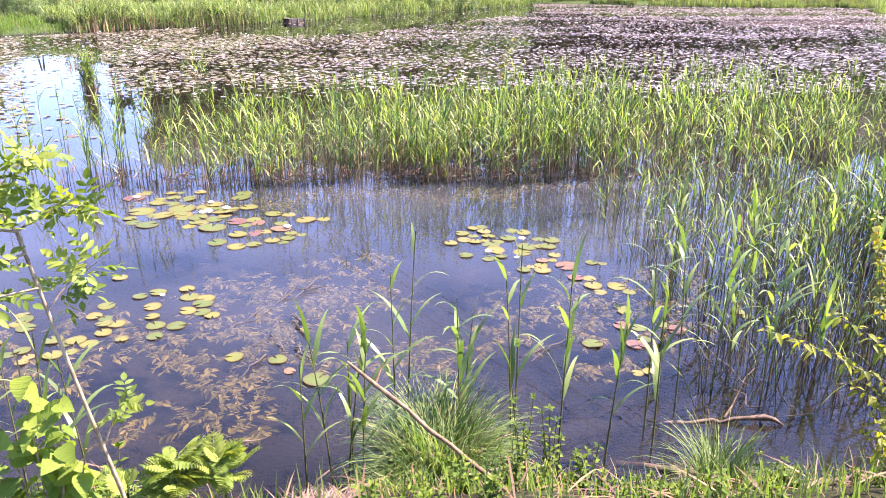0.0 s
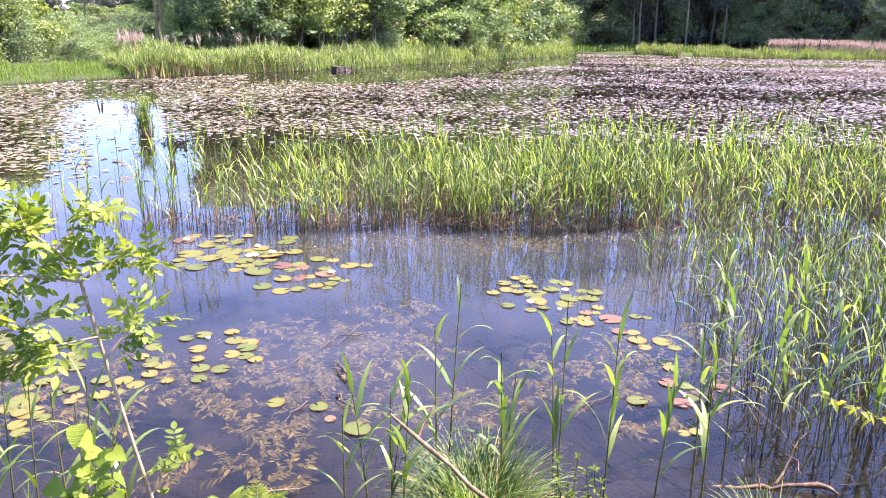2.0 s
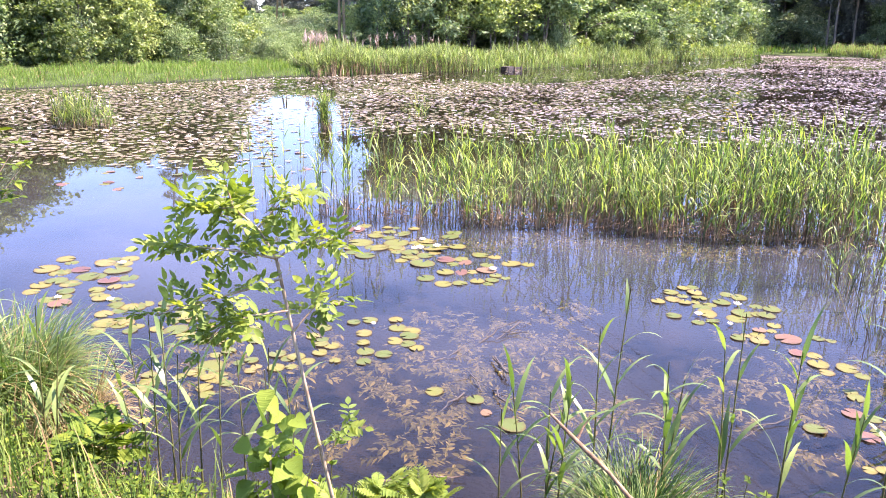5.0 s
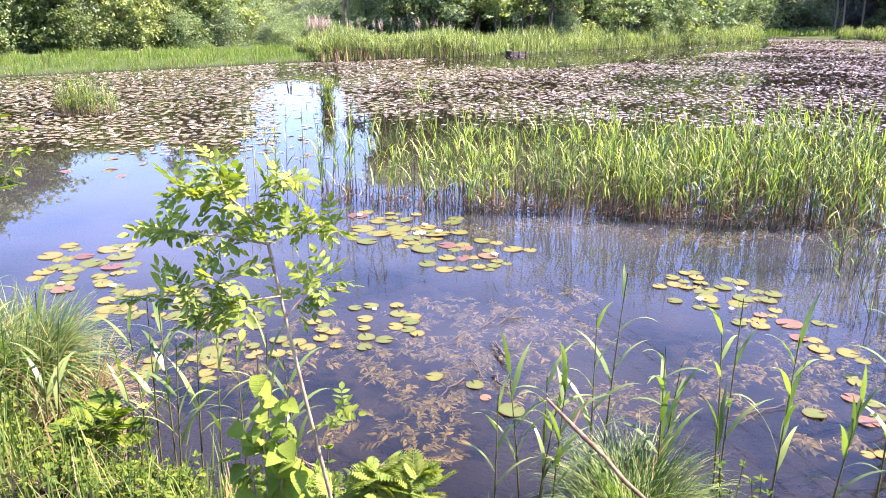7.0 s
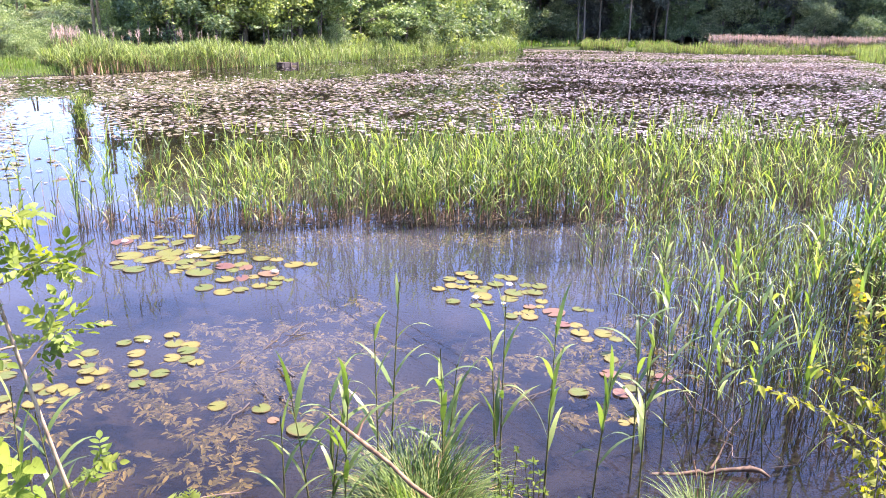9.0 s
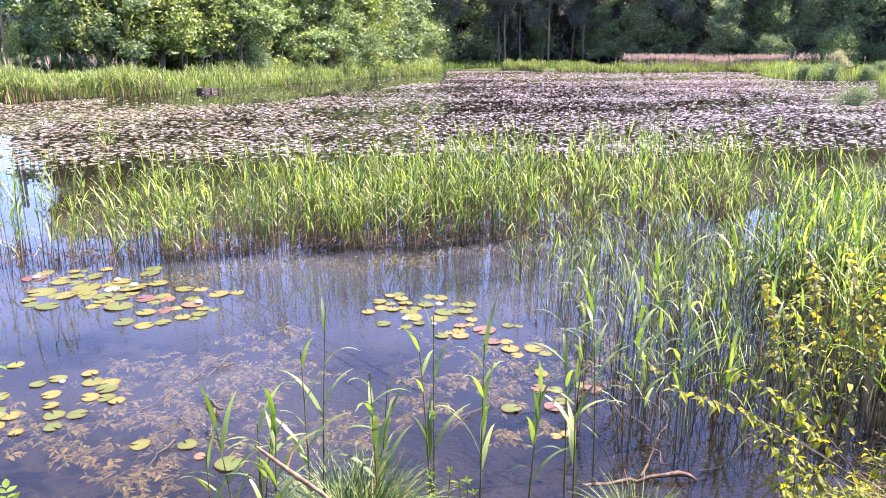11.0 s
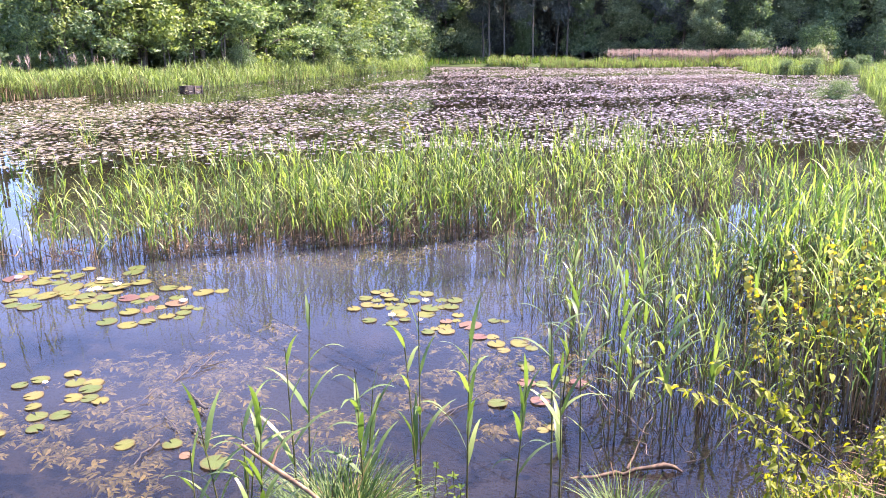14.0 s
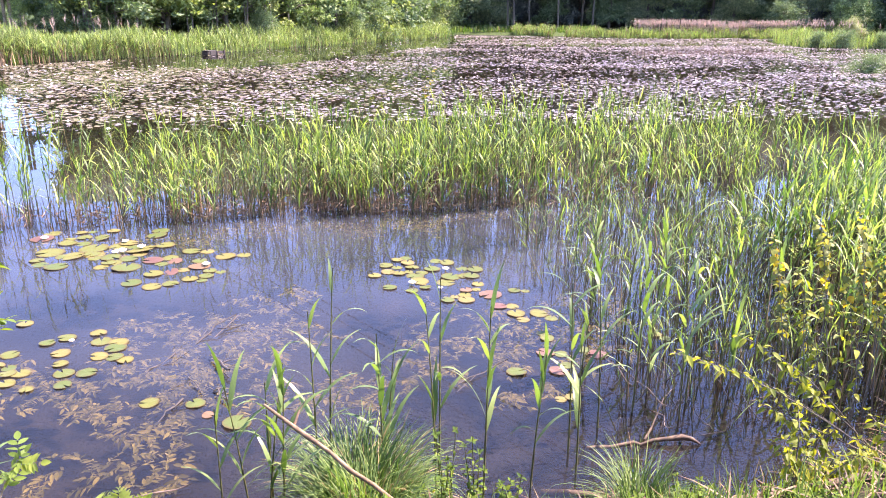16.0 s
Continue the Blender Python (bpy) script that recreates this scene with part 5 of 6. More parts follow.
stick("drowned_branch", bent((-0.1, 5.12, 0.03), (0.02, 4.8, 0.05), 5, 0.012, 24), np.linspace(0.006, 0.012, 5), M_WETWOOD, "short dark stub of a drowned branch in the pondweed",
      twigs=[bent((-0.05, 4.95, 0.03), (0.1, 5.05, 0.02), 3, 0.004, 25)])
stick("drowned_branch", bent((-0.3, 4.95, -0.01), (-0.16, 4.55, 0.03), 6, 0.02, 26), np.linspace(0.005, 0.003, 6), M_WETWOOD, "thin curved drowned twig over the pondweed",
      twigs=[bent((-0.24, 4.8, 0.0), (-0.38, 4.7, 0.01), 3, 0.008, 27)])
stick("sunken_log", bent((1.62, 3.05, -0.04), (2.3, 2.62, 0.06), 7, 0.012, 5), np.linspace(0.02, 0.035, 7), M_ROTWOOD, "half sunken log at the bank")
stick("broken_stump", bent((-2.1, 3.28, 0.0), (-2.14, 3.42, 0.34), 4, 0.004, 7), [0.028, 0.027, 0.025, 0.02], M_DRIFT, "thin broken orange-brown stump at the shore", "stump")
stick("sunken_branch", bent((-2.15, 3.5, -0.02), (-2.55, 4.3, -0.1), 5, 0.02, 8), np.linspace(0.03, 0.02, 5), M_WETWOOD, "dark sunken branch under water")
stick("fallen_log", bent((2.1, 2.26, 0.34), (2.95, 2.16, 0.42), 7, 0.012, 15), np.linspace(0.03, 0.022, 7), M_ROTWOOD, "weathered grey-brown log lying on the bank", "log",
      twigs=[bent((2.4, 2.23, 0.37), (2.32, 2.3, 0.43), 3, 0.004, 16)])
stick("dead_twig", bent((-1.05, 2.95, 0.28), (-0.62, 2.7, 0.38), 6, 0.014, 17), np.linspace(0.008, 0.004, 6), M_DRIFT, "thin brown dead twig hanging over the water", "twig")
stick("dead_twig", bent((0.02, 3.1, 0.04), (0.42, 3.3, 0.1), 5, 0.01, 18), np.linspace(0.006, 0.003, 5), M_DRIFT, "thin orange-brown dead twig in the shallows", "twig")
stick("dead_twig", bent((0.62, 2.6, 0.36), (1.2, 2.9, 0.14), 7, 0.02, 19), np.linspace(0.01, 0.004, 7), M_DRIFT, "bleached dead twig slanting into the water", "twig")
WET = [((0.12, 5.78, 0.05), (-0.14, 5.42, -0.01)), ((-0.08, 5.05, 0.06), (0.02, 4.78, 0.0)), ((-0.35, 5.25, 0.02), (-0.62, 4.92, -0.03)), ((1.38, 4.2, -0.02), (1.98, 4.44, 0.05)),
       ((-0.28, 4.55, 0.01), (-0.42, 4.3, 0.0)), ((0.02, 4.4, 0.03), (-0.2, 4.8, -0.02)), ((-0.7, 3.45, 0.02), (-0.2, 3.55, 0.03)), ((-1.2, 3.4, 0.1), (-0.7, 3.2, 0.02))]
for i, (a, b) in enumerate(WET):
    stick("wet_twig", bent(a, b, 6, 0.015, 20 + i), np.linspace(0.007, 0.003, 6), M_WETWOOD if i < 6 else M_DRIFT, "dark wet twig sticking out of the pond", "twig",
          twigs=[bent(np.add(np.multiply(a, 0.5), np.multiply(b, 0.5)), np.add(a, (0.1, -0.06, 0.03)), 3, 0.01, 40 + i)])

gen_k = np.random.default_rng(47)
for i in range(26):
    x, y = gen_k.uniform(2.1, 3.4), gen_k.uniform(3.2, 4.6)
    way, size = gen_k.uniform(0, 6.28), gen_k.uniform(0.25, 0.6)
    stick("wet_twig", bent((x, y, -0.03), (x + size * 0.8 * math.cos(way), y + size * 0.6 * math.sin(way), gen_k.uniform(0.0, 0.3)), 6, 0.015, 60 + i), np.linspace(0.004, 0.002, 6),
          M_WETWOOD if i % 3 else M_DRIFT, "thin dark dead reed stalk fallen over in the water", "twig")

# ---- single reeds near the bank ----
NEAR_LEAF = [blade(1.0, 0.1, 10 + 9 * i, 40 + 26 * i, 7, 0.25, 0.3, 1.7) for i in range(5)]
NEAR_LEAF_MESH = []
for tmpl in NEAR_LEAF:
    sp = Soup()
    sp.add(*tmpl)
    NEAR_LEAF_MESH.append(sp.mesh("leaf", [M_REED_NEAR]))


def single_reed(x, y, height, lean_way, lean, leaves, seed, thin=1.0):
    gen = np.random.default_rng(seed)
    root = new("reed")
    root.matrix_basis = pose(x, y, -0.12)
    tip = np.array([math.cos(lean_way) * lean, math.sin(lean_way) * lean, 1.0]) * (height + 0.12)
    pts = [tip * t * np.array([t ** 0.6, t ** 0.6, 1]) for t in np.linspace(0.02, 1, 8)]
    sp = Soup()
    sp.add(*tube(pts, np.linspace(0.0065, 0.0022, 8) * thin, 6))
    stalk = part("stem", sp.mesh("stem", [M_STEM]), root)
    leaves += 2
    for k in range(leaves):
        s = 0.4 + 0.6 * (k + 0.6 * gen.uniform()) / leaves
        p = tip * s * np.array([s ** 0.6, s ** 0.6, 1])
        yaw = 180 * (k % 2) + gen.normal(20, 45)
        size = gen.uniform(0.22, 0.36) * (1.15 - 0.3 * s) * thin
        kind = int(np.clip(gen.normal(2.7, 1.1) - 1.4 * (s > 0.88), 0, 4))
        part("leaf", NEAR_LEAF_MESH[kind], stalk, m=pose(*p, 0, 0, yaw) @ Matrix.Diagonal((size, size, size, 1)))
    return tagged(root, "single green reed with arching leaves in shallow water", "reed", "single reeds near the bank")


REEDS = [(0.1, 3.0, 0.86, 2.6, 0.1, 6), (0.16, 2.95, 0.95, 0.4, 0.12, 6), (0.2, 3.05, 0.8, 1.6, 0.08, 5), (0.24, 2.97, 0.9, 5.4, 0.05, 6), (-0.03, 2.95, 0.78, 1.6, 0.03, 3),
         (0.44, 3.2, 1.08, 1.8, 0.05, 5), (0.5, 3.25, 1.28, 0.6, 0.05, 3), (0.76, 3.1, 0.98, 2.2, 0.04, 6), (0.81, 3.3, 0.8, 0.3, 0.06, 5), (1.08, 3.25, 1.05, 2.6, 0.06, 4),
         (1.08, 3.2, 1.2, 1.5, 0.02, 2), (1.3, 3.1, 1.06, 1.0, 0.03, 7), (1.55, 3.05, 0.8, 0.5, 0.09, 6), (1.85, 3.1, 0.82, 2.2, 0.03, 6), (1.9, 3.3, 1.05, 1.9, 0.05, 6),
         (-1.66, 3.05, 1.1, 1.9, 0.03, 5), (-1.62, 3.0, 0.95, 0.4, 0.05, 4), (-1.45, 3.1, 0.9, 1.1, 0.06, 4), (-1.15, 3.0, 1.0, 1.2, 0.04, 4), (2.2, 3.5, 1.05, 2.2, 0.06, 6),
         (2.5, 3.6, 1.1, 0.8, 0.05, 6), (2.75, 3.45, 0.95, 1.8, 0.06, 5), (-1.05, 3.15, 0.8, 2.8, 0.06, 4),
         (-2.55, 3.35, 1.0, 1.2, 0.06, 6), (-2.75, 3.3, 1.1, 2.4, 0.08, 6), (-2.4, 3.2, 0.9, 0.6, 0.1, 5), (-2.6, 3.1, 0.85, 3.6, 0.08, 6),
         (-1.78, 3.12, 1.08, 1.4, 0.04, 4), (-1.86, 3.18, 0.92, 2.6, 0.06, 5), (-1.58, 3.16, 1.02, 0.8, 0.05, 5), (-1.36, 3.22, 0.82, 2.0, 0.05, 3), (-1.98, 3.3, 0.75, 3.0, 0.1, 4)]
for i, (x, y, h, way, lean, n) in enumerate(REEDS):
    single_reed(x, y, h, way, lean, n, 300 + i)

gen_r = np.random.default_rng(330)
for i in range(13):
    x, y = gen_r.uniform(2.3, 4.3), gen_r.uniform(3.5, 5.4)
    single_reed(x + 0.25 * (y - 3.5), y, gen_r.uniform(0.5, 1.05), gen_r.uniform(0, 6.28), gen_r.uniform(0.02, 0.12), int(gen_r.integers(5, 8)), 360 + i)

# ---- sedge tussocks and grass clumps ----
SEDGE_T = [blade(1.0, 0.015, 6 + 9 * i, 60 + 24 * i, 6, 0.0, 0.6, 1.3) for i in range(5)]


def tussock(x, y, z, n, length, spread_r, label, seed, mats, flop=0.0, name="sedge_tussock"):
    gen = np.random.default_rng(seed)
    soup = Soup()
    a, r = gen.uniform(0, 6.28, n), spread_r * np.sqrt(gen.uniform(0, 1, n))
    pos = np.column_stack([x + r * np.cos(a), y + r * np.sin(a), np.full(n, z) - 0.06])
    yaw = a + gen.normal(0, 0.7, n)
    rot = scaled(rz(yaw) @ ry(gen.uniform(-0.05, 0.25 + flop, n)), length * gen.uniform(0.55, 1.1, n))
    kind = gen.integers(0, 5, n)
    slot = (gen.uniform(0, 1, n) < 0.1).astype(int)
    for q in range(5):
        for sl in (0, 1):
            pick = (kind == q) & (slot == sl)
            soup.stamp(SEDGE_T[q], rot[pick], pos[pick], sl)
    root = new(name)
    root.matrix_basis = pose(x, y, z - 0.3)
    soup.v = [v - np.array([x, y, z - 0.3]) for v in soup.v]
    part("leaves", soup.mesh("leaves", mats, False), root)
    soup = Soup()
    mound = tube([(x, y, z - 0.3), (x, y, z - 0.12), (x, y, z + 0.0), (x, y, z + 0.06)], [spread_r * 1.1, spread_r * 1.05, spread_r * 0.8, spread_r * 0.3], 12)
    soup.add(mound[0] - np.array([x, y, z - 0.3]), mound[1])
    part("root_mound", soup.mesh("root_mound", [M_STRAW]), root, "brown root mound")
    return tagged(root, label, "tussock")


tussock(0.62, 2.95, 0.18, 1500, 0.5, 0.17, "round tussock of fine green sedge at the shore", 61, [M_SEDGE, M_STRAW])
tussock(0.58, 2.66, 0.16, 900, 0.44, 0.19, "shaggy fresh green sedge hanging down the bank", 66, [M_SEDGE, M_GRASS], 0.3)
tussock(-3.02, 3.8, 0.3, 2000, 0.6, 0.24, "large shaggy sedge tussock overhanging the water", 62, [M_SEDGE, M_STRAW], 0.15)
tussock(-3.3, 3.5, 0.35, 1400, 0.64, 0.25, "shaggy sedge tussock on the bank", 64, [M_SEDGE, M_STRAW], 0.15)
tussock(-2.62, 3.75, 0.16, 420, 0.55, 0.16, "straw-coloured sedge tuft at the water edge", 65, [M_STRAW, M_SEDGE], 0.4)
tussock(1.95, 2.62, 0.12, 330, 0.42, 0.09, "upright clump of thin green rush", 63, [M_SEDGE, M_GRASS], -0.19, "rush_clump")

# ---- bank plants ----
def bank_grass():
    gen = np.random.default_rng(77)
    n = 30000
    x = gen.uniform(-4.5, 5.0, n)
    y = gen.uniform(0.6, 4.2, n)
    d = pond_depth(x, y)
    dense = np.interp(x, [-2.2, -1.7, -0.9, -0.8, 1.0, 1.1], [0.5, 0.22, 0.2, 0.25, 0.4, 0.6])
    dense = np.where((x < -0.7) & (y < 2.6), 0.5, dense)
    dense = np.where((x > 1.1) & (y > 2.2), 0.25, dense)
    keep = (d < 0.02) & (d > -2.2) & (gen.uniform(0, 1, n) < dense)
    x, y = x[keep], y[keep]
    n = len(x)
    soup = Soup()
    rot = rz(gen.uniform(0, 6.28, n)) @ ry(np.abs(gen.normal(0, 0.18, n)))
    h = gen.uniform(0.1, 0.32, n) * np.where(x < -0.9, 1.0 + 0.6 * (gen.uniform(0, 1, n) < 0.25), 0.75)
    r = scaled(rot, h)
    r[:, :, 1] *= (0.16 / h)[:, None]
    kind = gen.integers(0, 4, n)
    slot = (gen.uniform(0, 1, n) < 0.12).astype(int)
    for q in range(4):
        for sl in (0, 1):
            pick = (kind == q) & (slot == sl)
            soup.stamp(BLADE_T[q], r[pick], np.column_stack([x, y, ground_z(x, y) - 0.02])[pick], sl)
    tagged(new("bank_grass", soup.mesh("bank_grass", [M_GRASS, M_STRAW], False)), "fresh green grass on the near bank", "grass", kind="stuff")


bank_grass()



def bank_litter():
    """Dead stalks and straw strewn over the bare soil of the bank."""
    gen = np.random.default_rng(78)
    n = 1900
    x, y = gen.uniform(-3.2, 4.2, n), gen.uniform(1.2, 3.2, n)
    d = pond_depth(x, y)
    keep = (d < 0.05) & (d > -1.6)
    x, y = x[keep], y[keep]
    n = len(x)
    soup = Soup()
    rot = scaled(rz(gen.uniform(0, 6.28, n)) @ ry(gen.normal(1.45, 0.18, n)), gen.uniform(0.05, 0.28, n))
    rot[:, :, 1] *= 0.8
    kind = gen.integers(0, 4, n)
    for q in range(4):
        soup.stamp(BLADE_T[q], rot[kind == q], np.column_stack([x, y, ground_z(x, y) + gen.uniform(0.0, 0.03, n)])[kind == q])
    tagged(new("bank_litter", soup.mesh("bank_litter", [M_WETSTALK], False)), "dead straw and stalks strewn over the bank soil", "litter", kind="stuff")


bank_litter()

SMALL_LEAF = [leaf_shape(1.0, 0.5, 4, 0.2, 0.1 + 0.1 * i, 0.95) for i in range(3)]


def herb(name, x, y, height, stems, leaf, seed, label, mat, lean=0.25, pairs=6, z=None):
    """A bushy herb: several stems with opposite leaves."""
    gen = np.random.default_rng(seed)
    z0 = float(ground_z(x, y)) - 0.03 if z is None else z
    root = new(name)
    root.matrix_basis = pose(x, y, z0)
    soup = Soup()
    for k in range(stems):
        a, q = gen.uniform(0, 6.28), abs(gen.normal(0, lean))
        h = height * gen.uniform(0.65, 1.1)
        off = gen.normal(0, 0.03, 2)
        tip = np.array([math.cos(a) * q * h + off[0], math.sin(a) * q * h + off[1], h])
        base = np.array([off[0] * 0.4, off[1] * 0.4, 0])
        pts = [base + (tip - base) * t for t in np.linspace(0, 1, 5)]
        sp = Soup()
        sp.add(*tube(pts, np.linspace(0.004, 0.0015, 5), 4))
        part("stem", sp.mesh("stem", [M_STEM]), root)
        for j in range(pairs):
            s = 0.25 + 0.75 * (j + gen.uniform(0, 0.6)) / pairs
            p = base + (tip - base) * s
            yaw = 1.57 * j + gen.normal(0, 0.3)
            n = 4 if j == pairs - 1 else 2
            w = yaw + np.arange(n) * 2 * math.pi / n + gen.normal(0, 0.2, n)
            turn = rz(w) @ ry(gen.normal(0.0 if j < pairs - 1 else -0.6, 0.25, n)) @ rx(gen.normal(0, 0.3, n))
            soup.stamp(SMALL_LEAF[int(gen.integers(0, 3))], scaled(turn, leaf * gen.uniform(0.6, 1.15, n) * (1.1 - 0.4 * s)), np.repeat([p], n, 0))
    part("foliage", soup.mesh("foliage", [mat], False), root)
    return tagged(root, label, "plant", "herbs on the near bank")


gen_h = np.random.default_rng(91)
for i in range(48):
    x = gen_h.uniform(-3.0, 3.4) if i % 2 else gen_h.uniform(-3.0, -1.5)
    y = float(np.interp(x, [-2.8, -2.2, -1.5, -0.3, 1.0, 2.2, 3.4], [3.7, 3.35, 3.2, 3.0, 2.85, 2.65, 3.2])) - abs(gen_h.normal(0.15, 0.35)) - (0.35 if x < -0.7 else 0.0)
    if -0.55 < x < 0.45 or x > 1.2:
        continue
    herb("herb", x, y, gen_h.uniform(0.12, 0.3), int(gen_h.integers(4, 8)), gen_h.uniform(0.03, 0.055), 400 + i, "small leafy green herb on the bank", M_FORB)
for i in range(26):
    x = gen_h.uniform(-3.2, -0.75)
    herb("herb", x, gen_h.uniform(1.9, 2.3) - 0.35 * (x + 0.6), gen_h.uniform(0.12, 0.3), int(gen_h.integers(4, 7)), gen_h.uniform(0.03, 0.05), 900 + i, "leafy green herb among the bank grass", M_FORB, 0.4, 6)
for i in range(22):
    x = gen_h.uniform(0.15, 3.5)
    herb("herb", x, gen_h.uniform(1.8, 2.25), gen_h.uniform(0.1, 0.24) * (1 if x < 1.5 else 0.6), int(gen_h.integers(3, 6)), gen_h.uniform(0.03, 0.05), 800 + i, "small leafy green herb on the bank", M_FORB, 0.4, 5)
for i, (x, y, h) in enumerate(((0.98, 2.72, 0.55), (1.1, 2.66, 0.45), (1.22, 2.55, 0.32), (0.9, 2.6, 0.34))):
    herb("herb", x, y, h, 5, 0.045, 450 + i, "slender yellow-green herb by the sedge tussock", M_FORB, 0.18, 8)


for i in range(14):
    x = gen_h.uniform(0.95, 2.5)
    y = float(np.interp(x, [0.3, 1.0, 1.6, 2.2, 2.5], [2.95, 2.85, 2.7, 2.65, 2.63])) - gen_h.uniform(0.25, 0.6)
    herb("herb", x, y, gen_h.uniform(0.08, 0.18), int(gen_h.integers(3, 6)), gen_h.uniform(0.03, 0.05), 840 + i, "leafy yellow-green herb at the water's edge", M_FORB, 0.35, 5)

for i in range(16):
    x = gen_h.uniform(-1.75, -0.65)
    y = float(np.interp(x, [-1.8, -1.0, -0.6], [2.82, 2.7, 2.62])) - gen_h.uniform(0.0, 0.4)
    herb("herb", x, y, gen_h.uniform(0.14, 0.3), int(gen_h.integers(4, 7)), gen_h.uniform(0.035, 0.055), 860 + i, "leafy green herb at the foot of the hazel", M_FORB, 0.4, 6)


def feather_leaf(length, seed):
    """A divided, fern-like leaf along +x."""
    gen = np.random.default_rng(seed)
    sp = Soup()
    n = 9
    for i in range(n):
        s = (i + 1) / n
        p = np.array([length * s, 0, -0.25 * length * s * s])
        w = length * 0.42 * math.sin(math.pi * (0.18 + 0.8 * s)) + 0.01
        sp.stamp(leaf_shape(1.0, 0.34, 4, 0.1, 0.15, 1.0, 0.25), scaled(rz(np.array([1, -1]) * 1.0) @ rx(gen.normal(0, 0.2, 2)), [w, w]), [p, p])
    sp.add(*tube([(0, 0, 0), (length * 0.5, 0, -0.06 * length), (length, 0, -0.25 * length)], [0.002, 0.0015, 0.001], 4))
    return sp


M_TANSY = leafy("tansy_leaf", [(0.0, (0.08, 0.145, 0.035)), (0.5, (0.15, 0.225, 0.055)), (1.0, (0.23, 0.29, 0.085))], 0.45, 0.65, 60.0, "object", sheen=0.15)


def feathery(x, y, z, size, n, seed, label, mat=M_TANSY):
    gen = np.random.default_rng(seed)
    root = new("feathery_plant")
    root.matrix_basis = pose(x, y, z)
    meshes = [feather_leaf(size, seed + k).mesh("leaf", [mat], False) for k in range(3)]
    sp = Soup()
    sp.add(*tube([(0, 0, -0.2), (0, 0, 0.08)], [0.006, 0.004], 5))
    part("stem", sp.mesh("stem", [M_STEM]), root)
    for k in range(n):
        part("leaf", meshes[k % 3], root, m=pose(gen.normal(0, 0.02), gen.normal(0, 0.02), 0.1 * k / n, gen.normal(0, 25), gen.uniform(-65, 10), k * 137.5 + gen.normal(0, 30)) @ Matrix.Scale(gen.uniform(0.5, 1.05), 4))
    return tagged(root, label, "plant", "feathery plants on the bank")


feathery(-0.46, 2.2, 0.76, 0.12, 30, 501, "bright green feathery tansy-like plant")
feathery(-0.3, 2.22, 0.76, 0.115, 26, 502, "bright green feathery tansy-like plant")
feathery(-0.62, 2.2, 0.7, 0.12, 14, 503, "small green feathery plant")
feathery(-1.95, 2.95, 0.45, 0.22, 10, 504, "green feathery fern on the bank", M_FORB)
feathery(-2.15, 3.1, 0.4, 0.24, 10, 505, "green feathery fern on the bank", M_FORB)


M_MAT = leafy("matted_stalks", [(0.0, (0.05, 0.034, 0.026)), (0.6, (0.14, 0.098, 0.075)), (1.0, (0.25, 0.19, 0.15))], 0.1, 0.85, glow=(1, 1, 1))


def straw_mound():
    gen = np.random.default_rng(15)
    n = 620
    soup = Soup()
    a, r = gen.uniform(0, 6.28, n), np.sqrt(gen.uniform(0, 1, n))
    x, y = 0.03 + 0.13 * r * np.cos(a), 2.26 + 0.13 * r * np.sin(a)
    z = ground_z(x, y) + 0.03 * (1 - r * r) + gen.uniform(-0.02, 0.015, n)
    rot = scaled(rz(gen.uniform(0, 6.28, n)) @ ry(gen.normal(1.54, 0.14, n)), gen.uniform(0.06, 0.18, n))
    rot[:, :, 1] *= 0.7
    soup.stamp(BLADE_T[1], rot, np.column_stack([x, y, z]))
    tagged(new("dead_grass_mound", soup.mesh("dead_grass_mound", [M_MAT], False)), "matted mound of dead brown grass on the bank edge", "dead grass")


straw_mound()

# ---- sapling with divided leaves ----
def compound_leaf(length, pairs, seed):
    gen = np.random.default_rng(seed)
    sp = Soup()
    sp.add(*tube([(0, 0, 0), (length * 0.5, 0, 0.02 * length), (length, 0, -0.12 * length)], [0.0016, 0.0012, 0.0008], 4), 1)
    for i in range(pairs):
        s = 0.25 + 0.7 * i / pairs
        p = np.array([length * s, 0, 0.0])
        k = length * 0.42 * gen.uniform(0.85, 1.15)
        sp.stamp(leaf_shape(1.0, 0.42, 5, 0.25, 0.12, 1.1), scaled(rz(np.array([1, -1]) * gen.uniform(0.75, 1.05)) @ rx(gen.normal(0, 0.3, 2)) @ ry(gen.normal(0, 0.15, 2)), [k, k]), [p, p])
    sp.stamp(leaf_shape(1.0, 0.52, 5, 0.22, 0.12, 1.1), scaled(rz(np.zeros(1)), [length * 0.45]), [(length * 0.97, 0, -0.1 * length)])
    return sp.mesh("leaf", [M_SAPLEAF, M_STEM])


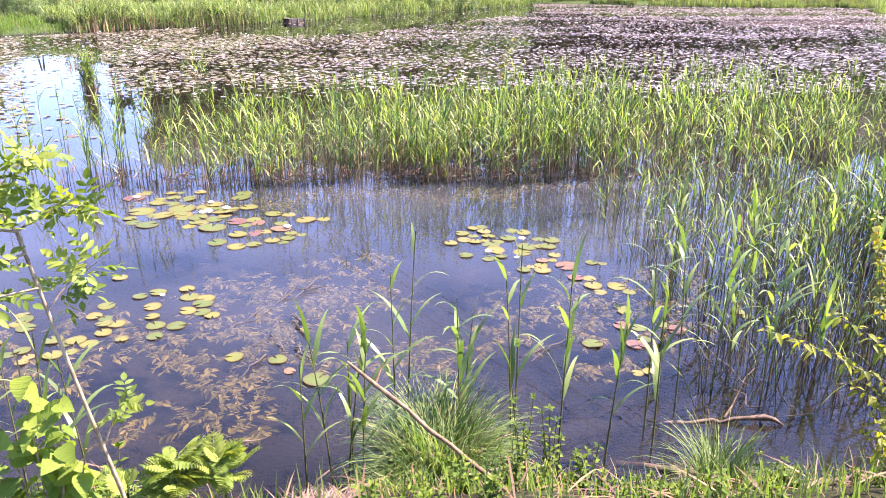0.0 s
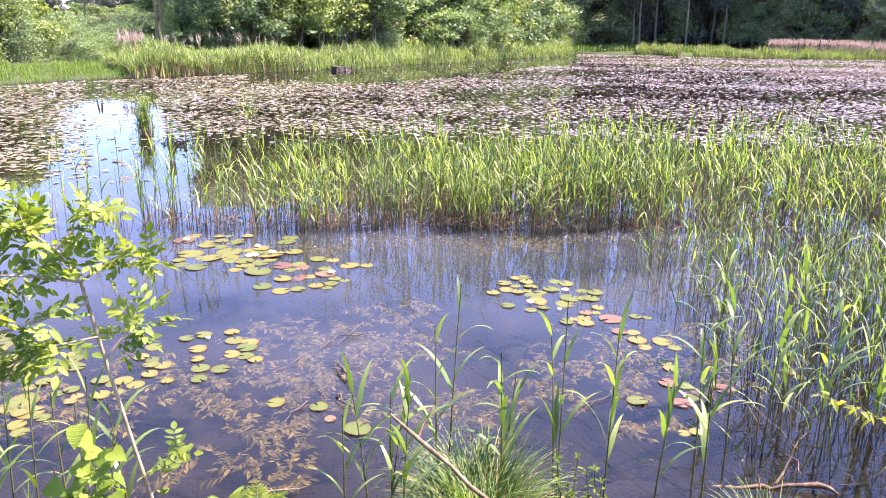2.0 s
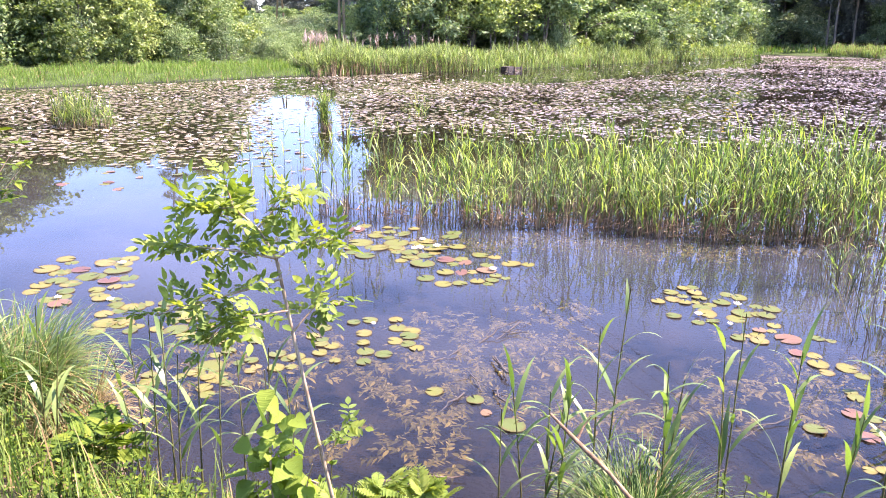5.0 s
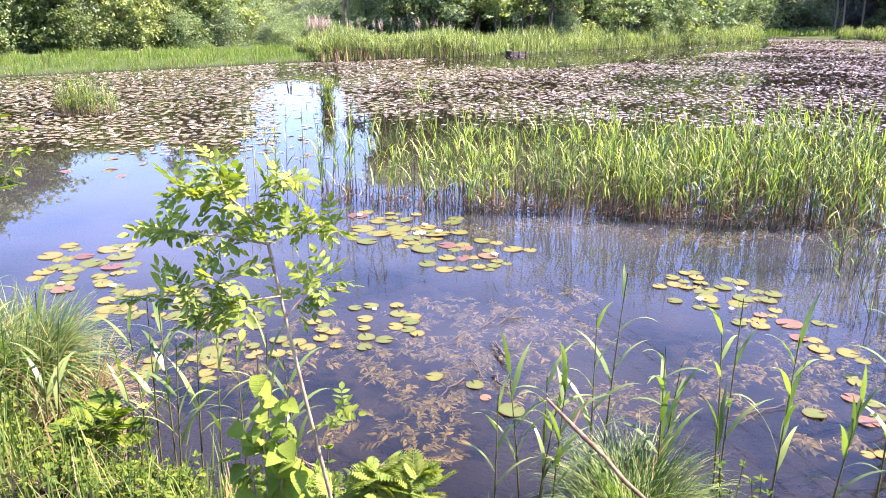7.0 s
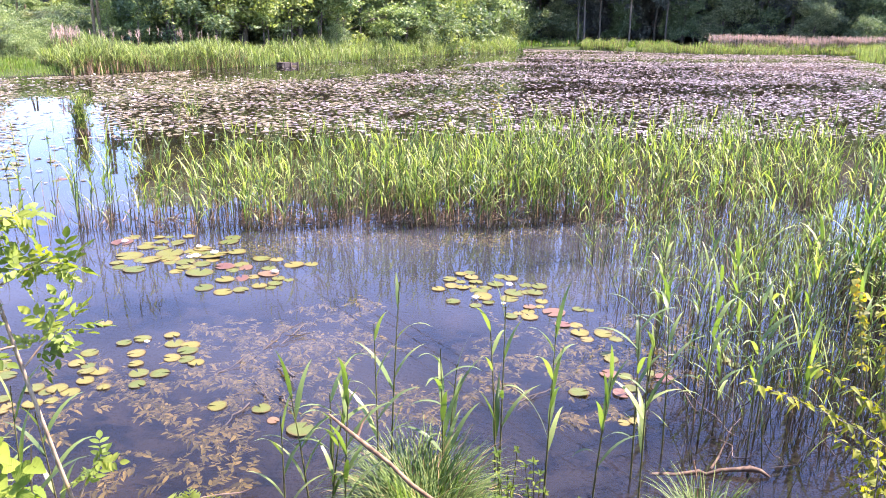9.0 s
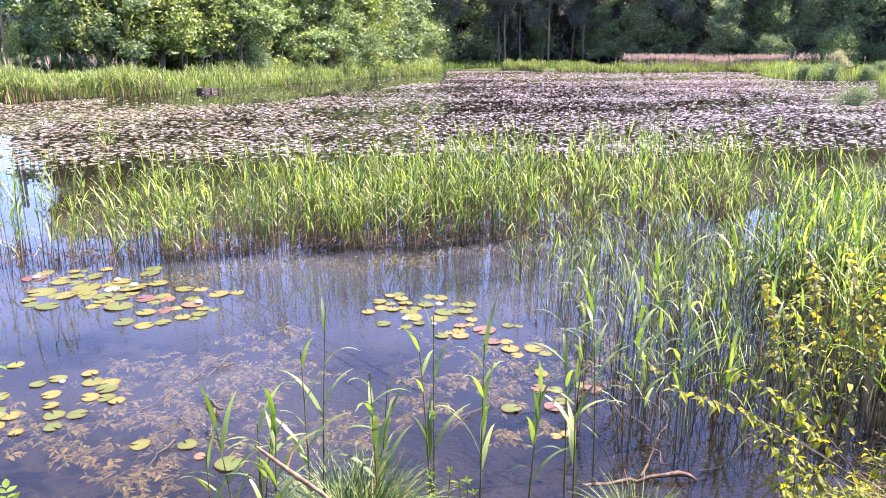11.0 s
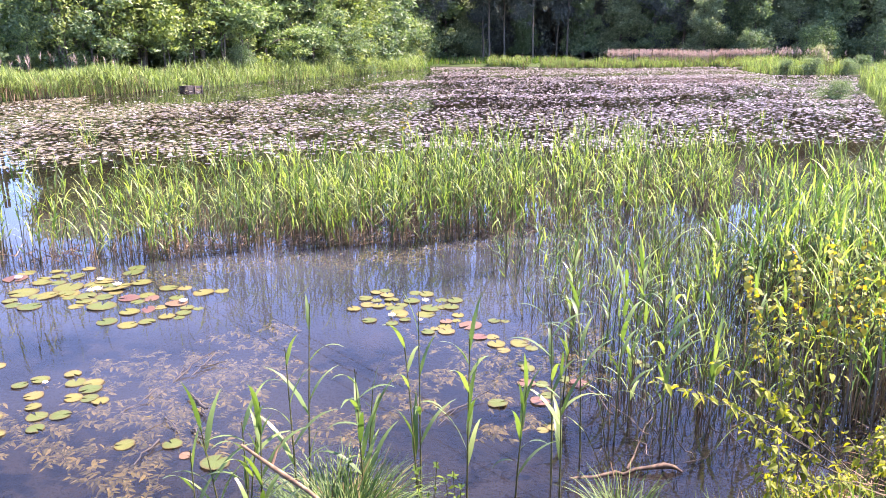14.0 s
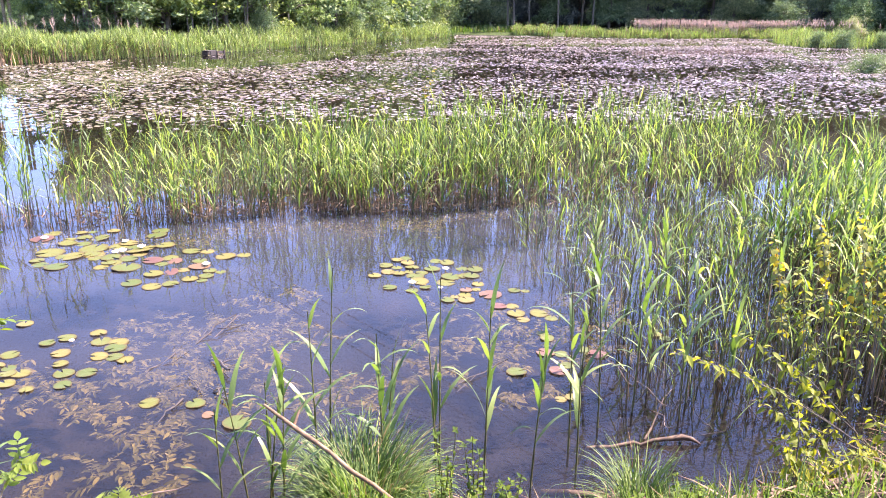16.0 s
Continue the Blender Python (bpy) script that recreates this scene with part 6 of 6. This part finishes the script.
def sapling():
    gen = np.random.default_rng(23)
    root = new("sapling")
    root.matrix_basis = pose(-0.52, 1.97, 0.62)
    o = np.array([-0.52, 1.97, 0.62])
    limbs = [("trunk", [(-0.52, 1.97, 0.6), (-0.57, 1.97, 0.95), (-0.63, 1.98, 1.25), (-0.69, 2.0, 1.55), (-0.735, 2.02, 1.78)], 0.0075, 0.005),
             ("branch", [(-0.735, 2.02, 1.78), (-0.79, 2.03, 1.87), (-0.85, 2.0, 1.94), (-0.88, 2.02, 2.03)], 0.005, 0.002),
             ("branch", [(-0.735, 2.02, 1.78), (-0.84, 1.96, 1.82), (-0.95, 1.95, 1.83), (-1.06, 1.97, 1.83)], 0.004, 0.002),
             ("branch", [(-0.72, 2.01, 1.72), (-0.83, 1.93, 1.7), (-0.95, 1.9, 1.67), (-1.08, 1.92, 1.62)], 0.004, 0.002),
             ("branch", [(-0.735, 2.02, 1.78), (-0.67, 2.05, 1.82), (-0.61, 2.06, 1.84), (-0.54, 2.08, 1.82)], 0.004, 0.0018),
             ("branch", [(-0.7, 2.0, 1.62), (-0.8, 1.95, 1.62), (-0.9, 1.93, 1.58), (-0.96, 1.95, 1.5)], 0.0035, 0.0018),
             ("branch", [(-0.69, 2.0, 1.55), (-0.63, 2.04, 1.62), (-0.56, 2.07, 1.66)], 0.003, 0.0015),
             ("branch", [(-0.85, 2.0, 1.94), (-0.9, 1.97, 1.94), (-0.98, 1.96, 1.95)], 0.003, 0.0015),
             ("branch", [(-0.79, 2.03, 1.87), (-0.72, 2.05, 1.95), (-0.66, 2.06, 1.99)], 0.003, 0.0015),
             ("branch", [(-0.6, 1.98, 1.1), (-0.56, 2.0, 1.2), (-0.52, 2.02, 1.24)], 0.003, 0.0015)]
    leaves = [compound_leaf(1.0, 3 + k % 2, 600 + k) for k in range(4)]
    count = {1: 26, 2: 30, 3: 28, 4: 22, 5: 26, 6: 15, 7: 16, 8: 17, 9: 8}
    for i, (name, pts, r0, r1) in enumerate(limbs):
        sp = Soup()
        fine = np.array(pts) - o
        sp.add(*tube(fine.tolist(), np.linspace(r0, r1, len(pts)), 7))
        limb = part(name, sp.mesh(name, [M_TWIG]), root)
        n = count.get(i, 0)
        seg = np.linspace(0, 1, len(pts))
        for k in range(n):
            s = 0.2 + 0.8 * (k + 1) / n
            p = [float(np.interp(s, seg, fine[:, c])) for c in range(3)]
            size = gen.uniform(0.062, 0.1)
            part("leaf", leaves[k % 4], limb, m=pose(*p, gen.normal(0, 35), gen.normal(-5, 35), k * 137.5 + gen.normal(0, 30)) @ Matrix.Diagonal((size, size, size, 1)))
    tagged(root, "thin young sapling with bright green divided leaves on the bank", "sapling")


sapling()


def pleated_leaf(seed):
    sp = Soup()
    sp.add(*leaf_shape(1.0, 0.86, 12, 0.15, 0.3, 0.72, 0.14))
    sp.add(*tube([(-0.2, 0, 0.02), (0, 0, 0), (0.5, 0, -0.055)], [0.012, 0.012, 0.008], 4))
    return sp.mesh("leaf", [M_HAZEL])


def hazel():
    gen = np.random.default_rng(29)
    root = new("hazel_shoot")
    root.matrix_basis = pose(-0.73, 1.84, 0.7)
    leaves = [pleated_leaf(k) for k in range(3)]
    for j, (tx, ty, h) in enumerate(((0.0, 0.0, 0.8), (0.1, -0.03, 0.72), (0.04, 0.04, 0.6), (0.14, -0.04, 0.52), (-0.07, -0.02, 0.62))):
        sp = Soup()
        sp.add(*tube([(0, 0, 0), (tx * 0.5, ty * 0.5, h * 0.5), (tx, ty, h)], [0.005, 0.004, 0.002], 6))
        shoot = part("stem", sp.mesh("stem", [M_TWIG]), root)
        for k in range(17):
            s = 0.32 + 0.6 * k / 16
            size = gen.uniform(0.06, 0.1) * (1.15 - 0.4 * s)
            part("leaf", leaves[k % 3], shoot, m=pose(tx * s + gen.normal(0, 0.01), ty * s, h * s, gen.normal(0, 22), gen.uniform(-15, 40), -60 + gen.uniform(-130, 130)) @ Matrix.Diagonal((size, size, size, 1)))
    tagged(root, "hazel shoot with broad pleated light green leaves", "shrub")


hazel()

# ---- shrubs on the near bank ----
def near_shrub(base, tips, leaf, per, seed, label, mat, name="bramble_shrub"):
    gen = np.random.default_rng(seed)
    root = new(name)
    root.matrix_basis = pose(*base)
    soup, o = Soup(), np.array(base, float)
    for tip in tips:
        tip = np.array(tip, float) - o
        mid = tip * 0.5 + np.array([0, 0, 0.12 * np.linalg.norm(tip)]) + gen.normal(0, 0.03, 3)
        t = np.linspace(0, 1, 9)[:, None]
        pts = (1 - t) ** 2 * 0 + 2 * t * (1 - t) * mid + t * t * tip
        sp = Soup()
        sp.add(*tube(pts.tolist(), np.linspace(0.006, 0.0018, 9), 6))
        part("branch", sp.mesh("branch", [M_TWIG]), root)
        for k in range(per):
            s = 0.3 + 0.7 * (k + gen.uniform()) / per
            p = np.array([np.interp(s, t[:, 0], pts[:, c]) for c in range(3)])
            side = gen.normal(0, 1, 3) * 0.045
            q = p + side + np.array([0, 0, 0.02])
            n = int(gen.integers(3, 7))
            w = gen.uniform(0, 6.28) + np.arange(n) * 2 * math.pi / n + gen.normal(0, 0.3, n)
            turn = rz(w) @ ry(gen.normal(-0.1, 0.35, n)) @ rx(gen.normal(0, 0.35, n))
            soup.stamp(SMALL_LEAF[k % 3], scaled(turn, leaf * gen.uniform(0.55, 1.2, n)), np.repeat([q], n, 0))
            soup.add(*tube([p, q], [0.0012, 0.0008], 3))
    part("foliage", soup.mesh("foliage", [mat], False), root)
    return tagged(root, label, "shrub", "shrubs on the near bank")


M_DOGWOOD = leafy("dogwood_leaf", [(0.0, (0.06, 0.1, 0.02)), (0.35, (0.15, 0.19, 0.03)), (0.7, (0.29, 0.31, 0.04)), (0.95, (0.42, 0.38, 0.05)), (1.0, (0.35, 0.16, 0.03))], 0.5, 0.6, glow=(1.4, 1.35, 0.3))
M_OLDLEAF = leafy("turning_leaf", [(0.0, (0.05, 0.065, 0.03)), (0.35, (0.12, 0.15, 0.05)), (0.58, (0.23, 0.26, 0.05)), (0.75, (0.38, 0.33, 0.03)), (0.83, (0.38, 0.2, 0.02)), (0.9, (0.1, 0.05, 0.03)), (1.0, (0.04, 0.025, 0.02))], 0.4, 0.65, 25.0, glow=(1.4, 1.2, 0.3))
PAIR_LEAF = [leaf_shape(1.0, 0.46, 5, 0.3, 0.2 + 0.12 * i, 0.92) for i in range(3)]
ROUND_LEAF = [leaf_shape(1.0, 0.85, 6, 0.12, 0.1 + 0.15 * i, 0.85) for i in range(3)]


def paired_shrub(name, base, tips, gap, leaf, shapes, mat, seed, label, arch=0.12, start=0.25, droop=0.35, gather=1.0):
    """A shrub of arching shoots that carry their leaves in crossed pairs."""
    gen = np.random.default_rng(seed)
    root = new(name)
    root.matrix_basis = pose(*base)
    for tip in tips:
        tip = np.array(tip, float) - np.array(base)
        foot = (gen.normal(0, 0.03, 3) + (1 - gather) * tip) * np.array([1, 1, 0])
        long = float(np.linalg.norm(tip))
        mid = (foot + tip) * 0.5 + np.array([0, 0, arch * long]) + gen.normal(0, 0.04, 3) * long
        t = np.linspace(0, 1, 12)[:, None]
        pts = (1 - t) ** 2 * foot + 2 * t * (1 - t) * mid + t * t * tip
        sp = Soup()
        sp.add(*tube(pts.tolist(), np.linspace(0.004, 0.0013, 12), 6))
        shoot = part("branch", sp.mesh("branch", [M_BARK]), root)
        soup, count = Soup(), max(3, int(long * (1 - start) / gap))
        for k in range(count):
            s = start + (1 - start) * (k + 0.7 + gen.normal(0, 0.15)) / count
            p = np.array([np.interp(s, t[:, 0], pts[:, c]) for c in range(3)]) + gen.normal(0, 0.004, 3)
            n = 4 if k == count - 1 else int(gen.choice([1, 2, 2, 2]))
            way = 1.57 * k + gen.normal(0, 0.35) + np.arange(n) * 2 * math.pi / max(n, 2)
            size = leaf * gen.uniform(0.6, 1.2, n) * (0.6 if k == count - 1 else 1.0)
            turn = rz(way) @ ry(gen.normal(droop if k < count - 1 else -0.7, 0.35, n)) @ rx(gen.normal(0, 0.4, n))
            reach = np.einsum("nij,j->ni", turn, np.array([0.008, 0.0, 0.004]))
            soup.stamp(shapes[k % 3], scaled(turn, size), p + reach)
        part("foliage", soup.mesh("foliage", [mat], False), shoot)
    return tagged(root, label, "shrub", "shrubs on the near bank")


# long arching shoots over the water, upright shoots, the turning leaves on top, and the low mat at the foot
paired_shrub("dogwood_shrub", (3.2, 2.42, 0.3), [(2.08, 2.68, 0.92), (2.3, 2.72, 0.84), (2.42, 2.66, 0.98), (2.75, 2.62, 0.72), (2.62, 2.7, 0.86), (2.55, 2.6, 0.62)], 0.05, 0.062, PAIR_LEAF, M_DOGWOOD, 711,
             "dogwood shrub with long arching yellow-green shoots over the water", 0.1, 0.4)
paired_shrub("dogwood_shrub", (3.1, 2.62, 0.25), [(2.86, 2.7, 1.16), (2.98, 2.72, 1.24), (3.05, 2.68, 1.02), (2.78, 2.68, 1.3), (3.18, 2.7, 0.95), (2.9, 2.64, 0.85), (3.3, 2.7, 1.05)], 0.055, 0.058, PAIR_LEAF, M_DOGWOOD, 712,
             "upright dogwood shoots with paired yellow-green leaves", 0.02, 0.35, 0.35, 0.4)
paired_shrub("turning_shrub", (3.75, 2.7, 0.3), [(2.66, 2.78, 1.42), (2.72, 2.8, 1.3), (2.9, 2.76, 1.5), (3.02, 2.8, 1.38), (3.12, 2.74, 1.52), (3.25, 2.8, 1.46), (3.3, 2.76, 1.3), (3.42, 2.78, 1.52), (3.5, 2.74, 1.36),
                                                 (3.6, 2.76, 1.5), (2.84, 2.78, 1.22), (3.45, 2.72, 1.18), (3.65, 2.7, 1.25), (3.15, 2.78, 1.2)], 0.03, 0.036, ROUND_LEAF, M_OLDLEAF, 713,
             "leggy shrub with round yellow, orange and brown turning leaves", 0.06, 0.5, 0.5, 0.25)
low = np.random.default_rng(714)
for bx, by, n, label in ((2.75, 2.4, 17, "low spreading shrub with yellow-green leaves at the water's edge"), (3.15, 2.25, 17, "low dense shrub with yellow-green leaves on the bank"),
                         (3.6, 2.35, 16, "low shrub with pale yellow-green leaves on the bank"), (2.5, 2.2, 9, "small leafy shrub with yellow-green leaves on the bank"), (3.35, 1.95, 14, "low shrub with yellowish leaves on the bank")):
    z = float(ground_z(bx, by)) - 0.04
    tips = [(bx + 0.3 * math.cos(a) * q, by + 0.24 * math.sin(a) * q, z + 0.12 + 0.26 * u) for a, q, u in zip(low.uniform(0, 6.28, n), low.uniform(0.4, 1.1, n), low.uniform(0, 1, n))]
    paired_shrub("low_shrub", (bx, by, z), tips, 0.028, 0.05, PAIR_LEAF, M_DOGWOOD, int(bx * 100), label, 0.2, 0.25)

near_shrub((-3.5, 3.6, 0.5), [(-2.86, 4.0, 1.8), (-2.88, 4.05, 1.66), (-2.95, 3.95, 1.9), (-2.9, 4.0, 1.58), (-3.05, 3.95, 1.95), (-3.0, 3.9, 1.7)], 0.055, 18, 703, "bright green leafy bush branch on the bank", M_FORB, "leafy_bush")

near_shrub((4.98, 17.9, -0.1), [(5.3, 17.9, 0.95), (5.15, 17.9, 0.7), (5.05, 17.85, 0.5)], 0.09, 6, 704, "slender shoot with yellow-green leaves among the lily pads", M_SHRUB, "leafy_shoot")

# ---- yellow flower ----
root = new("yellow_flower")
root.matrix_basis = pose(-1.57, 2.62, 0.35)
sp = Soup()
sp.add(*tube([(0, 0, 0), (0.01, 0, 0.25), (0.02, 0, 0.48)], [0.004, 0.003, 0.002], 5))
part("stem", sp.mesh("stem", [M_STEM]), root)
sp = Soup()
sp.stamp(leaf_shape(1.0, 0.5, 4, 0.2, 0.2, 1.0), scaled(rz(np.arange(6) * 1.047) @ ry(np.full(6, -0.2)), np.full(6, 0.028)), np.repeat([(0.02, 0, 0.48)], 6, 0))
part("petals", sp.mesh("petals", [M_YELLOW], False), root)
tagged(root, "small yellow wild flower on a thin stalk", "flower")

# ---- far bank: platform and poles ----
def box(name, x0, x1, y0, y1, z0, z1, mat, parent):
    bm = bmesh.new()
    bmesh.ops.create_cube(bm, size=1.0, matrix=Matrix.LocRotScale(((x0 + x1) / 2, (y0 + y1) / 2, (z0 + z1) / 2), None, (x1 - x0, y1 - y0, z1 - z0)))
    bmesh.ops.bevel(bm, geom=bm.edges[:], offset=0.008, segments=1)
    me = bpy.data.meshes.new(name)
    bm.to_mesh(me)
    bm.free()
    me.materials.append(mat)
    return part(name, me, parent)


dock = new("wooden_platform")
dock.matrix_basis = pose(0.0, 42.6, 0.0, 0, 0, 40) @ Matrix.Diagonal((0.74, 0.74, 0.5, 1))
for k in range(3):
    box("plank", -0.62, -0.02, -0.05 - 0.3 * k, 0.22 - 0.3 * k, 0.4, 0.44, M_WETWOOD, dock)
box("side_panel", -0.62, -0.05, -0.68, -0.63, -0.3, 0.4, M_WETWOOD, dock)
box("side_panel", 0.1, 0.62, -0.68, -0.63, 0.16, 0.42, M_WETWOOD, dock)
box("post", -0.06, 0.03, -0.74, -0.65, -0.4, 0.46, M_DRIFT, dock)
box("post", 0.56, 0.65, -0.74, -0.65, -0.4, 0.46, M_WETWOOD, dock)
box("rail", 0.03, 0.56, -0.72, -0.67, 0.02, 0.1, M_DRIFT, dock)
box("back_panel", -0.62, 0.62, 0.2, 0.25, -0.2, 0.42, M_WETWOOD, dock)
tagged(dock, "small dark weathered wooden platform at the water's edge", "platform")


def pole(name, legs, height, label):
    root = new(name)
    root.matrix_basis = pose(*legs[0][:2], float(ground_z(*legs[0][:2])) - 0.3)
    for x, y, tx in legs:
        sp = Soup()
        sp.add(*tube([(x - legs[0][0], y - legs[0][1], 0), (tx - legs[0][0], y - legs[0][1], height)], [0.1, 0.075], 8))
        part("leg", sp.mesh("leg", [M_TWIG]), root)
    return tagged(root, label, "utility pole")


pole("utility_pole", [(-10.9, 48.0, -10.74), (-10.52, 48.0, -10.56)], 6.7, "two-legged wooden utility pole behind the reeds")
pole("utility_pole", [(-21.9, 70.0, -21.4), (-20.9, 70.0, -21.2)], 4.6, "distant wooden utility pole with a strut")

# overhead cables that run from the pole over the pond
line_pole = new("utility_pole")
line_pole.matrix_basis = pose(36.3, -60.0, float(ground_z(36.3, -60.0)) - 0.3)
sp = Soup()
sp.add(*tube([(0, 0, 0), (0, 0, 6.6)], [0.11, 0.08], 8))
part("leg", sp.mesh("leg", [M_TWIG]), line_pole)
box("crossarm", -0.9, 1.0, -0.05, 0.05, 5.2, 5.32, M_TWIG, line_pole)
tagged(line_pole, "wooden utility pole with a crossarm on the meadow", "utility pole")
m_cable, n_cable, l_cable = mat_base("black_cable")
n_cable["Principled BSDF"].inputs["Base Color"].default_value = (0.012, 0.012, 0.013, 1)
n_cable["Principled BSDF"].inputs["Roughness"].default_value = 0.6
for x0, slope in ((10.49, -0.4337), (11.2, -0.4337), (11.66, -0.4336)):
    cable = new("overhead_cable")
    cable.matrix_basis = pose(x0 - slope * 60, -60, 6.05)
    sp = Soup()
    sp.add(*tube([(slope * 108 * t, 108 * t, -0.5 * t * (1 - t)) for t in np.linspace(0, 1, 13).tolist()], [0.011] * 13, 5))
    part("wire", sp.mesh("wire", [m_cable]), cable)
    tagged(cable, "thin black overhead cable running from the pole across the pond", "cable", "overhead cables")
